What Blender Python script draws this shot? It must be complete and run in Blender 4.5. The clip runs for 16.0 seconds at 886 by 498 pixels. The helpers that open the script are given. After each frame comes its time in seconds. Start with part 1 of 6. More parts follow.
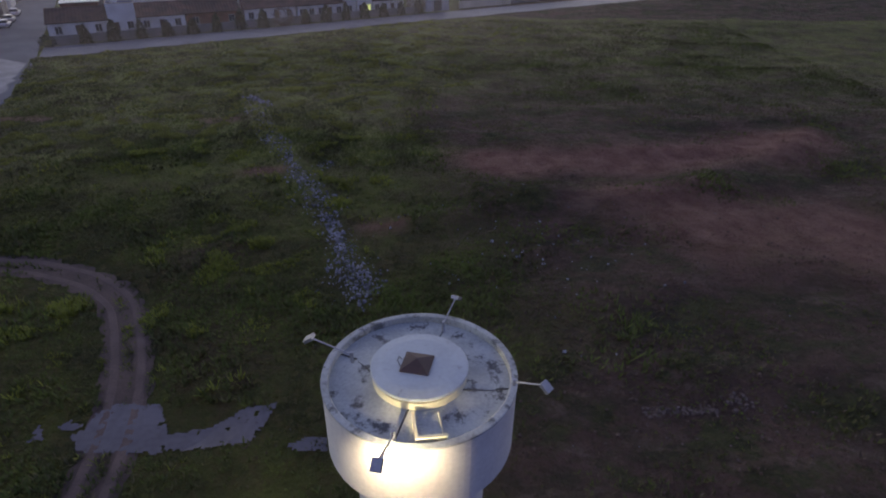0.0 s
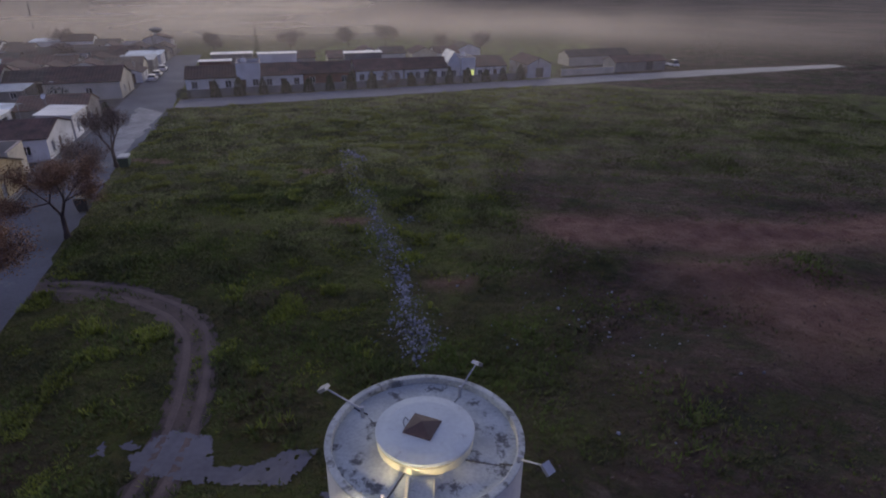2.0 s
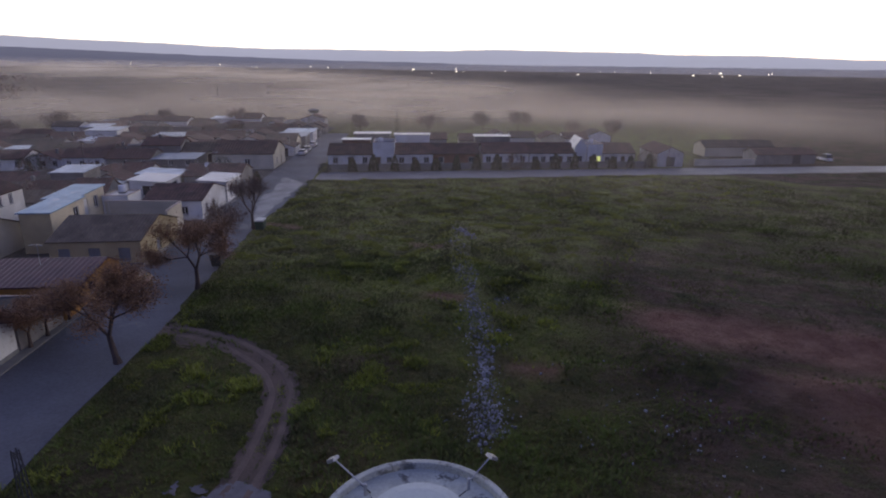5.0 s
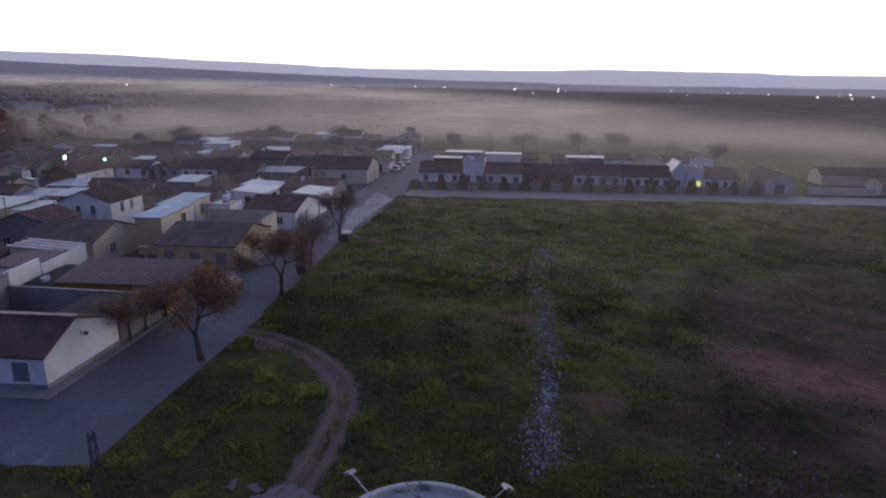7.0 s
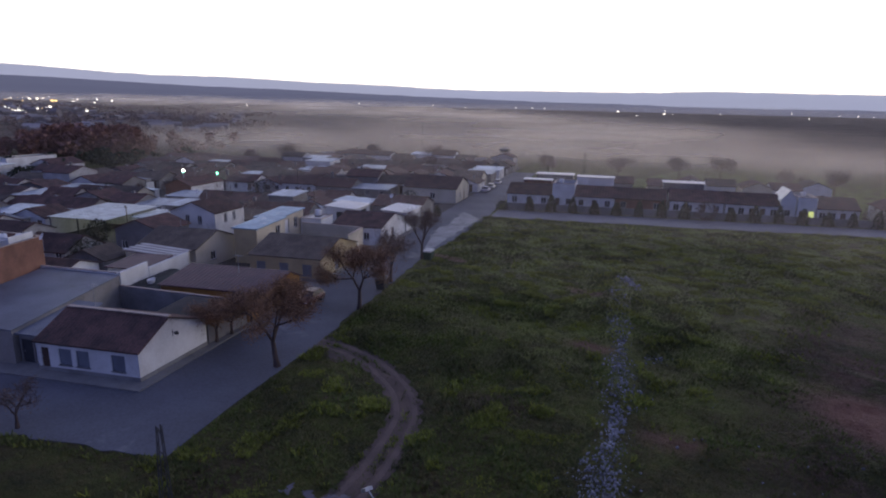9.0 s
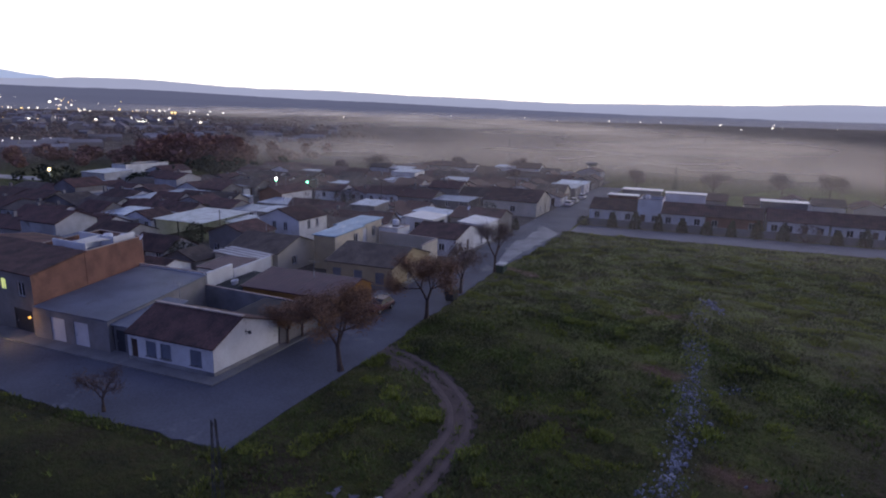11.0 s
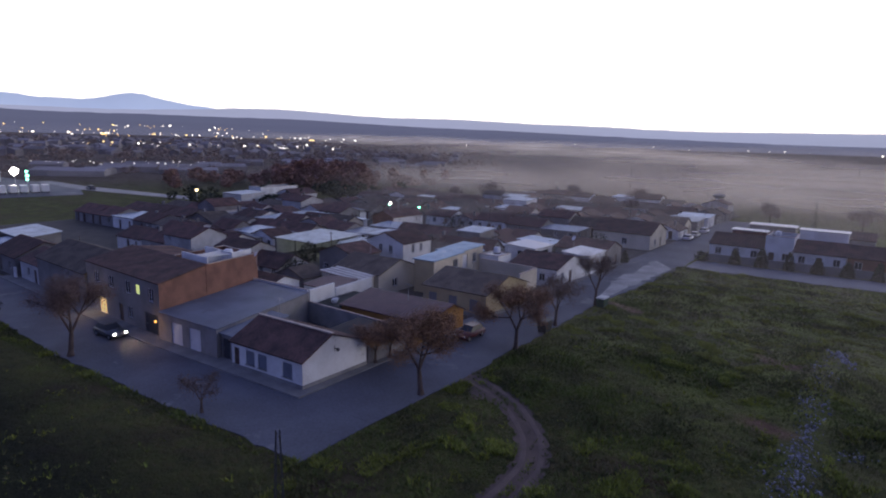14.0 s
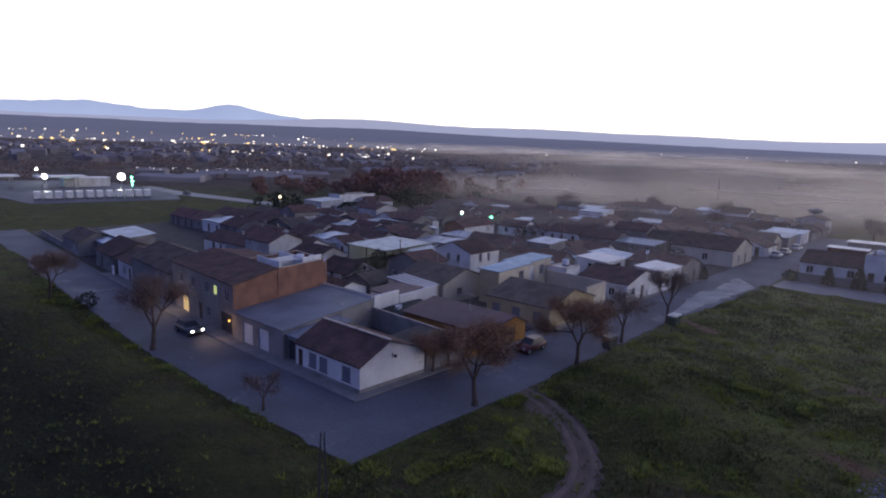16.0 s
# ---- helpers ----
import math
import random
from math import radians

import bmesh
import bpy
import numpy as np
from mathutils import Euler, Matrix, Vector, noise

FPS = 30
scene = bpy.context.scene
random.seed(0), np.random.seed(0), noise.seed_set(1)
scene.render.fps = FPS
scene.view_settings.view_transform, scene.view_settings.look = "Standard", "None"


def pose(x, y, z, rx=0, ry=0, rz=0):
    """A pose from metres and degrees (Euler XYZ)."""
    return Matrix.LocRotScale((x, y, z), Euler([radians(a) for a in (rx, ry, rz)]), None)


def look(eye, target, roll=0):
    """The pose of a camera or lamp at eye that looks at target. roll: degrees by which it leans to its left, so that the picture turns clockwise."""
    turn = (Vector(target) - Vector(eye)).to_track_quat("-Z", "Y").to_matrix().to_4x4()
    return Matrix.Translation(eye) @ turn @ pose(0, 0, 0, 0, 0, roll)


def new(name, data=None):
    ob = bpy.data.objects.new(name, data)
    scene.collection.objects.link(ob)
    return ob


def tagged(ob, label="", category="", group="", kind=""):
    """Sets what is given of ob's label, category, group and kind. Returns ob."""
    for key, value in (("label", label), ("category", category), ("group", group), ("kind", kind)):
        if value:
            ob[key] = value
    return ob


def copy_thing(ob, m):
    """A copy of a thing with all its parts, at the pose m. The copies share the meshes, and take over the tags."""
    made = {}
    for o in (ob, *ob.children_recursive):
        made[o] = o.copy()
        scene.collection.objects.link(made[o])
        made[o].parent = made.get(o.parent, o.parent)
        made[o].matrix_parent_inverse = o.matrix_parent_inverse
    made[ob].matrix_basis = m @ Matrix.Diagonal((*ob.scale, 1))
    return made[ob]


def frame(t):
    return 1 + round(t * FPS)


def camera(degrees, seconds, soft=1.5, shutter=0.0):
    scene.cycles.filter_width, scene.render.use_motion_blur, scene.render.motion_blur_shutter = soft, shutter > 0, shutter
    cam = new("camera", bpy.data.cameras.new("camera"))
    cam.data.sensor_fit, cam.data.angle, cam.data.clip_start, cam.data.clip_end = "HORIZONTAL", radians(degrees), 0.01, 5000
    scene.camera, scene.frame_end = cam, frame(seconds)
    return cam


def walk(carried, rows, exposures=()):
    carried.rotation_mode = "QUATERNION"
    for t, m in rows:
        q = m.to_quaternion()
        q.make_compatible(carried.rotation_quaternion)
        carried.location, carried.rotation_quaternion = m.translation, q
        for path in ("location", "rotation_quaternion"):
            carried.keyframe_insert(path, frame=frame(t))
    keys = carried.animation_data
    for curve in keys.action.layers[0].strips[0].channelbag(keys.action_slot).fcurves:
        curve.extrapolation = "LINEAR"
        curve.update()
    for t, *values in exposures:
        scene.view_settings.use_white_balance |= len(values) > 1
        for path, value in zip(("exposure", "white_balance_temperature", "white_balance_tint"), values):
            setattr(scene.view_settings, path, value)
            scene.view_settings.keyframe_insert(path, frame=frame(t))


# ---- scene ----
cam = camera(74.0, 16.0, soft=2.0)
# seconds, place, turn
ROWS = [
    (0.0, 0.02, 0.17, 22.06, 59.69, -0.48, -0.09),
    (0.5, 0.52, 0.20, 22.10, 61.06, -0.38, 2.56),
    (1.0, 1.02, 0.24, 22.14, 62.46, -0.35, 5.24),
    (1.5, 1.52, 0.29, 22.18, 63.84, -0.40, 7.79),
    (2.0, 2.01, 0.35, 22.23, 65.23, -0.50, 10.16),
    (2.5, 2.50, 0.43, 22.28, 66.61, -0.59, 12.41),
    (3.0, 2.98, 0.52, 22.32, 67.98, -0.63, 14.54),
    (3.5, 3.46, 0.64, 22.37, 69.32, -0.66, 16.63),
    (4.0, 3.93, 0.76, 22.41, 70.67, -0.73, 18.81),
    (6.5, 6.13, 1.74, 22.59, 74.18, -0.94, 30.60),
    (7.0, 6.53, 2.01, 22.62, 74.27, -1.01, 32.98),
    (7.5, 6.92, 2.29, 22.65, 74.50, -1.08, 35.30),
    (8.0, 7.30, 2.59, 22.67, 74.87, -1.14, 37.65),
    (8.5, 7.66, 2.91, 22.69, 75.39, -1.20, 40.05),
    (9.0, 8.02, 3.24, 22.71, 76.04, -1.25, 42.49),
    (11.5, 9.55, 5.17, 22.78, 77.13, -1.43, 53.23),
    (12.0, 9.81, 5.59, 22.79, 77.34, -1.46, 55.27),
    (12.5, 10.06, 6.01, 22.80, 77.72, -1.50, 57.22),
    (13.0, 10.30, 6.44, 22.82, 78.23, -1.54, 59.11),
    (13.5, 10.52, 6.86, 22.84, 78.78, -1.57, 61.01),
    (14.0, 10.72, 7.28, 22.86, 79.35, -1.61, 62.95),
    (14.5, 10.92, 7.70, 22.89, 79.81, -1.64, 64.88),
    (15.0, 11.10, 8.11, 22.93, 80.02, -1.67, 66.81),
    (15.5, 11.27, 8.50, 22.97, 80.04, -1.71, 68.72),
    (16.0, 11.44, 8.88, 23.02, 80.01, -1.77, 70.66),
]
walk(cam, [(t, pose(*p)) for t, *p in ROWS],
     exposures=[(0, 0.15, 7050, 11), (4, 0.13, 7050, 13), (9, 0.08, 6500, 14), (16, 0.06, 6250, 16)])

# ---- light ----
EXPOSURE = 0.0
scene.view_settings.exposure = EXPOSURE
GLOW = 62.0          # bearing of the afterglow, degrees from +x towards +y
world = bpy.data.worlds.new("dusk_sky")
scene.world = world
world.use_nodes = True
wn, wl = world.node_tree.nodes, world.node_tree.links
wn.clear()
sky = wn.new("ShaderNodeTexSky")
sky.sky_type = "NISHITA"
sky.sun_disc = False
sky.sun_elevation = radians(2.5)
sky.sun_rotation = radians(90 - GLOW)
sky.dust_density = 2.0
sky.ozone_density = 3.0
coord = wn.new("ShaderNodeTexCoord")
sep = wn.new("ShaderNodeSeparateXYZ")
wl.new(coord.outputs["Generated"], sep.inputs[0])
def sky_ramp(rows):
    """Colours of the sky by the sine of the height above the horizon."""
    r = wn.new("ShaderNodeValToRGB")
    wl.new(sep.outputs["Z"], r.inputs[0])
    e = r.color_ramp.elements
    e[0].position, e[0].color = rows[0][0], (*rows[0][1], 1)
    e[1].position, e[1].color = rows[-1][0], (*rows[-1][1], 1)
    for where, c in rows[1:-1]:
        e.new(where).color = (*c, 1)
    return r


# afterglow on one side, deep blue dusk on the other
lit_side = sky_ramp([(0.0, (1.0, 0.90, 0.76)), (0.08, (1.0, 0.97, 0.93)), (0.24, (0.92, 0.93, 0.98)), (0.42, (0.32, 0.35, 0.52)), (0.7, (0.116, 0.140, 0.290)), (1.0, (0.075, 0.097, 0.250))])
dark_side = sky_ramp([(0.0, (0.045, 0.060, 0.180)), (0.15, (0.075, 0.092, 0.250)), (0.5, (0.074, 0.092, 0.250)), (1.0, (0.075, 0.097, 0.250))])
toward = wn.new("ShaderNodeVectorMath")
toward.operation = "DOT_PRODUCT"
wl.new(coord.outputs["Generated"], toward.inputs[0])
toward.inputs[1].default_value = (math.cos(radians(122)), math.sin(radians(122)), 0)
side = wn.new("ShaderNodeMapRange")
side.interpolation_type = "SMOOTHSTEP"
side.inputs[1].default_value, side.inputs[2].default_value = -0.55, 0.35
wl.new(toward.outputs["Value"], side.inputs[0])
ramp = wn.new("ShaderNodeMix")
ramp.data_type = "RGBA"
wl.new(side.outputs[0], ramp.inputs[0])
wl.new(dark_side.outputs[0], ramp.inputs[6])
wl.new(lit_side.outputs[0], ramp.inputs[7])
bg_cloud = wn.new("ShaderNodeBackground")
wl.new(ramp.outputs[2], bg_cloud.inputs[0])
bg_cloud.inputs[1].default_value = 1.5
bg_sky = wn.new("ShaderNodeBackground")
wl.new(sky.outputs[0], bg_sky.inputs[0])
bg_sky.inputs[1].default_value = 0.05
add = wn.new("ShaderNodeAddShader")
wl.new(bg_cloud.outputs[0], add.inputs[0])
wl.new(bg_sky.outputs[0], add.inputs[1])
wout = wn.new("ShaderNodeOutputWorld")
wl.new(add.outputs[0], wout.inputs[0])

sun = new("sun", bpy.data.lights.new("sun", "SUN"))
sun.data.energy, sun.data.angle, sun.data.color = 0.12, radians(25), (1.0, 0.88, 0.75)
sun.matrix_world = look((0, 0, 50), (-math.cos(radians(GLOW)) * 100, -math.sin(radians(GLOW)) * 100, 36))


# ---- materials ----
def material(name, c1, c2, scale=3.0, rough=0.85, bump=0.3, metal=0.0, fine=40.0, vary=0.0, ribs=0.0, stain=None):
    """Two colours mixed by coarse and fine noise, with relief. vary: change from object to object."""
    m = bpy.data.materials.new(name)
    m.use_nodes = True
    n, l = m.node_tree.nodes, m.node_tree.links
    b = n["Principled BSDF"]
    b.inputs["Roughness"].default_value, b.inputs["Metallic"].default_value = rough, metal
    geo = n.new("ShaderNodeNewGeometry")
    pos = geo.outputs["Position"]
    big, small = n.new("ShaderNodeTexNoise"), n.new("ShaderNodeTexNoise")
    big.inputs["Scale"].default_value, small.inputs["Scale"].default_value = scale * 0.2, fine * 0.2
    big.inputs["Detail"].default_value = 5
    for t in (big, small):
        l.new(pos, t.inputs["Vector"])
    mx = n.new("ShaderNodeMath")
    mx.operation = "MULTIPLY_ADD"
    l.new(small.outputs[0], mx.inputs[0])
    mx.inputs[1].default_value = 0.5
    l.new(big.outputs[0], mx.inputs[2])
    rng = n.new("ShaderNodeMapRange")
    rng.inputs[1].default_value, rng.inputs[2].default_value = 0.58, 0.92
    l.new(mx.outputs[0], rng.inputs[0])
    mix = n.new("ShaderNodeMix")
    mix.data_type = "RGBA"
    mix.inputs[6].default_value, mix.inputs[7].default_value = (*c1, 1), (*c2, 1)
    l.new(rng.outputs[0], mix.inputs[0])
    out = mix.outputs[2]
    if stain:
        st = n.new("ShaderNodeTexNoise")
        st.inputs["Scale"].default_value, st.inputs["Detail"].default_value, st.inputs["Roughness"].default_value = stain[1], 8, 0.7
        l.new(pos, st.inputs["Vector"])
        sr = n.new("ShaderNodeMapRange")
        sr.inputs[1].default_value, sr.inputs[2].default_value = stain[2], stain[2] + 0.08
        l.new(st.outputs[0], sr.inputs[0])
        sm = n.new("ShaderNodeMix")
        sm.data_type = "RGBA"
        l.new(sr.outputs[0], sm.inputs[0])
        l.new(out, sm.inputs[6])
        sm.inputs[7].default_value = (*stain[0], 1)
        out = sm.outputs[2]
    if vary:
        info = n.new("ShaderNodeObjectInfo")
        hsv = n.new("ShaderNodeHueSaturation")
        vr = n.new("ShaderNodeMapRange")
        vr.inputs[3].default_value, vr.inputs[4].default_value = 1 - vary, 1 + vary
        l.new(info.outputs["Random"], vr.inputs[0])
        l.new(vr.outputs[0], hsv.inputs["Value"])
        l.new(out, hsv.inputs["Color"])
        out = hsv.outputs[0]
    l.new(out, b.inputs["Base Color"])
    if bump:
        bp = n.new("ShaderNodeBump")
        bp.inputs["Strength"].default_value, bp.inputs["Distance"].default_value = bump, 0.05
        l.new(mx.outputs[0], bp.inputs["Height"])
        l.new(bp.outputs[0], b.inputs["Normal"])
    return m


def plain(name, c, rough=0.6, metal=0.0):
    return material(name, c, tuple(v * 0.8 for v in c), 6, rough, 0.05, metal)


def glowing(name, c, strength):
    m = bpy.data.materials.new(name)
    m.use_nodes = True
    b = m.node_tree.nodes["Principled BSDF"]
    b.inputs["Base Color"].default_value = (*c, 1)
    b.inputs["Emission Color"].default_value = (*c, 1)
    b.inputs["Emission Strength"].default_value = strength
    return m


WHITE = material("white_render", (0.80, 0.80, 0.78), (0.62, 0.61, 0.58), 2, 0.9, 0.2, vary=0.08, stain=((0.42, 0.40, 0.36), 0.6, 0.62))
DULLWHITE = material("dirty_whitewash", (0.56, 0.56, 0.55), (0.38, 0.37, 0.36), 2, 0.92, 0.2, vary=0.22, stain=((0.26, 0.25, 0.23), 0.6, 0.58))
CREAM = material("cream_render", (0.62, 0.56, 0.44), (0.48, 0.43, 0.33), 2, 0.9, 0.2, vary=0.1)
YELLOW = material("yellow_render", (0.50, 0.40, 0.22), (0.38, 0.30, 0.17), 2, 0.9, 0.2)
OCHRE = material("ochre_render", (0.40, 0.20, 0.05), (0.30, 0.15, 0.04), 2, 0.9, 0.2)
TERRACOTTA = material("terracotta_render", (0.30, 0.15, 0.085), (0.22, 0.11, 0.065), 2, 0.9, 0.2)
GREYWALL = material("bare_cement_render", (0.27, 0.255, 0.245), (0.18, 0.17, 0.16), 2, 0.95, 0.3, vary=0.15)
BRICKM = material("fired_brick", (0.29, 0.145, 0.10), (0.18, 0.092, 0.066), 3, 0.9, 0.5, fine=45, stain=((0.17, 0.095, 0.07), 0.5, 0.58))
TILE = material("brown_roof_tile", (0.125, 0.066, 0.052), (0.050, 0.030, 0.026), 3, 0.9, 0.5, vary=0.25, fine=22, stain=((0.045, 0.034, 0.03), 0.9, 0.60))
TILE_RED = material("red_roof_tile", (0.135, 0.066, 0.054), (0.070, 0.040, 0.034), 3, 0.9, 0.5, vary=0.2, fine=22, stain=((0.06, 0.04, 0.034), 0.9, 0.60))
TILE_OLD = material("lichen_roof_tile", (0.125, 0.096, 0.072), (0.060, 0.047, 0.038), 3, 0.9, 0.5, vary=0.2, fine=22, stain=((0.055, 0.045, 0.036), 0.9, 0.60))
RIDGE = material("ridge_mortar", (0.52, 0.42, 0.34), (0.36, 0.28, 0.22), 6, 0.9, 0.3)
METAL = material("galvanised_sheet", (0.42, 0.48, 0.55), (0.25, 0.29, 0.34), 3, 0.45, 0.1, metal=0.5, vary=0.3, stain=((0.16, 0.13, 0.12), 0.5, 0.60))
SHEET = material("translucent_sheet", (0.78, 0.76, 0.70), (0.66, 0.62, 0.54), 3, 0.35, 0.1)
BROWNSHEET = material("faded_brown_sheet", (0.30, 0.24, 0.20), (0.22, 0.17, 0.15), 3, 0.4, 0.1)
PLUMSHEET = material("plum_metal_sheet", (0.125, 0.062, 0.066), (0.085, 0.045, 0.05), 3, 0.55, 0.1, metal=0.2)
NET = material("dark_shade_net", (0.035, 0.042, 0.038), (0.022, 0.026, 0.024), 3, 0.95, 0.2)
BLUESHEET = material("blue_corrugated_sheet", (0.24, 0.38, 0.50), (0.15, 0.25, 0.36), 3, 0.4, 0.1, metal=0.3, stain=((0.40, 0.47, 0.52), 0.5, 0.58))
YARD = material("trodden_yard", (0.070, 0.060, 0.054), (0.042, 0.037, 0.034), 2, 0.95, 0.3)
CONC = material("grey_concrete", (0.27, 0.265, 0.255), (0.18, 0.175, 0.17), 3, 0.92, 0.3)
FLATROOF = material("bitumen_roof", (0.19, 0.20, 0.225), (0.125, 0.13, 0.15), 1.2, 0.7, 0.2, stain=((0.13, 0.13, 0.135), 0.35, 0.60))
PAVE = material("pavement_slab", (0.22, 0.215, 0.205), (0.155, 0.15, 0.145), 3, 0.9, 0.3)
ASPHALT = material("worn_asphalt", (0.112, 0.116, 0.138), (0.068, 0.070, 0.084), 0.8, 0.78, 0.45, fine=22, stain=((0.19, 0.188, 0.195), 0.10, 0.58))
PALEROAD = material("pale_road", (0.170, 0.168, 0.184), (0.115, 0.114, 0.126), 0.7, 0.6, 0.3, fine=22, stain=((0.10, 0.098, 0.10), 0.3, 0.62))
DIRT = material("dirt_track", (0.125, 0.086, 0.066), (0.072, 0.051, 0.040), 2, 0.95, 0.6)
GLASS = material("dark_window_glass", (0.03, 0.035, 0.045), (0.02, 0.022, 0.03), 3, 0.12, 0.0)
SHUTTER = material("grey_blind", (0.22, 0.24, 0.27), (0.17, 0.18, 0.21), 3, 0.6, 0.1, vary=0.2)
DOORM = material("brown_door", (0.10, 0.06, 0.04), (0.07, 0.04, 0.03), 3, 0.6, 0.1)
WHITEDOOR = material("white_metal_door", (0.72, 0.72, 0.72), (0.60, 0.60, 0.61), 3, 0.5, 0.1)
BARK = material("dark_bark", (0.115, 0.082, 0.066), (0.07, 0.050, 0.042), 8, 0.95, 0.6)
LEAF = material("rusty_leaf", (0.30, 0.160, 0.078), (0.19, 0.105, 0.056), 4, 0.8, 0.2)
LEAF_DARK = material("evergreen_leaf", (0.045, 0.052, 0.026), (0.025, 0.03, 0.017), 4, 0.8, 0.2, vary=0.2)
LEAF_BROWN = material("bare_twig_haze", (0.21, 0.140, 0.110), (0.14, 0.095, 0.078), 4, 0.9, 0.2, vary=0.2)
STEEL = plain("grey_steel", (0.42, 0.43, 0.45), 0.45, 0.6)
DARKSTEEL = plain("dark_steel", (0.07, 0.07, 0.075), 0.5, 0.3)
WOODPOLE = material("weathered_wood", (0.17, 0.13, 0.10), (0.10, 0.08, 0.06), 6, 0.95, 0.4)
LIT = glowing("lit_window", (0.80, 0.90, 0.28), 0.8)
LAMPW = glowing("white_lamp", (1.0, 0.93, 0.80), 14.0)
WARMLAMP = glowing("warm_lamp", (1.0, 0.72, 0.36), 6.0)
LAMPY = glowing("sodium_lamp", (1.0, 0.50, 0.10), 1.7)
# glowing pane standing in for a warm lit patch on the house front
WARMLIT = glowing("warm_lit_patch", (1.0, 0.70, 0.28), 0.42)
CANOPYLIT = glowing("lit_strip", (0.62, 0.85, 0.60), 0.45)
LAMPG = glowing("green_lamp", (0.20, 1.0, 0.55), 8.0)


# ---- builders ----
def part(name, bm, mat, parent=None, label="", smooth=False):
    """Link a bmesh as one mesh object under a thing or a part."""
    me = bpy.data.meshes.new(name)
    if smooth:
        for f in bm.faces:
            f.smooth = True
    bm.to_mesh(me)
    bm.free()
    me.materials.append(mat)
    ob = new(name, me)
    if parent is not None:
        ob.parent = parent
    if label:
        ob["label"] = label
    return ob


def thing(name, x, y, z, label, category, group="", kind="", turn=0.0):
    ob = new(name)
    ob.empty_display_size = 0.3
    ob.matrix_basis = pose(x, y, z, 0, 0, turn)
    return tagged(ob, label, category, group, kind)


def box(bm, x0, x1, y0, y1, z0, z1):
    v = [bm.verts.new((x, y, z)) for z in (z0, z1) for x, y in ((x0, y0), (x1, y0), (x1, y1), (x0, y1))]
    for f in ((3, 2, 1, 0), (4, 5, 6, 7), (0, 1, 5, 4), (1, 2, 6, 5), (2, 3, 7, 6), (3, 0, 4, 7)):
        bm.faces.new([v[i] for i in f])
    return v


def tube(bm, p, q, r0, r1, n=6, caps=True):
    p, q = Vector(p), Vector(q)
    d = (q - p).normalized()
    a = d.orthogonal().normalized()
    b = d.cross(a)
    rings = []
    for c, r in ((p, r0), (q, r1)):
        rings.append([bm.verts.new(c + r * (math.cos(t) * a + math.sin(t) * b)) for t in (2 * math.pi * i / n for i in range(n))])
    for i in range(n):
        bm.faces.new((rings[0][i], rings[0][(i + 1) % n], rings[1][(i + 1) % n], rings[1][i]))
    if caps:
        bm.faces.new(rings[0][::-1])
        bm.faces.new(rings[1])


def lathe(bm, profile, n=48):
    """Turn (radius, z) pairs about the z axis."""
    rings = []
    for r, z in profile:
        rings.append([bm.verts.new((r * math.cos(2 * math.pi * i / n), r * math.sin(2 * math.pi * i / n), z)) for i in range(n)])
    for a, b in zip(rings, rings[1:]):
        for i in range(n):
            bm.faces.new((a[i], a[(i + 1) % n], b[(i + 1) % n], b[i]))
    return rings


# the village plan: u runs up the side street, v along the front street, from the kerb at the corner
KERB = Vector((-38.3, 18.8))
UU, VV = Vector((-0.43, 0.9028)), Vector((-0.862, -0.507))


def plan(u, v):
    return KERB + u * UU + v * VV


LEAN = [0.0]      # by how much the party walls of the plots in hand lean along the front street, for each metre up the side street


def bend(v):
    """How far the front street has swung up the plan at v."""
    return 0.08 * max(0.0, v - 24.0)


def settle(bm, u0, v0):
    """Bring a bmesh drawn in (u, v, z) into metres about the plan's point (u0, v0)."""
    for p in bm.verts:
        x, y = p.co.x, p.co.y
        if LEAN[0]:
            x, y = x + bend(y), y + LEAN[0] * (x - 1.8)
        w = (x - u0) * UU + (y - v0) * VV
        p.co.x, p.co.y = w.x, w.y
    bmesh.ops.recalc_face_normals(bm, faces=bm.faces)
    return bm


# ---- ground ----
INV = Matrix(((UU.x, VV.x), (UU.y, VV.y))).inverted()


def uv_of(x, y):
    w = INV @ Vector((x - KERB.x, y - KERB.y))
    return w.x, w.y


def edge_far(v):
    """u of the field's far edge along the cross road."""
    return 82.6 + 0.028 * max(0.0, -v - 8)


def field_depth(x, y):
    """How far inside the open field a place lies; below 0 in the village and on its roads."""
    u, v = uv_of(x, y)
    right = min(-8.6 - v, edge_far(v) - u)
    left = -7.7 + bend(v) - u
    return max(right, left)


TRACK = [(-37.5, 34.0), (-33.0, 35.3), (-28.0, 34.9), (-23.2, 33.2), (-20.0, 30.6), (-18.2, 27.3), (-16.6, 23.8), (-15.6, 20.6), (-15.0, 17.0), (-14.5, 8.0), (-14.2, -8.0)]
RUBBLE = [(-24.5, 75.1), (-19.0, 62.3), (-14.7, 54.2), (-11.5, 47.7), (-9.4, 42.9), (-7.3, 38.0), (-5.9, 33.5), (-4.9, 31.0)]


def line_gap(x, y, line):
    best = 1e9
    for (ax, ay), (bx, by) in zip(line, line[1:]):
        dx, dy = bx - ax, by - ay
        t = max(0.0, min(1.0, ((x - ax) * dx + (y - ay) * dy) / (dx * dx + dy * dy)))
        best = min(best, math.hypot(x - ax - t * dx, y - ay - t * dy))
    return best


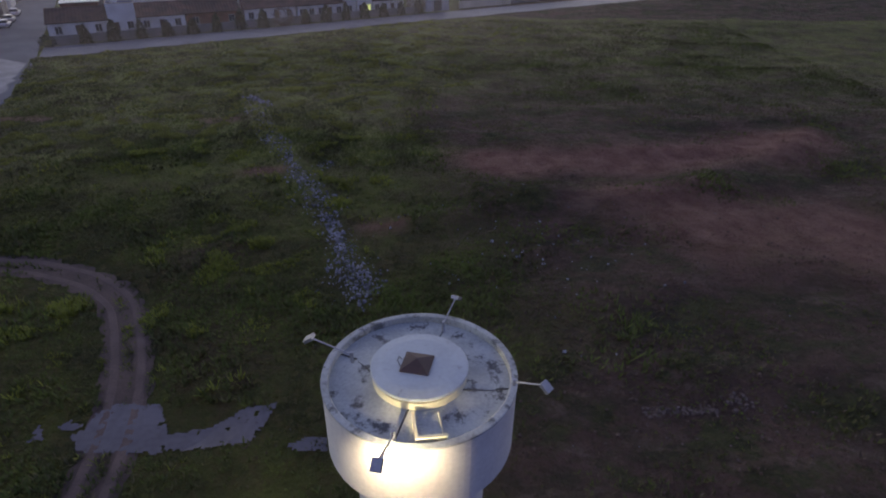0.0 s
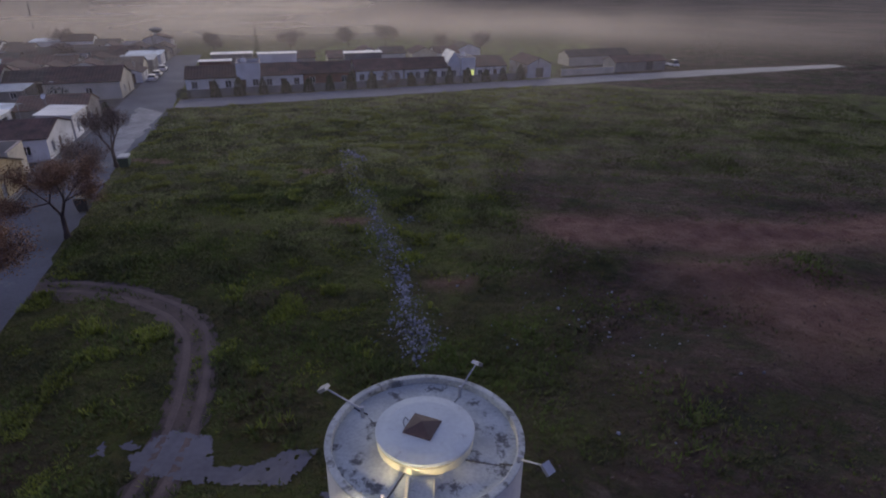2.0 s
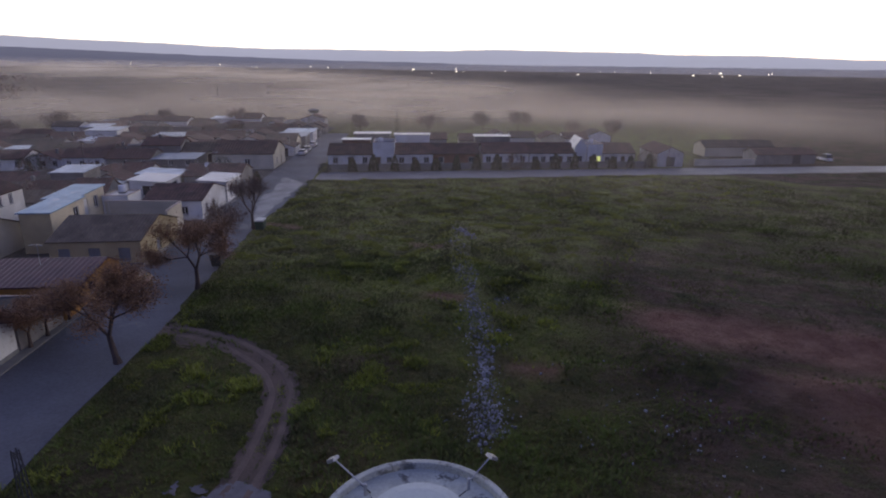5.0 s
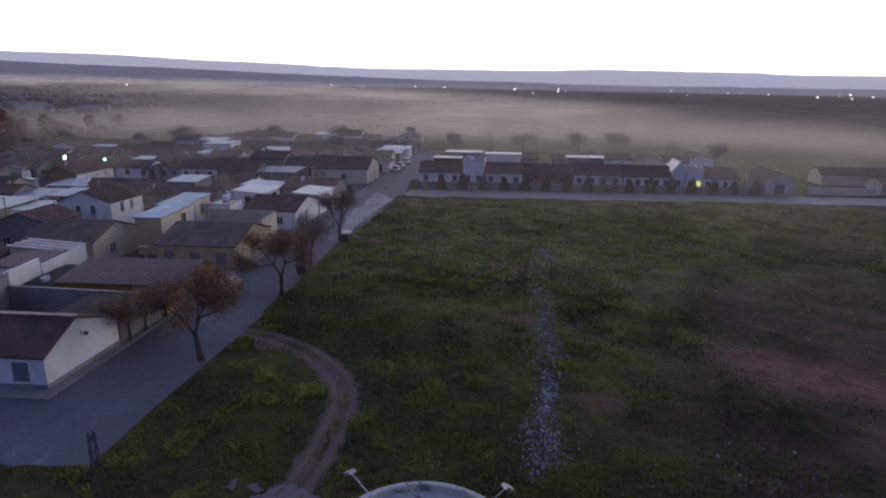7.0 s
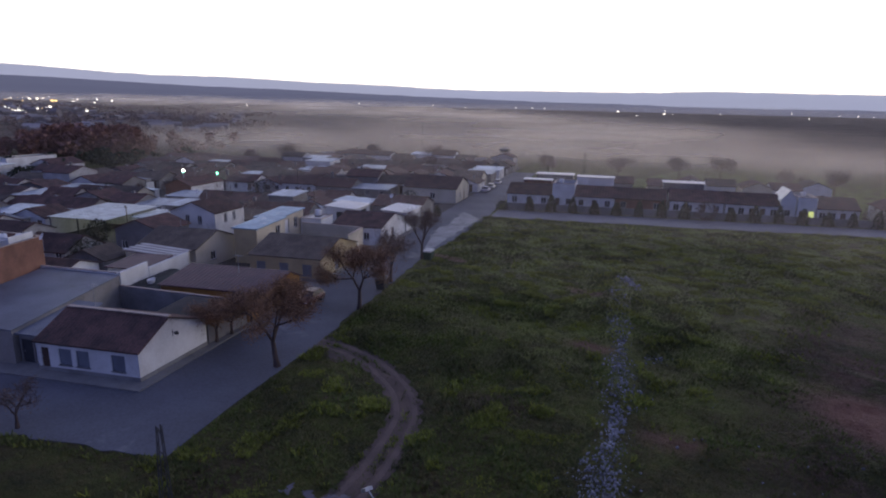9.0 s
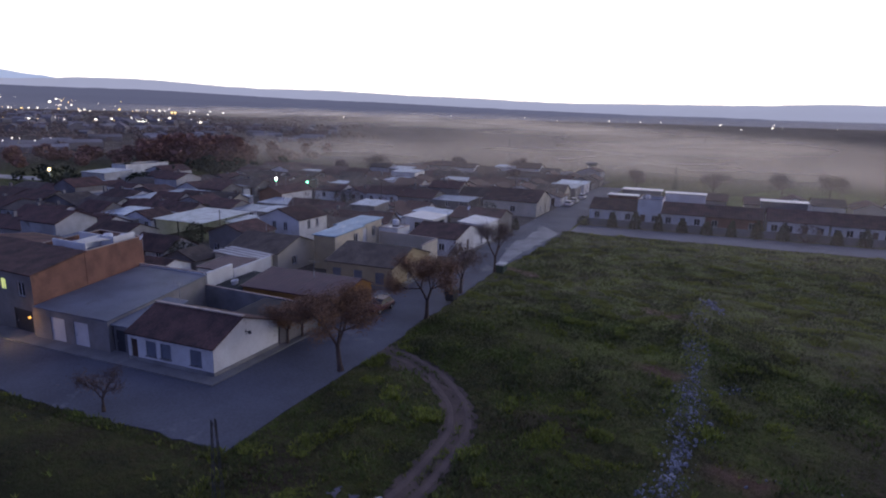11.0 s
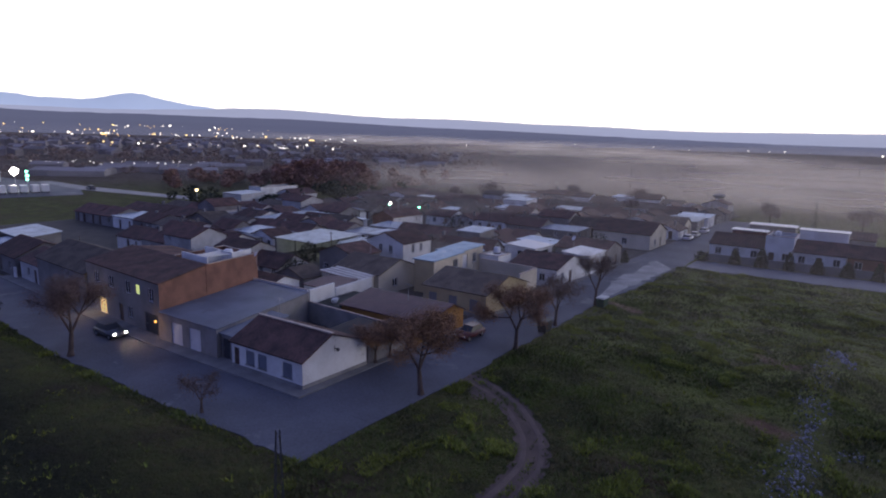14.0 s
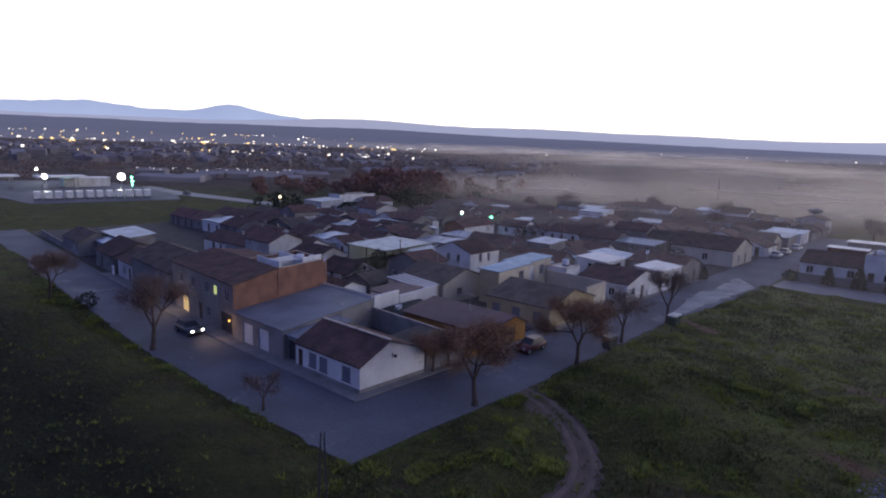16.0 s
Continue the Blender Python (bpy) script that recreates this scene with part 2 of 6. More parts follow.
def bump_at(x, y):
    d = field_depth(x, y)
    if d <= 0 or x > 160 or y > 240 or y < -40:
        return 0.0
    k = min(1.0, d / 5.0)
    h = 0.30 + 0.38 * noise.noise((x * 0.05, y * 0.05, 1.0)) + 0.22 * noise.noise((x * 0.16, y * 0.16, 5.0)) + 0.13 * noise.noise((x * 0.45, y * 0.45, 9.0))
    r = 1 - abs(noise.noise((x * 0.035 + y * 0.012, y * 0.10 - x * 0.02, 12.0))) * 3.0
    h += 0.45 * max(0.0, r) * max(0.0, min(1.0, (x + 0.3 * (y - 30) + 4) / 12))
    # low banks round the dug red hollow
    h += 0.9 * math.exp(-((line_gap(x, y, [(3, 47), (14, 44.5), (24, 50), (36, 57), (41, 63)]) / 2.2) ** 2)) * (1 if x > 2 else 0.4)
    h -= 0.35 * math.exp(-(((x - 12) / 9) ** 2 + ((y - 55) / 5) ** 2))
    h += 0.35 * math.exp(-((line_gap(x, y, RUBBLE) / 1.8) ** 2))
    if -8 < x < 16 and 35 < y < 52:
        h += 0.55 * math.exp(-((line_gap(x, y, [(-2.5, 41.5), (3, 43.0), (10, 46)]) / 1.3) ** 2))
    t = line_gap(x, y, TRACK)
    if t < 3.0:
        s = max(0.0, min(1.0, (t - 1.2) / 1.8))
        h = h * s + 0.05 * (1 - s)
    p = ((x + 14.5) / 3.6) ** 2 + ((y - 20.4) / 1.9) ** 2
    if p < 2.0:
        h = h * max(0.0, min(1.0, p - 1.0)) + 0.02 * (1 - max(0.0, min(1.0, p - 1.0)))
    return max(0.0, h) * k


BARE = ((-4.4, 40.9, 1.1), (-25.8, 66.6, 1.7), (-16.6, 51.7, 1.4), (-48.8, 67.3, 2.6))


def bare_gap(x, y, cx, cy, half):
    return math.hypot(max(0.0, abs(x - cx) - half), y - cy)


def clay_at(x, y, n):
    """How much red clay lies bare: the dug hollow and the scraped ground beside it."""
    d = line_gap(x, y, [(6, 53.5), (12, 55), (19, 55.5), (28, 58), (37, 61)]) + 0.35 * n
    e = line_gap(x, y, [(15, 46.5), (24, 41), (33, 36)]) + 0.6 * n
    return max(0.0, min(1.0, 1.9 - d / 3.4), 0.8 * min(1.0, 1.3 - e / 6.5), 0.75 * min(1.0, 1.35 - min(bare_gap(x, y, *s) for s in BARE) / 1.1))


def soil_at(x, y, n):
    """How bare the soil is: grass on the village side and along the far road, bare ground between."""
    k = max(0.0, min(1.0, (y - 66) / 30)) * (1 if y < 140 else 0)
    return (1 - 0.6 * k) * max(0.0, min(1.0, 0.15 + (x + 0.30 * (y - 30) - 2 + n - 0.42 * max(0.0, y - 68) + (6.5 * max(0.0, min(1.0, (30 - y) / 10)) if x > -3 else 0)) / 12))


def spread(lo, hi, step, far, grow):
    out, s, a, b = list(np.arange(lo, hi + 1e-6, step)), step, lo, hi
    while b < far:
        s *= grow
        a, b = a - s, b + s
        out = [a] + out + [b]
    return out


def ground_sheet():
    xs, ys = spread(-75, 100, 1.0, 4700, 1.35), spread(-5, 204, 1.0, 4700, 1.35)
    verts, red, green, field_shade, brighter, scrub = [], [], [], [], [], []
    for y in ys:
        for x in xs:
            verts.append((x, y, bump_at(x, y) - 0.02))
            n = 9 * noise.noise((x * 0.04, y * 0.04, 3)) + 4 * noise.noise((x * 0.13, y * 0.13, 7))
            red.append(soil_at(x, y, n))
            # grazing light on the far grass, painted in as a colour rising with y
            brighter.append(max(0.0, min(1.0, (y - 34 + n) / 34)) if x > -75 else 0.3)
            green.append(clay_at(x, y, n))
            far = math.hypot(x, y)
            scrub.append(max(0.0, min(1.0, (far - 235) / 90)))
            if far > 200 and field_depth(x, y) <= 0 or far > 330:
                b = math.degrees(math.atan2(y, x)) % 360
                red[-1] = max(red[-1], min(1.0, (far - 200) / 120) * (1.0 if b < 165 or far > 300 else 0.45))
            # shade over the field beside the front street, painted into the ground
            field_shade.append(max(0.0, min(1.0, (-9.0 - uv_of(x, y)[0] + 0.4 * n) / 9)) if uv_of(x, y)[1] > -14 and x < -14 else 0.0)
    w = len(xs)
    faces = [(j * w + i, j * w + i + 1, (j + 1) * w + i + 1, (j + 1) * w + i) for j in range(len(ys) - 1) for i in range(w - 1)]
    me = bpy.data.meshes.new("ground")
    me.from_pydata(verts, [], faces)
    for name, data in (("soil", red), ("clay", green), ("field_shade", field_shade), ("brighter", brighter), ("scrub", scrub)):
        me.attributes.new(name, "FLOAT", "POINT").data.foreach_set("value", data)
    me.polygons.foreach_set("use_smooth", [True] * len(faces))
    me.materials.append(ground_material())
    return tagged(new("ground", me), "rough open ground of grass, bare brown soil and red clay", "ground", kind="structure")


def ground_material():
    m = bpy.data.materials.new("open_ground")
    m.use_nodes = True
    n, l = m.node_tree.nodes, m.node_tree.links
    b = n["Principled BSDF"]
    b.inputs["Roughness"].default_value, b.inputs["Specular IOR Level"].default_value = 0.95, 0.22
    pos = n.new("ShaderNodeNewGeometry").outputs["Position"]

    def noise_of(scale, detail=6.0, rough=0.6, lo=0.35, hi=0.65, stretch=None):
        t = n.new("ShaderNodeTexNoise")
        t.inputs["Scale"].default_value, t.inputs["Detail"].default_value, t.inputs["Roughness"].default_value = scale, detail, rough
        if stretch:
            mp = n.new("ShaderNodeMapping")
            mp.inputs["Rotation"].default_value, mp.inputs["Scale"].default_value = (0, 0, radians(stretch[0])), (1, stretch[1], 1)
            l.new(pos, mp.inputs[0])
            l.new(mp.outputs[0], t.inputs["Vector"])
        else:
            l.new(pos, t.inputs["Vector"])
        r = n.new("ShaderNodeMapRange")
        r.inputs[1].default_value, r.inputs[2].default_value = lo, hi
        l.new(t.outputs[0], r.inputs[0])
        return r.outputs[0]

    def mixed(f, a, c):
        x = n.new("ShaderNodeMix")
        x.data_type = "RGBA"
        l.new(f, x.inputs[0])
        for s, v in ((6, a), (7, c)):
            if isinstance(v, tuple):
                x.inputs[s].default_value = (*v, 1)
            else:
                l.new(v, x.inputs[s])
        return x.outputs[2]

    def attr(name):
        a = n.new("ShaderNodeAttribute")
        a.attribute_name = name
        return a.outputs["Fac"]

    grass = mixed(noise_of(0.22), (0.052, 0.056, 0.024), (0.118, 0.136, 0.036))
    grass = mixed(noise_of(1.6, lo=0.45, hi=0.75), grass, (0.115, 0.098, 0.042))
    grass = mixed(noise_of(0.10, lo=0.52, hi=0.66), grass, (0.078, 0.060, 0.038))
    # painted light: the far grass gets a brighter colour
    grass = mixed(attr("brighter"), grass, mixed(noise_of(0.28, lo=0.38, hi=0.62), (0.132, 0.128, 0.058), (0.222, 0.262, 0.068)))
    soil = mixed(noise_of(0.30), (0.076, 0.054, 0.046), (0.150, 0.098, 0.082))
    soil = mixed(noise_of(0.13, 8, 0.65, 0.48, 0.64, (20, 1.8)), soil, (0.050, 0.054, 0.030))
    soil = mixed(noise_of(0.16, 8, 0.7, 0.54, 0.68, (-14, 2.2)), soil, (0.185, 0.140, 0.112))
    soil = mixed(noise_of(0.45, 8, 0.75, 0.60, 0.74, (4, 2.5)), soil, (0.205, 0.162, 0.135))
    soil = mixed(noise_of(2.2, lo=0.5, hi=0.8), soil, (0.058, 0.055, 0.030))
    soil = mixed(noise_of(0.21, 7, 0.7, 0.50, 0.60, (30, 1.5)), soil, mixed(noise_of(0.9), (0.040, 0.044, 0.022), (0.088, 0.094, 0.042)))
    clay = mixed(noise_of(0.5), (0.185, 0.094, 0.076), (0.300, 0.178, 0.146))
    c = mixed(attr("soil"), grass, soil)
    c = mixed(attr("clay"), c, clay)
    # the painted shade: near-black green in place of the grass colour
    c = mixed(attr("field_shade"), c, mixed(noise_of(0.35), (0.008, 0.010, 0.006), (0.020, 0.026, 0.010)))
    c = mixed(attr("scrub"), c, mixed(noise_of(0.02, 6, 0.6, 0.4, 0.6), (0.062, 0.048, 0.046), (0.122, 0.092, 0.084)))
    l.new(c, b.inputs["Base Color"])
    bp = n.new("ShaderNodeBump")
    bp.inputs["Strength"].default_value, bp.inputs["Distance"].default_value = 1.0, 0.4
    l.new(noise_of(2.5, 8, 0.7, 0.2, 0.8), bp.inputs["Height"])
    bq = n.new("ShaderNodeBump")
    bq.inputs["Strength"].default_value, bq.inputs["Distance"].default_value = 0.9, 1.2
    l.new(noise_of(0.5, 6, 0.65, 0.3, 0.7), bq.inputs["Height"])
    l.new(bq.outputs[0], bp.inputs["Normal"])
    l.new(bp.outputs[0], b.inputs["Normal"])
    return m


ground_sheet()


def strip(name, pts, z, mat, label, category, drop=0.3):
    """A slab with a polygon plan given in (u, v), its top at z."""
    bm = bmesh.new()
    up = [bm.verts.new((u, v, z)) for u, v in pts]
    dn = [bm.verts.new((u, v, z - drop)) for u, v in pts]
    bm.faces.new(up)
    for i in range(len(pts)):
        j = (i + 1) % len(pts)
        bm.faces.new((up[i], up[j], dn[j], dn[i]))
    settle(bm, 0, 0)
    ob = part(name, bm, mat)
    ob.location = (KERB.x, KERB.y, 0)
    return tagged(ob, label, category, kind="structure")


def ragged(a, b, n, amp, seed):
    """Points from a to b with an uneven edge."""
    r = random.Random(seed)
    return [(a[0] + (b[0] - a[0]) * i / n + r.uniform(-amp, amp), a[1] + (b[1] - a[1]) * i / n + r.uniform(-amp, amp)) for i in range(n + 1)]


strip("front_road", [(0.2 + bend(v), v) for v in range(130, 24, -6)] + [(0.2, 24), (0.2, -0.3), (-0.3, -8.4)] + [(u + bend(v), v) for u, v in ragged((-7.8, -8.8), (-7.5, 130), 110, 0.28, 1)], 0.045, ASPHALT, "worn grey asphalt street with a ragged grassy edge", "road")
strip("side_road", [(-0.3, -8.4), (0, 0.3), (168, 1.0), (168, -7.0), (94, -9.0)] + ragged((81, -9.8), (46, -7.7), 24, 0.25, 2) + ragged((44, -7.7), (4.5, -8.8), 26, 0.25, 3), 0.05, ASPHALT, "worn asphalt side street with pale patches", "road")
far_edge = [(edge_far(v) + 0.25 * math.sin(v * 1.7), v) for v in range(-10, -190, -3)]
strip("cross_road", [(82, -9.8)] + far_edge + [(edge_far(-188) + 5.5, -188), (95.0, -140), (93.2, -60), (92.0, -9.8)], 0.055, PALEROAD, "pale asphalt road along the far edge of the field", "road")
# thin pale sheet: the sky's sheen on the asphalt, painted as colour
ROADSHEEN = material("pale_road_sheen", (0.27, 0.268, 0.275), (0.15, 0.148, 0.155), 1.5, 0.6, 0.2, stain=((0.11, 0.108, 0.112), 0.5, 0.55))
strip("dusty_patch", ragged((50, -6.9), (79, -8.6), 16, 0.5, 8) + ragged((86, -3.5), (60, -4.0), 14, 0.7, 9), 0.062, ROADSHEEN, "pale sheet painting the sky's sheen on the side street", "road", 0.02)
strip("village_ground", [(0.5, 0.5), (0.5, 24), (8.6, 125), (110, 128), (175, 110), (188, 0.5)], 0.02, YARD, "trodden bare yards between the houses", "ground")
strip("pavement", [(-0.5, -0.35), (-0.4, 24), (3.1, 68), (5.2, 68), (2.0, 24), (2.0, 2.0), (30, 2.0), (30, 0.1)], 0.16, PAVE, "concrete pavement slab with a raised kerb", "pavement")
strip("pavement", [(30.6, 0.0), (30.6, 2.2), (78, 2.2), (78, 0.2)], 0.16, PAVE, "concrete pavement slab with a raised kerb", "pavement")


# ---- houses ----
def facade(bm, p, q, inward, z0, z1, holes, depth=0.16):
    """A wall from p to q with real openings (s0, s1, za, zb), measured along it, and their reveals."""
    p, q = Vector(p), Vector(q)
    L = (q - p).length
    d = (q - p) / L
    n = Vector(inward)
    xs = sorted({0.0, L, *(h[0] for h in holes), *(h[1] for h in holes)})
    zs = sorted({z0, z1, *(h[2] for h in holes), *(h[3] for h in holes)})

    def at(s, z, k=0.0):
        w = p + d * s + n * k
        return bm.verts.new((w.x, w.y, z))
    for s0, s1 in zip(xs, xs[1:]):
        for a, b in zip(zs, zs[1:]):
            ms, mz = (s0 + s1) / 2, (a + b) / 2
            if not any(h[0] < ms < h[1] and h[2] < mz < h[3] for h in holes):
                bm.faces.new((at(s0, a), at(s1, a), at(s1, b), at(s0, b)))
    for s0, s1, a, b in holes:
        for (sa, za), (sb, zb) in (((s0, a), (s1, a)), ((s1, a), (s1, b)), ((s1, b), (s0, b)), ((s0, b), (s0, a))):
            bm.faces.new((at(sa, za), at(sb, zb), at(sb, zb, depth), at(sa, za, depth)))


def slope(bm, e0, e1, r0, r1, pitch=0.5, rib=0.05, thick=0.12):
    """A roof slope between the eave line e0-e1 and the ridge line r0-r1, with tile ribs running down it."""
    e0, e1, r0, r1 = (Vector(p) for p in (e0, e1, r0, r1))
    n = max(2, int((e1 - e0).length / pitch)) * 2
    rows = []
    for a0, a1 in ((e0, e1), (r0, r1)):
        rows.append([bm.verts.new(a0.lerp(a1, i / n) + Vector((0, 0, rib * (i % 2)))) for i in range(n + 1)])
    low = [[bm.verts.new(v.co - Vector((0, 0, thick + rib * (i % 2)))) for i, v in enumerate(r)] for r in rows]
    for i in range(n):
        bm.faces.new((rows[0][i], rows[0][i + 1], rows[1][i + 1], rows[1][i]))
        bm.faces.new((low[0][i], low[0][i + 1], low[1][i + 1], low[1][i]))
        bm.faces.new((rows[0][i], rows[0][i + 1], low[0][i + 1], low[0][i]))
        bm.faces.new((rows[1][i], rows[1][i + 1], low[1][i + 1], low[1][i]))
    for k in (0, n):
        bm.faces.new((rows[0][k], rows[1][k], low[1][k], low[0][k]))


def house(label, u0, u1, v0, v1, eave, rise=1.5, roof="v", wall=WHITE, tile=TILE, holes=(), pitch=0.5, over=0.25, base=0.0,
          chimneys=(), name="house", group="houses of the village", plinth=None, ridge_line=False, gate=None, parapet=0.0, category="house", ridge_at=0.5, faces=None):
    """A house on a (u, v) rectangle. roof: 'u' or 'v' gable along that axis, 'flat', or a rising side 'N', 'S', 'E', 'W'.
    holes: (side, start, width, sill, head, kind), start measured from the side's corner nearest the kerb corner."""
    cu, cv = (u0 + u1) / 2, (v0 + v1) / 2
    w = plan(cu, cv)
    h = thing(name, w.x, w.y, base, label, category, group)
    sides = {"S": ((u0, v0), (u0, v1), (1, 0)), "N": ((u1, v0), (u1, v1), (-1, 0)), "E": ((u0, v0), (u1, v0), (0, 1)), "W": ((u0, v1), (u1, v1), (0, -1))}
    mu, mv = u0 + (u1 - u0) * ridge_at, v0 + (v1 - v0) * ridge_at
    peak = {"v": {"E": (mu, v0), "W": (mu, v1)}, "u": {"S": (u0, mv), "N": (u1, mv)},
            "N": {"E": (u1, v0), "W": (u1, v1)}, "S": {"E": (u0, v0), "W": (u0, v1)},
            "E": {"S": (u0, v0), "N": (u1, v0)}, "W": {"S": (u0, v1), "N": (u1, v1)}}.get(roof, {})
    for s, (p, q, n) in sides.items():
        bm = bmesh.new()
        hs = [(x, x + wd, a, b) for side, x, wd, a, b, kind in holes if side == s]
        facade(bm, p, q, n, 0.0, eave + (rise if roof == s else 0) + (parapet if roof == "flat" else 0), hs)
        if s in peak:
            bm.faces.new([bm.verts.new(c) for c in ((*p, eave), (*q, eave), (*peak[s], eave + rise))])
        body = part("wall", settle(bm, cu, cv), (faces or {}).get(s, wall), h)
    # roof
    bm = bmesh.new()
    o, z = over, eave + 0.10
    if roof == "v":
        drop = rise * o / (mu - u0)
        slope(bm, (u0 - o, v0 - o, z - drop), (u0 - o, v1 + o, z - drop), (mu, v0 - o, z + rise), (mu, v1 + o, z + rise), pitch)
        drop = rise * o / (u1 - mu)
        slope(bm, (u1 + o, v0 - o, z - drop), (u1 + o, v1 + o, z - drop), (mu, v0 - o, z + rise), (mu, v1 + o, z + rise), pitch)
    elif roof == "u":
        drop = rise * o / (mv - v0)
        slope(bm, (u0 - o, v0 - o, z - drop), (u1 + o, v0 - o, z - drop), (u0 - o, mv, z + rise), (u1 + o, mv, z + rise), pitch)
        drop = rise * o / (v1 - mv)
        slope(bm, (u0 - o, v1 + o, z - drop), (u1 + o, v1 + o, z - drop), (u0 - o, mv, z + rise), (u1 + o, mv, z + rise), pitch)
    elif roof == "flat":
        box(bm, u0 + 0.02, u1 - 0.02, v0 + 0.02, v1 - 0.02, eave - 0.15, eave + 0.02)
    else:
        ua, ub, va, vb = u0 - o, u1 + o, v0 - o, v1 + o
        e = {"N": ((ua, va), (ua, vb), (ub, va), (ub, vb)), "S": ((ub, va), (ub, vb), (ua, va), (ua, vb)),
             "W": ((ua, va), (ub, va), (ua, vb), (ub, vb)), "E": ((ua, vb), (ub, vb), (ua, va), (ub, va))}[roof]
        slope(bm, (*e[0], z), (*e[1], z), (*e[2], z + rise), (*e[3], z + rise), pitch)
    roof_ob = part("roof", settle(bm, cu, cv), tile, h)
    if parapet:
        bm = bmesh.new()
        t = eave + parapet
        for a in ((u0 - 0.05, u1 + 0.05, v0 - 0.05, v0 + 0.2), (u0 - 0.05, u1 + 0.05, v1 - 0.2, v1 + 0.05), (u0 - 0.05, u0 + 0.2, v0 + 0.2, v1 - 0.2), (u1 - 0.2, u1 + 0.05, v0 + 0.2, v1 - 0.2)):
            box(bm, *a, t, t + 0.07)
        part("coping", settle(bm, cu, cv), RIDGE, h)
    if ridge_line and roof in "uv":
        bm = bmesh.new()
        if roof == "v":
            box(bm, mu - 0.16, mu + 0.22, v0 - o, v1 + o, z + rise + 0.03, z + rise + 0.14)
        else:
            box(bm, u0 - o, u1 + o, mv - 0.16, mv + 0.16, z + rise + 0.03, z + rise + 0.14)
        part("ridge_cap", settle(bm, cu, cv), RIDGE, h)
    if plinth:
        bm = bmesh.new()
        for a in ((u0 - 0.05, u0, v0 - 0.05, v1), (u0, u1, v0 - 0.05, v0)):
            box(bm, *a, 0, 0.5)
        part("plinth", settle(bm, cu, cv), plinth, h)
    for side, x, wd, a, b, kind in holes:
        p, q, n = sides[side]
        p, n = Vector(p), Vector(n)
        d = (Vector(q) - p).normalized()
        opening(h, body, p + d * (x + wd / 2), d, n, wd, a, b, kind, cu, cv)
    for x, y, ht in chimneys:
        bm = bmesh.new()
        zz = eave + 0.2
        box(bm, x - 0.26, x + 0.26, y - 0.22, y + 0.22, zz - 0.2, zz + ht)
        box(bm, x - 0.33, x + 0.33, y - 0.29, y + 0.29, zz + ht, zz + ht + 0.08)
        box(bm, x - 0.18, x + 0.18, y - 0.16, y + 0.16, zz + ht + 0.08, zz + ht + 0.24)
        part("chimney", settle(bm, cu, cv), GREYWALL, h)
    return h


def opening(h, body, c, d, n, wd, a, b, kind, cu, cv):
    """What fills an opening: a window with frame, pane and sill, or a door."""
    def slab(bm, s0, s1, z0, z1, k0, k1):
        vs = []
        for z in (z0, z1):
            for s, k in ((s0, k0), (s1, k0), (s1, k1), (s0, k1)):
                w = c + d * s + n * k
                vs.append(bm.verts.new((w.x, w.y, z)))
        for f in ((3, 2, 1, 0), (4, 5, 6, 7), (0, 1, 5, 4), (1, 2, 6, 5), (2, 3, 7, 6), (3, 0, 4, 7)):
            bm.faces.new([vs[i] for i in f])
    if kind in ("door", "white_door", "gate"):
        bm = bmesh.new()
        slab(bm, -wd / 2, wd / 2, a, b, 0.10, 0.16)
        leaf = part("door", settle(bm, cu, cv), {"door": DOORM, "white_door": WHITEDOOR, "gate": DARKSTEEL}[kind], h)
        bm = bmesh.new()
        slab(bm, wd * 0.36, wd * 0.40, a + 0.95, a + 1.1, 0.05, 0.10)
        part("handle", settle(bm, cu, cv), STEEL, leaf)
        return
    bm = bmesh.new()
    f = 0.07
    bars = [(-wd / 2, -wd / 2 + f, a, b), (wd / 2 - f, wd / 2, a, b), (-wd / 2 + f, wd / 2 - f, a, a + f), (-wd / 2 + f, wd / 2 - f, b - f, b)]
    if kind != "blind":
        bars.append((-f / 2, f / 2, a + f, b - f))
    for s0, s1, z0, z1 in bars:
        slab(bm, s0, s1, z0, z1, 0.08, 0.14)
    win = part("window", settle(bm, cu, cv), {"bars": DARKSTEEL, "blind": SHUTTER}.get(kind, WHITEDOOR), h)
    bm = bmesh.new()
    slab(bm, -wd / 2, wd / 2, a, b, 0.13, 0.17)
    part("pane", settle(bm, cu, cv), {"lit": LIT, "strip": CANOPYLIT, "warm": WARMLIT, "blind": SHUTTER}.get(kind, GLASS), win)
    bm = bmesh.new()
    slab(bm, -wd / 2 - 0.08, wd / 2 + 0.08, a - 0.07, a, -0.08, 0.08)
    part("sill", settle(bm, cu, cv), CONC, win)


# ---- water tower ----
TX, TY, TZ = -0.5, 12.2, 11.2      # axis and rim height
TANK_R = 2.62
TANKWALL = material("tank_render", (0.70, 0.69, 0.66), (0.58, 0.57, 0.55), 3, 0.85, 0.15, stain=((0.46, 0.45, 0.43), 1.2, 0.62))
TANKTOP = material("mossy_screed", (0.50, 0.53, 0.49), (0.34, 0.36, 0.34), 5, 0.9, 0.3, fine=60, stain=((0.11, 0.11, 0.105), 1.7, 0.555))
RIM = material("weathered_rim", (0.50, 0.52, 0.48), (0.30, 0.31, 0.29), 4, 0.9, 0.3, fine=60, stain=((0.15, 0.155, 0.14), 1.6, 0.535))
CAPTOP = material("painted_screed", (0.53, 0.575, 0.56), (0.45, 0.485, 0.475), 4, 0.85, 0.2, stain=((0.35, 0.35, 0.34), 3.0, 0.62))
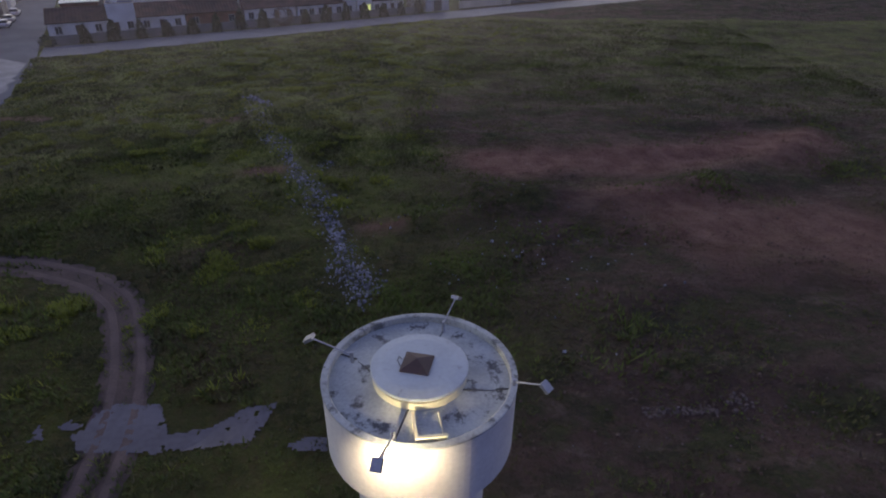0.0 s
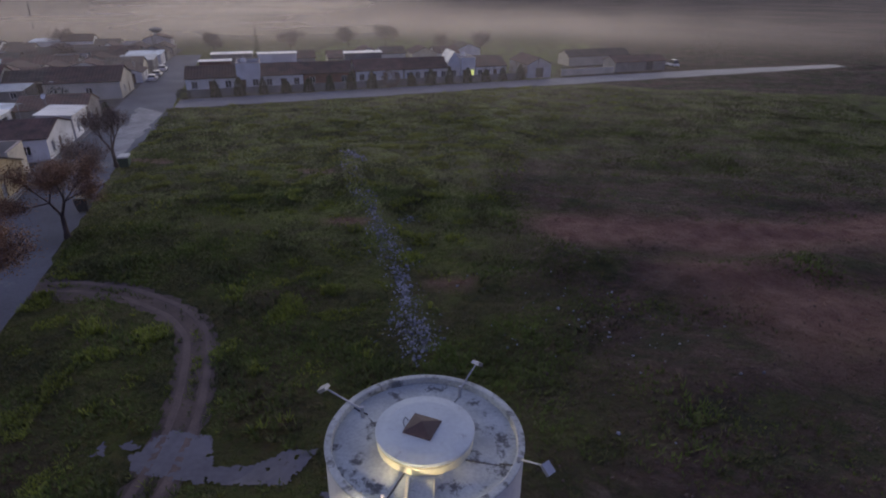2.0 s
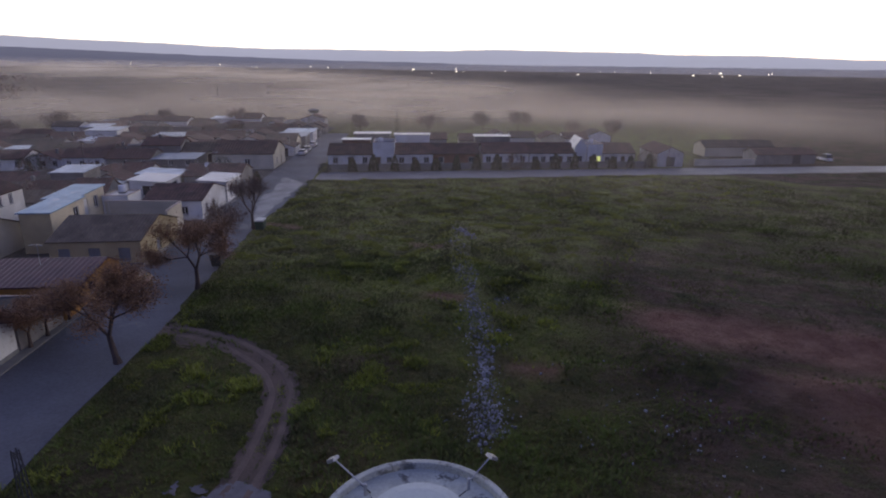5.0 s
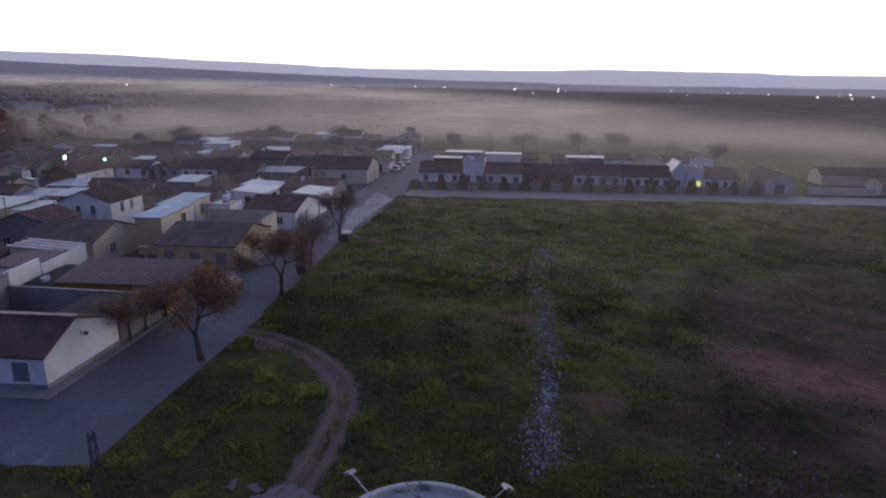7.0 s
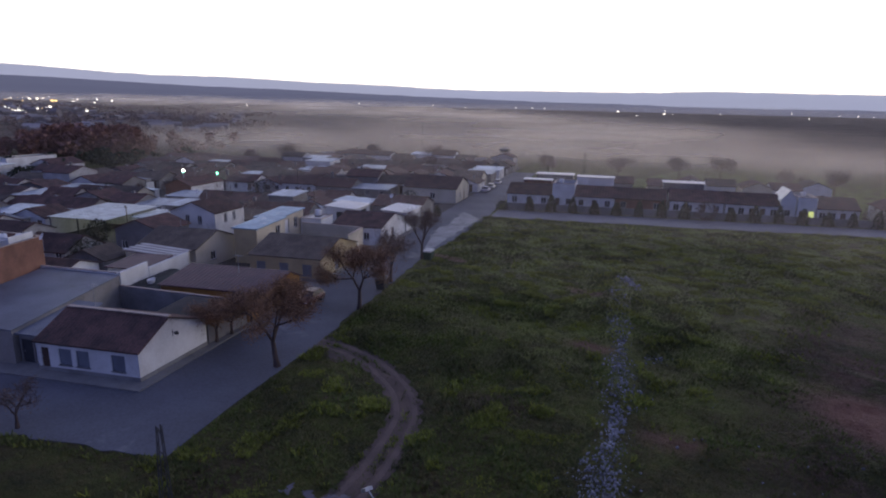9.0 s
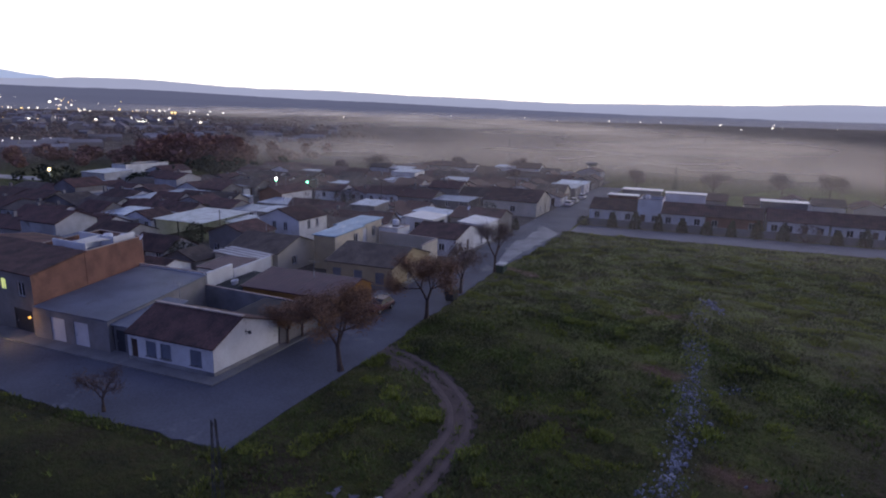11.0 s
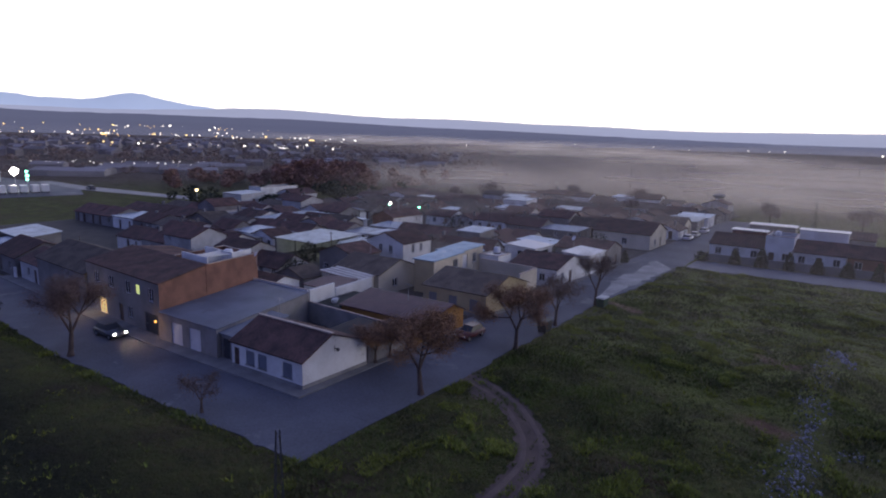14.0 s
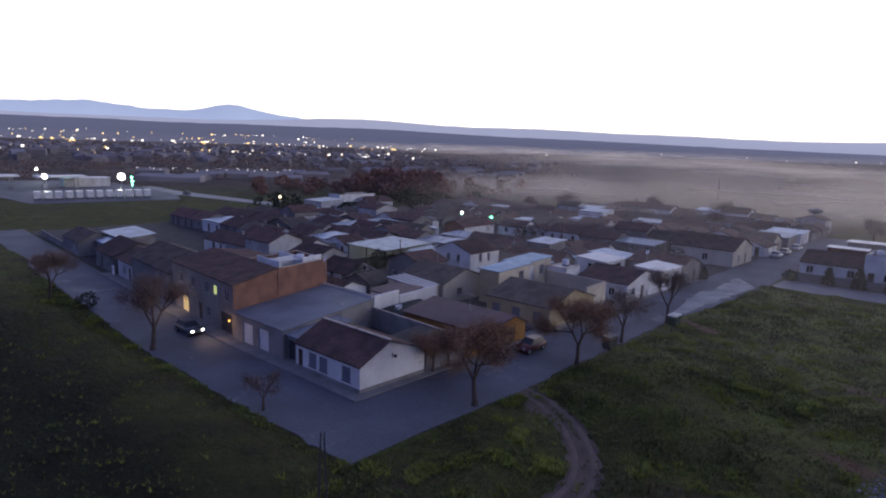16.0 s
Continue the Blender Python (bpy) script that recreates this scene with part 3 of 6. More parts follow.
# the floodlight's yellow glow on the cap, put into the render's colour
YELLOWTINT = material("yellow_tint_render", (0.72, 0.68, 0.50), (0.58, 0.54, 0.38), 6, 0.85, 0.2)
HATCH = material("rusted_plate", (0.075, 0.046, 0.042), (0.048, 0.033, 0.030), 4, 0.7, 0.2)

tower = thing("water_tower", TX, TY, 0, "cylindrical white rendered water tower with a stained flat top", "water tower")
bm = bmesh.new()
lathe(bm, [(1.9, 0), (1.9, TZ - 3.2), (TANK_R, TZ - 2.2), (TANK_R, TZ - 0.06)], 96)
part("tank_wall", bm, TANKWALL, tower, smooth=False)
bm = bmesh.new()
lathe(bm, [(TANK_R - 0.01, TZ - 0.08), (TANK_R + 0.02, TZ - 0.06), (TANK_R + 0.02, TZ - 0.012), (TANK_R - 0.01, TZ), (TANK_R - 0.15, TZ + 0.01), (TANK_R - 0.175, TZ - 0.01), (TANK_R - 0.185, TZ - 0.28)], 96)
part("rim", bm, RIM, tower, "thin weathered rim with dark lichen")
bm = bmesh.new()
lathe(bm, [(TANK_R - 0.17, TZ - 0.30), (TANK_R - 0.17, TZ - 0.20), (1.15, TZ - 0.14), (0.01, TZ - 0.14)], 64)
part("roof_slab", bm, TANKTOP, tower)
bm = bmesh.new()
lathe(bm, [(1.28, TZ - 0.16), (1.28, TZ + 0.06), (1.25, TZ + 0.08), (1.19, TZ + 0.09), (1.19, TZ + 0.17)], 64)
cap = part("cap_drum", bm, YELLOWTINT, tower)
bm = bmesh.new()
lathe(bm, [(1.19, TZ + 0.16), (1.31, TZ + 0.16), (1.315, TZ + 0.22), (1.295, TZ + 0.245), (1.0, TZ + 0.29), (0.01, TZ + 0.32)], 64)
part("cap_slab", bm, CAPTOP, tower)
# small pyramid hatch on the cap
bm = bmesh.new()
hx, hz, r = 0.39, TZ + 0.30, radians(-12)
base = [bm.verts.new((-0.06 + x * math.cos(r) - y * math.sin(r), -0.06 + x * math.sin(r) + y * math.cos(r), hz + z)) for z in (0, 0.05) for x, y in ((-hx, -hx), (hx, -hx), (hx, hx), (-hx, hx))]
tip = bm.verts.new((-0.06, -0.06, hz + 0.22))
for i in range(4):
    j = (i + 1) % 4
    bm.faces.new((base[i], base[j], base[4 + j], base[4 + i]))
    bm.faces.new((base[4 + i], base[4 + j], tip))
part("hatch", bm, HATCH, tower, "dark rusted pyramid hatch cover")
bm = bmesh.new()
for p, q in (((-0.50, -0.14, 0.0), (-0.58, -0.06, 0.13)), ((-0.58, -0.06, 0.13), (-0.55, 0.10, 0.13)), ((-0.55, 0.10, 0.13), (-0.47, 0.14, 0.0))):
    tube(bm, (p[0], p[1], hz + p[2]), (q[0], q[1], hz + q[2]), 0.012, 0.012, 5)
part("hatch_handle", bm, DARKSTEEL, tower)
# access hatch frame by the rim
bm = bmesh.new()
fx, fy = 0.27, -1.90
skew = Matrix.Translation((fx, fy, 0)) @ Matrix.Rotation(radians(9), 4, "Z")
for a in ((-0.36, -0.29, -0.42, 0.45), (0.31, 0.34, -0.34, 0.45), (-0.29, 0.40, -0.42, -0.34)):
    box(bm, a[0], a[1], a[2], a[3], TZ - 0.24, TZ + (0.03 if a[0] < 0 else -0.05))
bmesh.ops.transform(bm, matrix=skew, verts=bm.verts)
part("hatch_frame", bm, YELLOWTINT, tower, "raised yellow-tinted concrete hatch frame")
bm = bmesh.new()
box(bm, -0.29, 0.31, -0.34, 0.45, TZ - 0.24, TZ - 0.10)
bmesh.ops.transform(bm, matrix=skew, verts=bm.verts)
part("hatch_lid", bm, TANKTOP, tower)
# cable run over the screed
for p, q in (((-0.25, -1.27), (-0.56, -2.3)), ((-1.27, 0.05), (-1.79, 0.64)), ((-1.79, 0.64), (-2.28, 0.92)), ((0.4, 1.21), (0.62, 1.95)), ((1.16, -0.55), (2.03, -0.53)), ((2.03, -0.53), (2.36, -0.44))):
    bm = bmesh.new()
    tube(bm, (*p, TZ - 0.13), (*q, TZ - 0.20), 0.025, 0.025, 5)
    part("cable", bm, DARKSTEEL, tower)
# four floodlights on arms
for name_at, (bx, by), (ex, ey) in (("w", (-1.9, 0.55), (-3.07, 0.75)), ("n", (0.64, 1.95), (1.04, 2.75)), ("e", (2.5, -0.5), (3.2, -1.1)), ("s", (-0.54, -2.28), (-0.80, -3.5))):
    bm = bmesh.new()
    zb, ze = TZ - 0.1, TZ + 0.55
    tube(bm, (bx, by, zb - 0.1), (bx, by, zb + 0.3), 0.05, 0.05, 8)
    tube(bm, (bx, by, zb + 0.2), (ex, ey, ze), 0.022, 0.022, 6)
    arm = part("lamp_arm", bm, STEEL, tower)
    bm = bmesh.new()
    dx, dy = ex - bx, ey - by
    k = math.hypot(dx, dy)
    dx, dy = dx / k, dy / k
    vs = box(bm, -0.12, 0.12, -0.05, 0.05, -0.15, 0.15)
    turn = Matrix.Translation((ex, ey, ze - 0.05)) @ Matrix.Rotation(math.atan2(dy, dx) - math.pi / 2, 4, "Z") @ Matrix.Rotation(radians(55), 4, "X")
    bmesh.ops.transform(bm, matrix=turn, verts=bm.verts)
    part("floodlight", bm, STEEL, arm, "grey floodlight housing")

# the front floodlight washes the tank's wall
flood = new("floodlight_beam", bpy.data.lights.new("floodlight_beam", "SPOT"))
flood.data.energy, flood.data.color, flood.data.spot_size, flood.data.spot_blend, flood.data.shadow_soft_size = 650.0, (1.0, 0.84, 0.56), radians(118), 0.8, 0.08
flood.matrix_world = look((TX - 0.80, TY - 3.62, TZ + 0.30), (TX - 0.05, TY - 2.2, TZ - 1.4))



def slab_wall(label, pts, h, t, mat, name="yard_wall", category="wall", cope=None, z=0.0):
    """A free-standing wall along plan points, with a coping."""
    w = plan(*pts[0])
    o = thing(name, w.x, w.y, z, label, category)
    for (ua, va), (ub, vb) in zip(pts, pts[1:]):
        bm, bc = bmesh.new(), bmesh.new()
        d = Vector((ub - ua, vb - va)).normalized()
        n = Vector((-d.y, d.x)) * t / 2
        for b, k, z0, z1 in ((bm, 1.0, 0.0, h), (bc, 1.35, h, h + 0.06)):
            vs = [b.verts.new((x + sx * n.x * k, y + sx * n.y * k, zz)) for zz in (z0, z1) for x, y, sx in ((ua, va, -1), (ub, vb, -1), (ub, vb, 1), (ua, va, 1))]
            for f in ((3, 2, 1, 0), (4, 5, 6, 7), (0, 1, 5, 4), (1, 2, 6, 5), (2, 3, 7, 6), (3, 0, 4, 7)):
                b.faces.new([vs[i] for i in f])
        part("wall_panel", settle(bm, *pts[0]), mat, o)
        part("coping", settle(bc, *pts[0]), cope or mat, o)
    return o


# ---- front street, from the corner along v ----
house("low white corner house with a brown tiled roof and grey blinds", 0.9, 9.0, 0.7, 10.4, 2.75, 1.75, "v", WHITE, TILE,
      [("S", 1.3, 1.3, 0.8, 2.25, "blind"), ("S", 4.7, 1.25, 0.8, 2.25, "blind"), ("S", 6.4, 1.25, 0.8, 2.25, "blind"), ("S", 8.6, 0.8, 0.3, 2.2, "door")], 0.32, 0.22, plinth=CONC, ridge_line=True, ridge_at=0.42)
LEAN[0] = 0.21
house("dark recessed porch beside the white corner house", 1.7, 9.0, 10.5, 13.1, 2.75, 0.3, "N", GREYWALL, FLATROOF, [("S", 0.2, 0.9, 0.15, 2.3, "white_door"), ("S", 1.3, 1.1, 0.15, 2.3, "gate")], 1.0, category="porch")
house("grey cement garage with two white doors and a dark flat roof", 1.2, 16.0, 13.3, 23.3, 3.15, 0.5, "N", GREYWALL, FLATROOF,
      [("S", 2.6, 1.9, 0.15, 2.55, "white_door"), ("S", 5.7, 1.9, 0.15, 2.55, "white_door")], 3.0, 0.04, category="garage")
house("two-storey house with a bare brick side and brown tiled roof", 1.6, 8.2, 23.5, 41.6, 6.2, 1.0, "N", DULLWHITE, TILE,
      [("S", 1.2, 1.1, 3.9, 5.4, "window"), ("S", 4.3, 0.95, 4.2, 5.4, "lit"), ("S", 6.6, 1.2, 3.9, 5.4, "window"), ("S", 0.4, 3.0, 0.1, 2.5, "gate"), ("S", 8.6, 1.0, 0.1, 2.3, "door"),
       ("S", 10.8, 1.2, 3.9, 5.3, "window"), ("S", 6.4, 1.0, 1.0, 2.3, "window"), ("S", 13.0, 1.9, 0.1, 2.2, "warm"), ("S", 14.6, 1.2, 3.9, 5.3, "window")], 0.42, 0.15, faces={"E": BRICKM, "S": GREYWALL}, ridge_line=True)
house("tiled rear wing sloping down behind the brick house", 8.25, 14.5, 31.4, 41.6, 6.1, 1.0, "S", WHITE, TILE, (), 0.42, 0.1)
terrace = house("brick roof terrace with white washing lines and low walls", 8.25, 16.9, 23.5, 31.2, 6.5, 0, "flat", BRICKM, FLATROOF, (), parapet=0.7, category="terrace", name="roof_terrace")
for a in ((9.2, 9.4, 24.4, 30.2), (9.4, 13.5, 26.8, 27.0), (13.4, 16.6, 24.4, 24.6), (13.2, 13.4, 24.4, 30.6)):
    bm = bmesh.new()
    box(bm, a[0], a[1], a[2], a[3], 6.52, 7.75)
    part("terrace_wall", settle(bm, 12.575, 27.35), WHITE, terrace)
for k in range(5):
    bm = bmesh.new()
    tube(bm, (9.3, 24.8 + k * 0.5, 7.8), (13.3, 24.8 + k * 0.5, 7.5), 0.06, 0.06, 5)
    part("pergola_bar", settle(bm, 12.575, 27.35), WHITEDOOR, terrace)
house("tall grey terraced house with a lichened tile roof", 1.4, 11.0, 41.8, 57.6, 4.5, 1.9, "v", GREYWALL, TILE_OLD, [("S", 2, 1.0, 0.1, 2.2, "door"), ("S", 5, 1.2, 1.0, 2.2, "window"), ("S", 8.6, 1.2, 1.0, 2.2, "window"), ("S", 5, 1.1, 3.1, 4.2, "window")], 0.5)
house("small whitewashed house with a dark doorway", 1.6, 9.0, 57.8, 65.0, 3.0, 1.4, "v", DULLWHITE, TILE, [("S", 1.0, 1.0, 0.1, 2.2, "door"), ("S", 3.6, 1.1, 0.9, 2.2, "window"), ("E", 2, 1.0, 0.9, 2.1, "window")], 0.5)
LEAN[0] = 0.06
house("low grey house with a dark tiled hip towards the lane", 1.4, 10.0, 66.5, 76.5, 3.0, 1.9, "v", GREYWALL, TILE, [("S", 2, 1.1, 0.9, 2.1, "window"), ("S", 6, 1.0, 0.1, 2.2, "door")], 0.5)
house("old white cottage with a patched tile roof", 1.0, 7.4, 86.0, 97.0, 2.8, 1.6, "v", GREYWALL, TILE_OLD, [("S", 3, 1.1, 0.9, 2.1, "window")], 0.5)
house("long shed with a pale blue galvanised sheet roof", 6.4, 12.4, 78.0, 90.0, 3.9, 0.6, "N", GREYWALL, METAL, (), 1.0, category="shed")
house("lean-to with a grey sheet roof beside the shed", 4.0, 6.2, 77.0, 85.5, 3.0, 0.4, "N", GREYWALL, METAL, (), 1.0, category="shed")
LEAN[0] = 0.0
slab_wall("pale coped parapet behind the garage roof", [(16.2, 26.6), (16.2, 16.7)], 3.95, 0.2, WHITE, cope=RIDGE)
slab_wall("whitewashed parapet turning up the yard", [(16.3, 16.55), (21.0, 17.2)], 3.85, 0.25, WHITE, cope=WHITE)
slab_wall("low whitewashed garden wall along the lane", [(4.4, 65.4), (4.5, 66.3)], 1.6, 0.2, WHITE)
slab_wall("low whitewashed garden wall along the lane", [(7.2, 98.5), (9.0, 118)], 1.2, 0.2, GREYWALL)

# ---- yards behind the corner house ----
slab_wall("grey yard wall with a pale coping", [(15.9, 16.3), (15.0, 1.0)], 2.6, 0.2, CONC, cope=RIDGE)
slab_wall("whitewashed wall of the striped shed", [(21.2, 17.2), (29.2, 18.3)], 3.1, 0.25, WHITE, cope=WHITE)
slab_wall("dull cement yard wall along the side street", [(9.3, 0.8), (14.9, 0.6)], 1.9, 0.2, GREYWALL)
slab_wall("ochre yard wall with a pale coping along the side street", [(15.2, 0.55), (17.9, 0.55)], 2.5, 0.22, OCHRE, cope=RIDGE)
house("dark felted lean-to in the yard", 9.6, 14.4, 1.6, 6.8, 2.2, 0.3, "N", GREYWALL, YARD, (), 1.5, category="shed")
house("low house with a plum sheet roof and an ochre end wall", 18.1, 25.7, 0.6, 13.0, 2.35, 1.05, "v", OCHRE, PLUMSHEET, [("E", 1.6, 1.1, 0.9, 2.0, "bars"), ("E", 4.6, 1.0, 0.1, 2.1, "door")], 0.5, ridge_at=0.7)
house("open yard shelter under dark netting", 16.4, 24.0, 13.2, 16.6, 1.9, 0.25, "N", GREYWALL, NET, (), 1.0, category="shelter")
house("white shed with a striped translucent sheet roof", 26.4, 30.0, 18.6, 25.0, 3.0, 0.45, "W", CREAM, BROWNSHEET, [("S", 1.0, 0.9, 1.2, 2.2, "window")], 0.9, category="shed", name="striped_shed")
shed = bpy.data.objects["striped_shed"]
for k in range(4):
    bm = bmesh.new()
    uu = 26.35 + k * 0.98
    slope(bm, (uu, 18.3, 3.17), (uu + 0.52, 18.3, 3.17), (uu, 25.3, 3.66), (uu + 0.52, 25.3, 3.66), 0.4, 0.03, 0.02)
    part("pale_strip", settle(bm, 28.2, 21.8), SHEET, shed)
house("plum sheet lean-to against the striped shed", 21.4, 26.2, 18.4, 23.0, 2.7, 0.5, "N", WHITE, PLUMSHEET, (), 0.6, category="shed")
house("little white yard house with a dark tiled roof", 17.6, 23.0, 25.8, 31.0, 2.6, 1.0, "v", WHITE, TILE, [("S", 1.4, 0.9, 0.9, 2.0, "window"), ("E", 1.5, 0.9, 0.1, 2.0, "door")], 0.5)
house("brown sheeted barn end in the yards", 23.6, 27.6, 25.6, 31.2, 2.7, 1.2, "u", GREYWALL, TILE_OLD, (), 0.5, category="shed")
house("brown hipped house standing back from the street", 30.6, 39.6, 18.2, 27.0, 3.1, 1.7, "v", CREAM, TILE_OLD, [("S", 2, 1.1, 0.9, 2.1, "window"), ("S", 6, 1.0, 0.1, 2.1, "door"), ("E", 3, 1.1, 0.9, 2.1, "window")], 0.45)
house("pale cream house with a brown tiled roof and arched blinds", 30.4, 41.0, 0.4, 10.2, 3.1, 1.7, "v", YELLOW, TILE_OLD,
      [("S", 1.2, 1.3, 0.7, 2.3, "blind"), ("S", 4.4, 1.3, 0.7, 2.3, "blind"), ("S", 7.6, 1.3, 0.7, 2.3, "blind"), ("E", 4.0, 1.2, 0.7, 2.2, "blind")], 0.4, 0.2, plinth=CONC)
house("tall cream annexe with a blue corrugated sheet roof", 36.3, 43.6, 12.9, 16.4, 5.0, 0.4, "N", CREAM, BLUESHEET, [("E", 4.8, 1.2, 3.3, 4.6, "window")], 0.55, category="annexe", faces={"S": YELLOW})
house("second cream annexe with a blue corrugated sheet roof", 43.7, 51.0, 14.0, 17.8, 5.15, 0.4, "N", CREAM, BLUESHEET, [("E", 1.4, 1.5, 2.4, 4.6, "white_door"), ("E", 4.4, 1.1, 3.0, 4.6, "window")], 0.55, category="annexe")
slab_wall("walled yard with a pale cream coping", [(41.1, 1.7), (46.9, 2.1), (47.7, 12.4)], 3.95, 0.25, CREAM, cope=RIDGE)
house("flat white store behind the walled yard", 49.6, 53.6, 10.2, 13.7, 4.1, 0, "flat", WHITE, SHEET, (), parapet=0.15, category="store")
house("terraced white house with a long brown roof", 51.6, 62.4, 1.0, 9.2, 3.0, 1.5, "v", WHITE, TILE, [("E", 1.5, 1.1, 0.9, 2.2, "window"), ("E", 4.5, 1.0, 0.1, 2.2, "door"), ("S", 2, 1, 0.9, 2.1, "window"), ("S", 5.6, 1, 0.9, 2.1, "window")], 0.5)
house("white porch house with a dark open front under a bright sheet", 62.8, 69.5, 10.6, 16.0, 3.6, 0.4, "W", WHITE, SHEET, [("S", 1.0, 2.6, 1.4, 3.1, "window"), ("E", 1.0, 4.4, 1.4, 3.1, "window")], 0.9)
house("white house with a pale blue sheet roof edge", 63.0, 70.6, 0.9, 5.4, 3.5, 0.35, "W", WHITE, SHEET, [("E", 1.6, 1.0, 0.9, 2.2, "window"), ("E", 4.2, 1.0, 0.1, 2.2, "door"), ("S", 1.6, 1.1, 1.3, 2.4, "window")], 0.9)
house("dull store with a grey sheet roof in the terrace", 70.0, 76.0, 11.5, 18.0, 3.4, 0.4, "W", GREYWALL, METAL, (), 0.9, category="store")
house("last terraced house before the crossing", 70.9, 79.0, 1.0, 10.6, 3.2, 1.5, "v", GREYWALL, TILE, [("E", 2, 1.1, 0.9, 2.1, "window"), ("E", 5, 1.0, 0.1, 2.1, "door")], 0.5)
house("white gabled house with paired arched windows", 45.5, 53.0, 26.0, 34.0, 4.9, 1.6, "u", WHITE, TILE, [("E", 2.2, 0.8, 3.2, 4.6, "window"), ("E", 4.4, 0.8, 3.2, 4.6, "window"), ("S", 2.4, 0.8, 3.0, 4.4, "window"), ("S", 4.6, 0.8, 3.0, 4.4, "window")], 0.5)
house("white house with a terracotta end wall", 77.0, 88.0, 54.7, 61.0, 3.9, 1.3, "u", WHITE, TILE, [("E", 4, 1.1, 0.9, 2.2, "window")], 0.6, faces={"S": TERRACOTTA})


def lit_canopy(u0, u1, v0, v1, h):
    """An open shelter on posts, with a back wall and tube lamps hung under the sheet."""
    cu, cv = (u0 + u1) / 2, (v0 + v1) / 2
    w = plan(cu, cv)
    c = thing("yard_canopy", w.x, w.y, 0, "wide pale metal canopy lit from below by tube lamps", "canopy")
    bm = bmesh.new()
    slope(bm, (u0 - 0.3, v0 - 0.3, h), (u0 - 0.3, v1 + 0.3, h), (u1 + 0.3, v0 - 0.3, h + 0.45), (u1 + 0.3, v1 + 0.3, h + 0.45), 0.8, 0.04, 0.05)
    part("roof_sheet", settle(bm, cu, cv), METAL, c)
    for a, b in ((u0, v0), (u0, cv), (u0, v1), (cu, v0), (u1, v0)):
        bm = bmesh.new()
        box(bm, a - 0.08, a + 0.08, b - 0.08, b + 0.08, 0, h)
        part("post", settle(bm, cu, cv), DARKSTEEL, c)
    for a in ((u1 - 0.2, u1, v0, v1), (u0, u1 - 0.2, v1 - 0.2, v1)):
        bm = bmesh.new()
        box(bm, *a, 0, h - 0.05)
        part("back_wall", settle(bm, cu, cv), DULLWHITE, c)
    for b in (v0 + 1.2, v0 + 4.2):
        bm = bmesh.new()
        box(bm, u0 + 3.2, u0 + 4.6, b, b + 0.14, h - 0.18, h - 0.10)
        part("tube_lamp", settle(bm, cu, cv), CANOPYLIT, c)
        p = plan(u0 + 3.9, b)
        cl = new("canopy_light", bpy.data.lights.new("canopy_light", "POINT"))
        cl.data.energy, cl.data.color, cl.data.shadow_soft_size = 90.0, (0.88, 1.0, 0.82), 0.25
        cl.location = (p.x, p.y, h - 0.7)


lit_canopy(42.6, 54.0, 43.6, 54.0, 3.3)
house("lower pale sheet roof beside the canopy", 47.0, 53.0, 36.4, 42.6, 3.0, 0.3, "N", WHITE, METAL, (), 1.0, category="shed")

# ---- rows of further houses ----
rr = random.Random(11)
TAKEN = [(0, 19, 0, 64), (15, 31, 0, 32), (30, 54, 0, 27.5), (48, 80, 0, 18.5), (44.5, 53.5, 25.5, 34.5), (41.5, 55, 35.5, 55), (76, 89, 54, 62), (4, 20, 60, 95)]
LABELS = {0: "terraced white house with a brown tiled roof", 1: "low house with a weathered red tile roof", 2: "flat-roofed white house with a parapet", 3: "yard shed under a pale metal sheet roof", 4: "cream house with a lichened tile roof"}


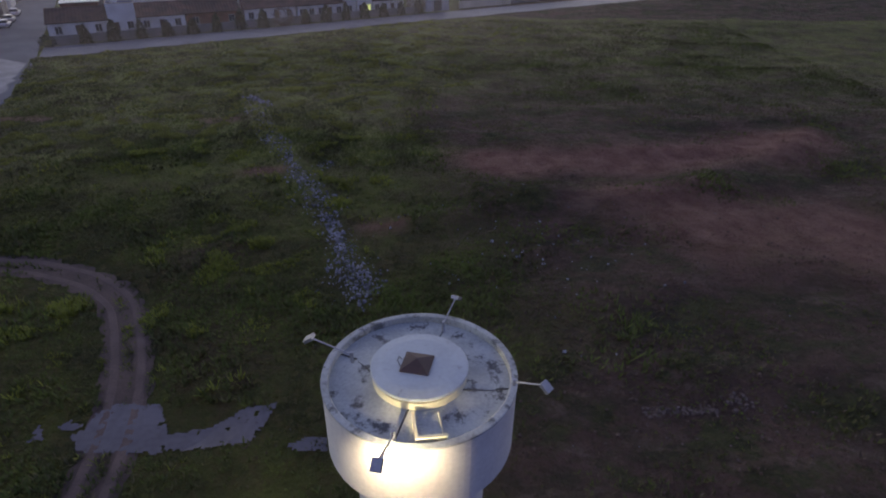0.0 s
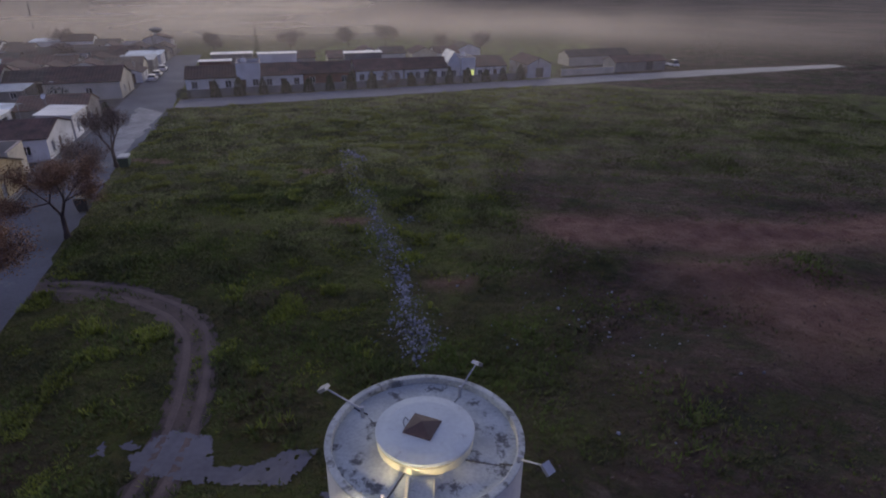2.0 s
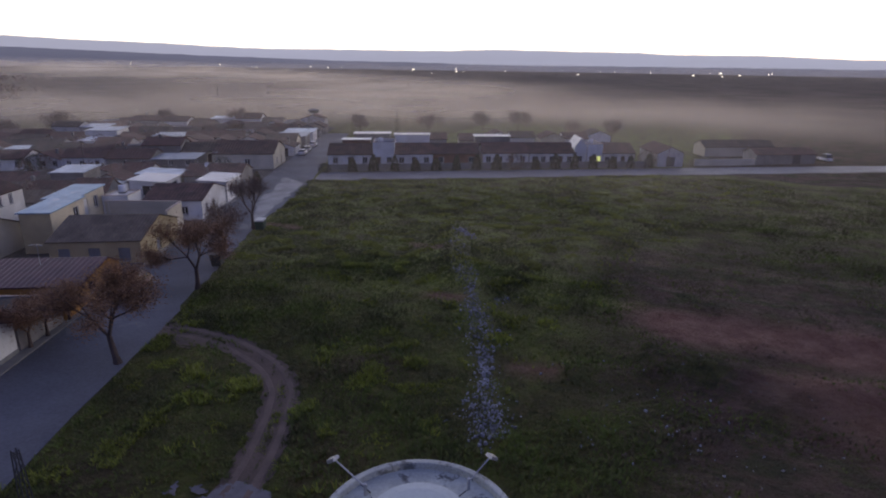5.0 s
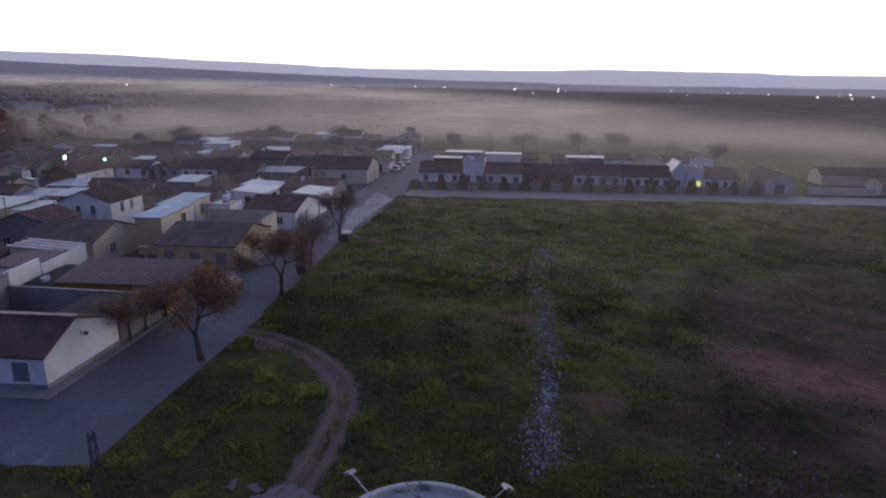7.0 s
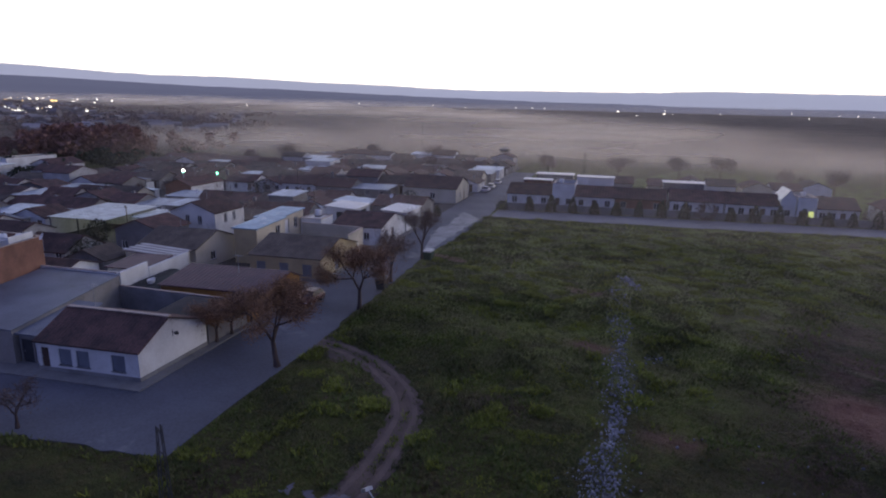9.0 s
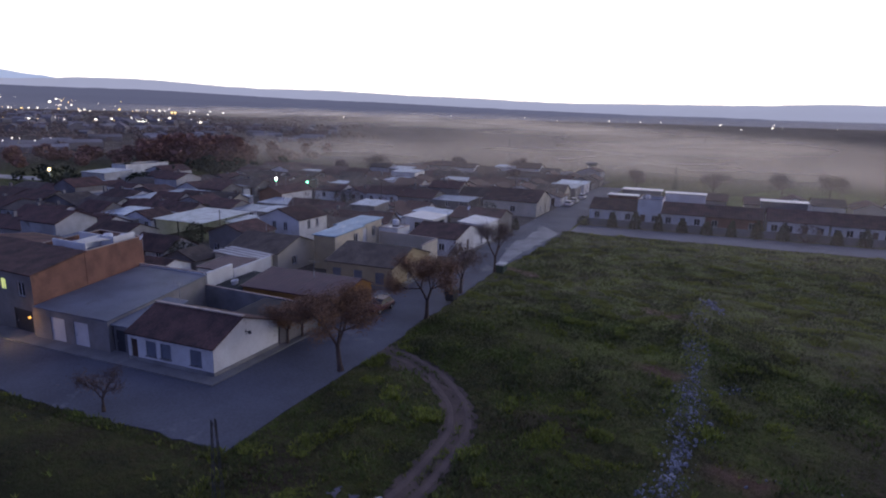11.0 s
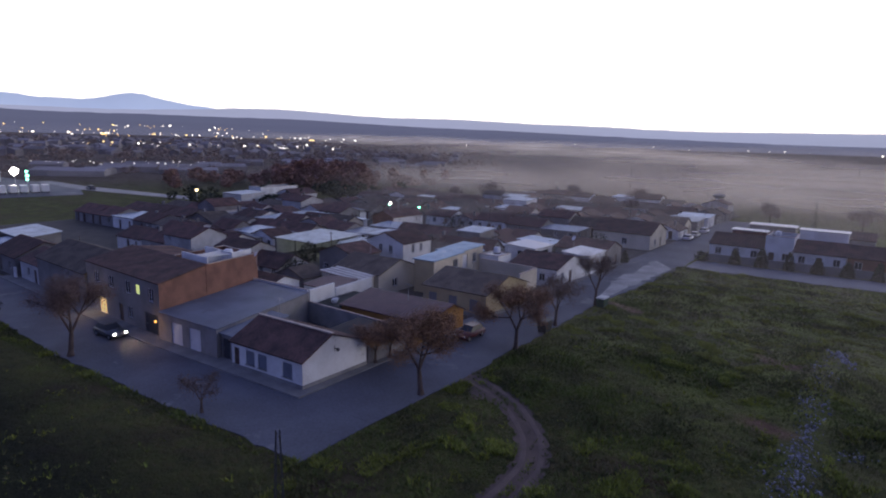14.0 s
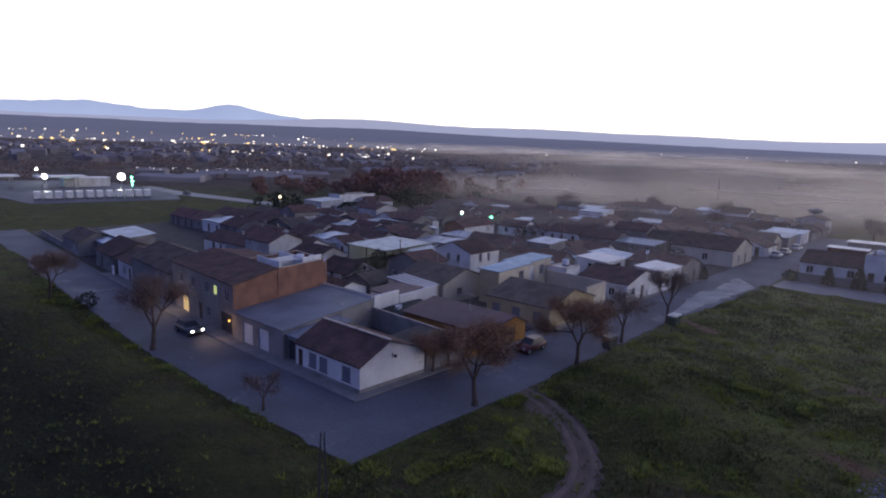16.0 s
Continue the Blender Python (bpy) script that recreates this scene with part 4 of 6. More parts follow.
def infill(u0, u1, v0, v1, du, dv):
    u = u0
    while u < u1:
        v = v0 + rr.uniform(-1, 1)
        while v < v1:
            w, d = dv * rr.uniform(0.75, 1.15), du * rr.uniform(0.60, 0.80)
            if not any(a - d < u < b and c - w < v < e for a, b, c, e in TAKEN):
                k = rr.choices((0, 1, 2, 3, 4), (5, 2.4, 0.8, 1.3, 2.4))[0]
                e = rr.uniform(2.2, 2.8) + (1.7 if rr.random() < 0.08 else 0)
                hs = []
                for side, L in (("S", w), ("E", d)):
                    x = rr.uniform(0.6, 1.5)
                    while x < L - 1.6:
                        hs.append((side, x, 1.0, 0.9, 2.1, "window") if rr.random() < 0.7 else (side, x, 0.95, 0.05, 2.1, "door"))
                        x += rr.uniform(2.4, 4.2)
                ch = [(u + d * 0.5, v + w * rr.uniform(0.2, 0.8), rr.uniform(1.4, 1.9))] if rr.random() < 0.35 and k != 3 else []
                wall = {0: rr.choice((WHITE, DULLWHITE, GREYWALL)), 1: rr.choice((DULLWHITE, GREYWALL)), 2: DULLWHITE, 3: rr.choice((WHITE, GREYWALL)), 4: rr.choice((CREAM, DULLWHITE, GREYWALL))}[k]
                tile = {0: TILE, 1: TILE_RED, 2: FLATROOF, 3: METAL, 4: TILE_OLD}[k]
                house(LABELS[k], u, u + d, v, v + w - 0.2, e, rr.uniform(1.2, 1.7) if k != 3 else 0.4, "flat" if k == 2 else ("N" if k == 3 else rr.choice("vvvu")), wall, tile, hs[:4], 0.7, chimneys=ch, parapet=0.5 if k == 2 else 0)
                back = du - d - 1.2
                if back > 1.5 and rr.random() < 0.75:
                    ww = w * rr.uniform(0.35, 0.7)
                    bright = rr.random() < 0.28
                    house("small backyard shed with a bright sheet roof" if bright else "small backyard shed with a dark roof", u + d + 0.6, u + d + 0.6 + back * 0.8, v + 0.3, v + 0.3 + ww, rr.uniform(2.2, 2.8), 0.25, rr.choice("NW"), WHITE if bright else GREYWALL, METAL if bright else rr.choice((TILE_RED, FLATROOF, TILE)), (), 1.0, category="shed", group="backyard sheds")
                if back > 1.5 and rr.random() < 0.6:
                    slab_wall("whitewashed yard wall between the plots" if k % 2 else "bare cement yard wall between the plots", [(u + d + 0.2, v - 0.1), (u + du - 0.8, v - 0.1)], rr.uniform(1.8, 2.5), 0.18, WHITE if k % 2 else GREYWALL)
            v += w
        u += du


infill(18.5, 78, 27.5, 74, 8.6, 7.4)
infill(54, 78, 18.5, 27, 7.6, 6.5)
TAKEN += [(86, 122, 110, 143)]
infill(40, 118, 76, 118, 10.5, 9.0)
house("pale block with a blue sheet roof beyond the yards", 88.0, 97.0, 124.0, 133.0, 3.6, 0.4, "N", DULLWHITE, METAL, [("S", 2, 1.0, 0.9, 2.1, "window"), ("E", 4, 1.0, 0.1, 2.1, "door")], 0.9)
house("long white flat-roofed house at the edge of the village", 104.0, 120.0, 135.0, 141.0, 4.2, 0, "flat", WHITE, FLATROOF, [("E", 3, 1.1, 0.9, 2.1, "window"), ("E", 8, 1.1, 0.9, 2.1, "window")], parapet=0.3)
house("white gabled house beside the dark grove", 104.0, 114.0, 119.0, 127.0, 3.2, 1.5, "u", WHITE, TILE_RED, [("S", 2, 1.0, 0.9, 2.1, "window"), ("E", 3, 1.0, 0.9, 2.1, "window")], 0.7)
house("low white house with a dull tile roof by the lane", 96.0, 103.0, 112.0, 118.0, 2.8, 1.3, "v", WHITE, TILE, [("E", 2, 1.0, 0.9, 2.1, "window")], 0.7)
# ---- the block beyond the crossing ----
house("long white gabled house at the crossing", 96.5, 108.0, 1.2, 14.0, 3.4, 2.2, "v", CREAM, TILE, [("S", 5, 1.2, 0.9, 2.3, "window"), ("E", 3, 1.1, 0.9, 2.2, "window"), ("E", 7, 1.0, 0.1, 2.2, "door")], 0.6)
TAKEN += [(95, 109, 0, 15)]
infill(96.5, 176, 1.5, 74, 9.8, 8.4)
infill(118, 150, 76, 112, 12, 10.0)

# ---- the row across the cross road ----
ROWG = "houses across the field road"


def row_house(label, v1, v0, u0, depth, eave, roof, wall, tile, n, kind="window", rise=1.5, par=0.0):
    w = v1 - v0
    hs = [("S", (i + 0.5) * w / n - 0.6, 1.2, 0.9, 2.3, kind if i != 1 else "door") if i != 1 else ("S", (i + 0.5) * w / n - 0.5, 1.0, 0.1, 2.3, "door") for i in range(n)]
    house(label, u0, u0 + depth, v0, v1, eave, rise, roof, wall, tile, hs, 0.6, group=ROWG, parapet=par)


row_house("white roadside house with a grey-brown roof", -10.4, -20.3, 98.4, 9.5, 2.9, "v", WHITE, TILE, 3, rise=1.9)
house("cream upper terrace roof behind the roadside house", 109.0, 111.6, -19, -12.4, 4.9, 0.08, "N", BRICKM, SHEET, (), 1.0, group=ROWG)
house("long white flat shed behind the row", 116.0, 119.0, -23.5, -14.5, 5.6, 0.1, "N", GREYWALL, SHEET, (), 1.0, category="shed")
row_house("narrow white two-storey house with a flat roof", -20.5, -25.4, 98.6, 8.0, 5.0, "flat", WHITE, FLATROOF, 2, par=0.6)
row_house("white roadside house with a broad brown roof", -25.6, -34.2, 98.2, 9.5, 3.0, "v", WHITE, TILE, 3, rise=1.9)
house("tall rear wing with a bright white sheet roof", 110.0, 112.6, -33.6, -25.0, 6.0, 0.1, "N", WHITE, SHEET, (), 1.0, group=ROWG)
house("brown-roofed rear house behind the row", 113.0, 120.0, -38.0, -28.0, 4.6, 1.3, "v", GREYWALL, TILE, (), 0.6, group=ROWG)
row_house("reddish roadside house with a low brown roof", -34.4, -45.0, 98.2, 9.5, 3.0, "v", BRICKM, TILE, 3, rise=1.8)
house("grey rear house with a thin pale roof edge", 110.0, 113.0, -54, -45.0, 5.6, 0.1, "N", GREYWALL, SHEET, (), 1.0, group=ROWG)
row_house("white roadside house with a lit window", -46.0, -57.0, 99.0, 9.5, 3.0, "v", WHITE, TILE, 4, "window", rise=1.9)
row_house("long white roadside house with four windows", -57.4, -68.0, 98.6, 9.5, 3.0, "v", WHITE, TILE, 5, rise=1.9)
row_house("narrow white house with a steep pale gable", -68.2, -71.2, 99.0, 7.0, 4.4, "u", WHITE, SHEET, 1, rise=2.0)
row_house("white two-storey house with a lit window", -71.4, -75.0, 98.4, 8.0, 4.7, "flat", WHITE, FLATROOF, 2, "lit", par=0.4)
row_house("white roadside house with brown columns", -75.2, -83.0, 98.0, 9.5, 3.0, "v", WHITE, TILE, 4, rise=1.9)
house("cream barn end with a sloping pale gable", 96.0, 108.0, -94.5, -88.0, 3.2, 1.5, "u", DULLWHITE, TILE_RED, [("S", 2, 2.2, 0.1, 2.4, "gate")], 0.6, category="barn")
house("dark low barn by the field road", 98.5, 105, -131, -115, 2.5, 1.2, "v", GREYWALL, TILE, [("S", 4, 2.2, 0.1, 2.4, "gate")], 0.6, category="barn")
house("old farm shed with a tile roof", 112, 119, -128, -108, 2.6, 1.4, "v", CREAM, TILE_OLD, (), 0.6, category="shed")
for k in range(6):
    va = -42 - k * 7.5
    house(LABELS[k % 2 * 4], 122 + (k % 3) * 3, 130 + (k % 3) * 3, va - 7, va, 3.2 + 0.5 * (k % 2), 1.4, "vu"[k % 2], WHITE if k % 3 else CREAM, (TILE, TILE_RED, TILE_OLD)[k % 3], [("S", 1.5, 1.1, 0.9, 2.1, "window"), ("S", 5, 1.1, 0.9, 2.1, "window")], 0.7, group=ROWG)
slab_wall("low grey front garden wall along the field road", [(93.0, -11.0), (94.0, -40), (95.0, -70), (95.0, -86)], 1.5, 0.2, GREYWALL)
slab_wall("long pale wall beside the field road", [(97.0, -98), (97.5, -114)], 1.6, 0.2, CREAM)


# ---- trees and shrubs ----
def leaf_cloud(bm, centres, per, size, rng):
    """Loose small leaf faces about each centre."""
    for c, r in centres:
        for _ in range(per):
            d = Vector((rng.gauss(0, 1), rng.gauss(0, 1), rng.gauss(0, 0.8)))
            p = Vector(c) + d * r * 0.5
            a = Vector((rng.uniform(-1, 1), rng.uniform(-1, 1), rng.uniform(-0.6, 0.6))).normalized() * size * rng.uniform(0.6, 1.3)
            b = Vector((rng.uniform(-1, 1), rng.uniform(-1, 1), rng.uniform(-0.6, 0.6))).normalized() * size * rng.uniform(0.4, 0.9)
            bm.faces.new([bm.verts.new(q) for q in (p, p + a * 0.5 + b, p + a, p + a * 0.5 - b)])


def grow(bm, tips, p, d, length, r, depth, rng, spread_by=0.6):
    q = p + d * length
    tube(bm, p, q, r, r * 0.68, 7 if r > 0.08 else (5 if r > 0.03 else 3), False)
    if depth == 0:
        tips.append((q, length))
        return
    for k in range(rng.choice((2, 3, 3))):
        e = (d + Vector((rng.gauss(0, spread_by), rng.gauss(0, spread_by), rng.gauss(0.12, 0.35)))).normalized()
        grow(bm, tips, q, e, length * rng.uniform(0.62, 0.86), r * rng.uniform(0.5, 0.66), depth - 1, rng, spread_by)
        if depth <= 2:
            tips.append((p.lerp(q, 0.6), length * 0.8))


def tree(label, x, y, height, lean, leafy, seed, leaf=LEAF, z=0.0, depth=5, per=14, name="street_tree", group="street trees"):
    rng = random.Random(seed)
    t = thing(name, x, y, z, label, "tree", group)
    bm, tips = bmesh.new(), []
    trunk = height * 0.26
    d = Vector((lean[0], lean[1], 1)).normalized()
    top = d * trunk
    tube(bm, (0, 0, -0.3), top, height * 0.030, height * 0.022, 9, False)
    tube(bm, (0, 0, -0.2), d * 0.5, height * 0.045, height * 0.030, 9, False)
    for k in range(3):
        a = 2 * math.pi * k / 3 + rng.uniform(-0.4, 0.4)
        e = Vector((math.cos(a) * 0.75, math.sin(a) * 0.75, 1.0)).normalized() + 0.3 * d
        grow(bm, tips, top, e.normalized(), height * 0.21, height * 0.015, depth - 1, rng, 0.45)
    part("trunk", bm, BARK, t)
    bm = bmesh.new()
    keep = [c for c in tips if rng.random() < leafy]
    leaf_cloud(bm, [(p, 0.6 * l + 0.45) for p, l in keep], per, 0.10, rng)
    part("crown", bm, leaf, t)
    # fine twigs
    bm = bmesh.new()
    for p, l in tips:
        for _ in range(3):
            e = Vector((rng.gauss(0, 1), rng.gauss(0, 1), rng.gauss(0.4, 0.8))).normalized()
            tube(bm, p, p + e * rng.uniform(0.35, 0.8), 0.012, 0.004, 3, False)
    part("twig_spray", bm, BARK, t)
    return t


tree("leaning street tree with thin rusty leaves beside the road", *plan(6.6, -7.9), 8.8, (-0.24, 0.0), 0.95, 3, per=64)
tree("round-headed street tree with rusty brown leaves", *plan(22.6, -8.3), 8.4, (0.03, 0.0), 1.0, 8, per=70)
tree("half-bare street tree at the verge by the dark bin", *plan(33.4, -7.7), 7.4, (0.02, 0.05), 0.9, 14, LEAF_BROWN, per=26)
tree("half-bare street tree at the verge by the green bin", *plan(46.0, -7.7), 8.2, (-0.05, 0.03), 0.85, 21, LEAF_BROWN, per=26)
tree("forked bare tree on the verge of the front street", *plan(-6.9, 25.0), 9.2, (-0.05, 0.1), 0.95, 29, LEAF_BROWN, per=70)
tree("slender bare sapling on the verge", *plan(-7.0, 3.6), 4.0, (0.02, 0.02), 0.5, 33, LEAF_BROWN, depth=4, per=14)
tree("bare tree beside the far end of the front street", *plan(-7.6, 55.5), 7.4, (0.0, 0.1), 0.9, 37, LEAF_BROWN, per=52)
for u, v, h, s in ((9.9, 0.3, 5.2, 51), (12.0, 0.2, 4.8, 53), (15.4, 0.3, 4.0, 57)):
    w = plan(u, v)
    tree("garden tree with thick rusty foliage against the yard wall", w.x, w.y, h, (0, 0), 1.0, s, per=60, name="garden_tree", group="garden trees", depth=4)


def bush(label, x, y, w, h, seed, leaf=LEAF_DARK, pointed=True, n=520, name="shrub", group="clipped shrubs of the field road", z=0.0):
    rng = random.Random(seed)
    t = thing(name, x, y, z, label, "shrub", group)
    bm = bmesh.new()
    tube(bm, (0, 0, -0.1), (0, 0, h * 0.5), 0.07, 0.03, 5)
    part("stem", bm, BARK, t)
    bm = bmesh.new()
    for _ in range(n):
        k = rng.random()
        r = w / 2 * (math.sqrt(max(0.0, 1 - k)) if pointed else math.sqrt(max(0.0, 1 - (2 * k - 1) ** 2))) * rng.uniform(0.7, 1.08)
        a = rng.uniform(0, 2 * math.pi)
        leaf_cloud(bm, [((r * math.cos(a), r * math.sin(a), 0.1 + h * k * rng.uniform(0.9, 1.05)), 0.15)], 1, 0.25, rng)
    part("foliage", bm, leaf, t)
    return t


first = bush("dark clipped cypress shrub in the front garden wall line", *plan(92.2, -16.5), 2.3, 3.1, 5, n=900)
for k in range(1, 16):
    w = plan(92.2 + k * 0.17, -16.5 - 4.6 * k)
    if k != 8:
        copy_thing(first, pose(w.x, w.y, 0, 0, 0, 40 * k) @ Matrix.Diagonal((1 + 0.12 * math.sin(k * 2.1), 1 + 0.12 * math.sin(k * 2.1), 1 + 0.15 * math.sin(k * 1.3), 1)))
bush("wide dark shrub beside the crossing", *plan(91.5, -10.6), 2.6, 1.9, 6, pointed=False)
bush("rounded dark shrub by the crossing wall", *plan(79.5, 0.4), 1.6, 2.3, 16)
bush("broad roadside tree with dull foliage before the white house", *plan(93.5, -53.0), 4.2, 3.6, 7, LEAF_BROWN, False, 900)
bush("broad dull tree beside the last roadside house", *plan(96.5, -85.5), 4.6, 4.0, 8, LEAF_BROWN, False, 900)
bush("dark evergreen shrub in a yard", *plan(29.0, 33.5), 4.0, 3.6, 9, LEAF_DARK, False, 900, group="yard shrubs")
bush("dark evergreen shrub in a yard", *plan(41.5, 44.0), 3.4, 3.4, 10, LEAF_DARK, False, 800, group="yard shrubs")
bush("round bush at the verge of the front street", *plan(-5.8, 47.0), 2.6, 2.0, 12, LEAF_DARK, False, 500, group="verge shrubs")
yr = random.Random(91)
for k in range(34):
    u, v = yr.uniform(20, 130), yr.uniform(28, 74)
    if u < 57 and v < 56 and not (18 < u < 30 and v > 33):
        continue
    bush("dull bare fruit tree in a back yard", *plan(u, v), yr.uniform(2.0, 4.2), yr.uniform(2.6, 4.6), 200 + k, (LEAF_DARK, LEAF_BROWN, LEAF_BROWN)[k % 3], False, 420, group="yard shrubs")
for k, (u, v) in enumerate(((62, 31), (66, 41), (86, 20), (84, 33), (88, 47), (110, 22), (124, 30), (108, 51), (139, 18), (86, 62), (60, 60), (36, 61), (122, 60), (150, 44), (90, 10))):
    bush("dull evergreen standing in a back yard", *plan(u, v), 3.2 + 0.9 * math.sin(k), 3.4 + 0.8 * math.cos(k * 1.7), 60 + k, LEAF_DARK if k % 3 else LEAF_BROWN, False, 520, group="yard shrubs")


# ---- vehicles ----
PAINTS = {"red": plain("red_car_paint", (0.085, 0.016, 0.02), 0.28), "grey": plain("grey_car_paint", (0.10, 0.105, 0.115), 0.28, 0.3), "white": plain("white_car_paint", (0.72, 0.72, 0.73), 0.3), "silver": plain("silver_car_paint", (0.42, 0.43, 0.45), 0.28, 0.4)}
CARGLASS = material("car_glass", (0.02, 0.022, 0.027), (0.015, 0.016, 0.02), 3, 0.35, 0.0)
TYRE = plain("tyre_rubber", (0.02, 0.02, 0.022), 0.85)
TAIL = plain("tail_lamp_red", (0.30, 0.02, 0.02), 0.3)
HEAD = plain("headlamp_glass", (0.65, 0.66, 0.68), 0.2)


def car(label, u, v, turn, paint, group="parked cars", lit=False, z=0.06, high=1.45):
    w = plan(u, v)
    c = thing("car", w.x, w.y, z, label, "car", group, turn=turn)
    L, W = 4.2, 1.74
    side = [(-2.1, 0.28), (-2.12, 0.75), (-1.95, 0.92), (-0.85, 0.98), (0.95, 0.98), (1.9, 0.85), (2.08, 0.68), (2.08, 0.28)]
    bm = bmesh.new()
    rows = [[bm.verts.new((x, s * W / 2 * (1 if z < 0.7 else 0.95), z)) for x, z in side] for s in (-1, 1)]
    bm.faces.new(rows[0])
    bm.faces.new(rows[1][::-1])
    for i in range(len(side)):
        j = (i + 1) % len(side)
        bm.faces.new((rows[0][i], rows[1][i], rows[1][j], rows[0][j]))
    bmesh.ops.recalc_face_normals(bm, faces=bm.faces)
    bmesh.ops.bevel(bm, geom=bm.edges[:], offset=0.06, segments=2, affect="EDGES")
    body = part("body", bm, PAINTS[paint], c, smooth=True)
    bm = bmesh.new()
    lo = [(-1.75, 0.95), (0.95, 0.95)]
    hi = [(-1.35, high), (0.25, high)]
    vs = [[bm.verts.new((x, s * k, zz)) for x, zz in pts] for s in (-1, 1) for pts, k in ((lo, 0.80), (hi, 0.62))]
    a, b, d, e = vs
    for f in ((a[0], a[1], b[1], b[0]), (d[1], d[0], e[0], e[1]), (a[0], b[0], e[0], d[0]), (a[1], d[1], e[1], b[1])):
        bm.faces.new(f)
    bmesh.ops.recalc_face_normals(bm, faces=bm.faces)
    part("window_band", bm, CARGLASS, c, "dark car glass")
    bm = bmesh.new()
    box(bm, -1.38, 0.28, -0.63, 0.63, high - 0.02, high + 0.04)
    bmesh.ops.bevel(bm, geom=bm.edges[:], offset=0.02, segments=1, affect="EDGES")
    part("car_roof", bm, PAINTS[paint], c)
    for x in (-1.3, 1.3):
        for s in (-1, 1):
            bm = bmesh.new()
            tube(bm, (x, s * 0.70, 0.30), (x, s * 0.89, 0.30), 0.31, 0.31, 16)
            wheel = part("wheel", bm, TYRE, c)
            bm = bmesh.new()
            tube(bm, (x, s * 0.88, 0.30), (x, s * 0.90, 0.30), 0.19, 0.18, 12)
            part("rim", bm, STEEL, wheel)
    for s in (-1, 1):
        for x0, x1, m, nm in ((2.03, 2.12, LAMPW if lit else HEAD, "headlight"), (-2.15, -2.06, TAIL, "tail_light")):
            bm = bmesh.new()
            box(bm, x0, x1, s * 0.62 - 0.13, s * 0.62 + 0.13, 0.62, 0.76)
            part(nm, bm, m, c)
    return c


AV = math.degrees(math.atan2(-VV.y, -VV.x))      # heading along the front street towards the corner
AU = math.degrees(math.atan2(UU.y, UU.x))
car("dark red hatchback parked by the kerb of the side street", 22.9, -2.2, AU + 180, "red")
car("grey car standing by the gate with its headlights on", -1.3, 28.3, AV, "grey", lit=True)
car("white car parked in the street beyond the crossing", 118, -1.0, AU, "white")
car("silver car parked in the street beyond the crossing", 124.5, -1.0, AU, "silver")
car("white car parked in the street beyond the crossing", 134, -0.9, AU, "white")
car("white van-like car parked at the end of the field road", 103, -137, AU, "white", high=1.9)
for k, (du, e) in enumerate(((-0.62, 0), (0.62, 0))):
    w = plan(-1.3 + du, 25.9)
    b = new("headlight_beam", bpy.data.lights.new("headlight_beam", "SPOT"))
    b.data.energy, b.data.color, b.data.spot_size, b.data.shadow_soft_size = 130.0, (1.0, 0.70, 0.38), radians(60), 0.05
    t = plan(-0.2 + du, 14)
    b.matrix_world = look((w.x, w.y, 0.72), (t.x, t.y, -0.5))
# lamp at the gate
w, t = plan(1.5, 23.2), plan(0.5, 23.2)
gl = thing("wall_lamp", w.x, w.y, 2.3, "small warm lamp beside the dark gate", "lamp")
bm = bmesh.new()
tube(bm, (0, 0, 0), (t.x - w.x, t.y - w.y, 0.05), 0.03, 0.03, 6)
part("bracket", bm, DARKSTEEL, gl)
bm = bmesh.new()
bmesh.ops.create_icosphere(bm, subdivisions=2, radius=0.13, matrix=Matrix.Translation(((t.x - w.x) * 0.6, (t.y - w.y) * 0.6, -0.1)))
part("bulb", bm, LAMPY, gl)
pl = new("gate_light", bpy.data.lights.new("gate_light", "POINT"))
pl.data.energy, pl.data.color, pl.data.shadow_soft_size = 26.0, (1.0, 0.55, 0.22), 0.12
pl.location = (t.x, t.y, 2.1)
# added light with no fitting, for the warm glow on wall and road
w = plan(0.4, 38.6)
dl = new("doorway_light", bpy.data.lights.new("doorway_light", "POINT"))
dl.data.energy, dl.data.color, dl.data.shadow_soft_size = 85.0, (1.0, 0.72, 0.36), 0.2
dl.location = (w.x, w.y, 1.7)


# ---- street furniture ----
BINGREEN, BINDARK, BINLID = plain("green_bin_plastic", (0.03, 0.075, 0.05), 0.5), plain("dark_bin_plastic", (0.04, 0.045, 0.05), 0.5), plain("pale_bin_lid", (0.55, 0.56, 0.55), 0.5)


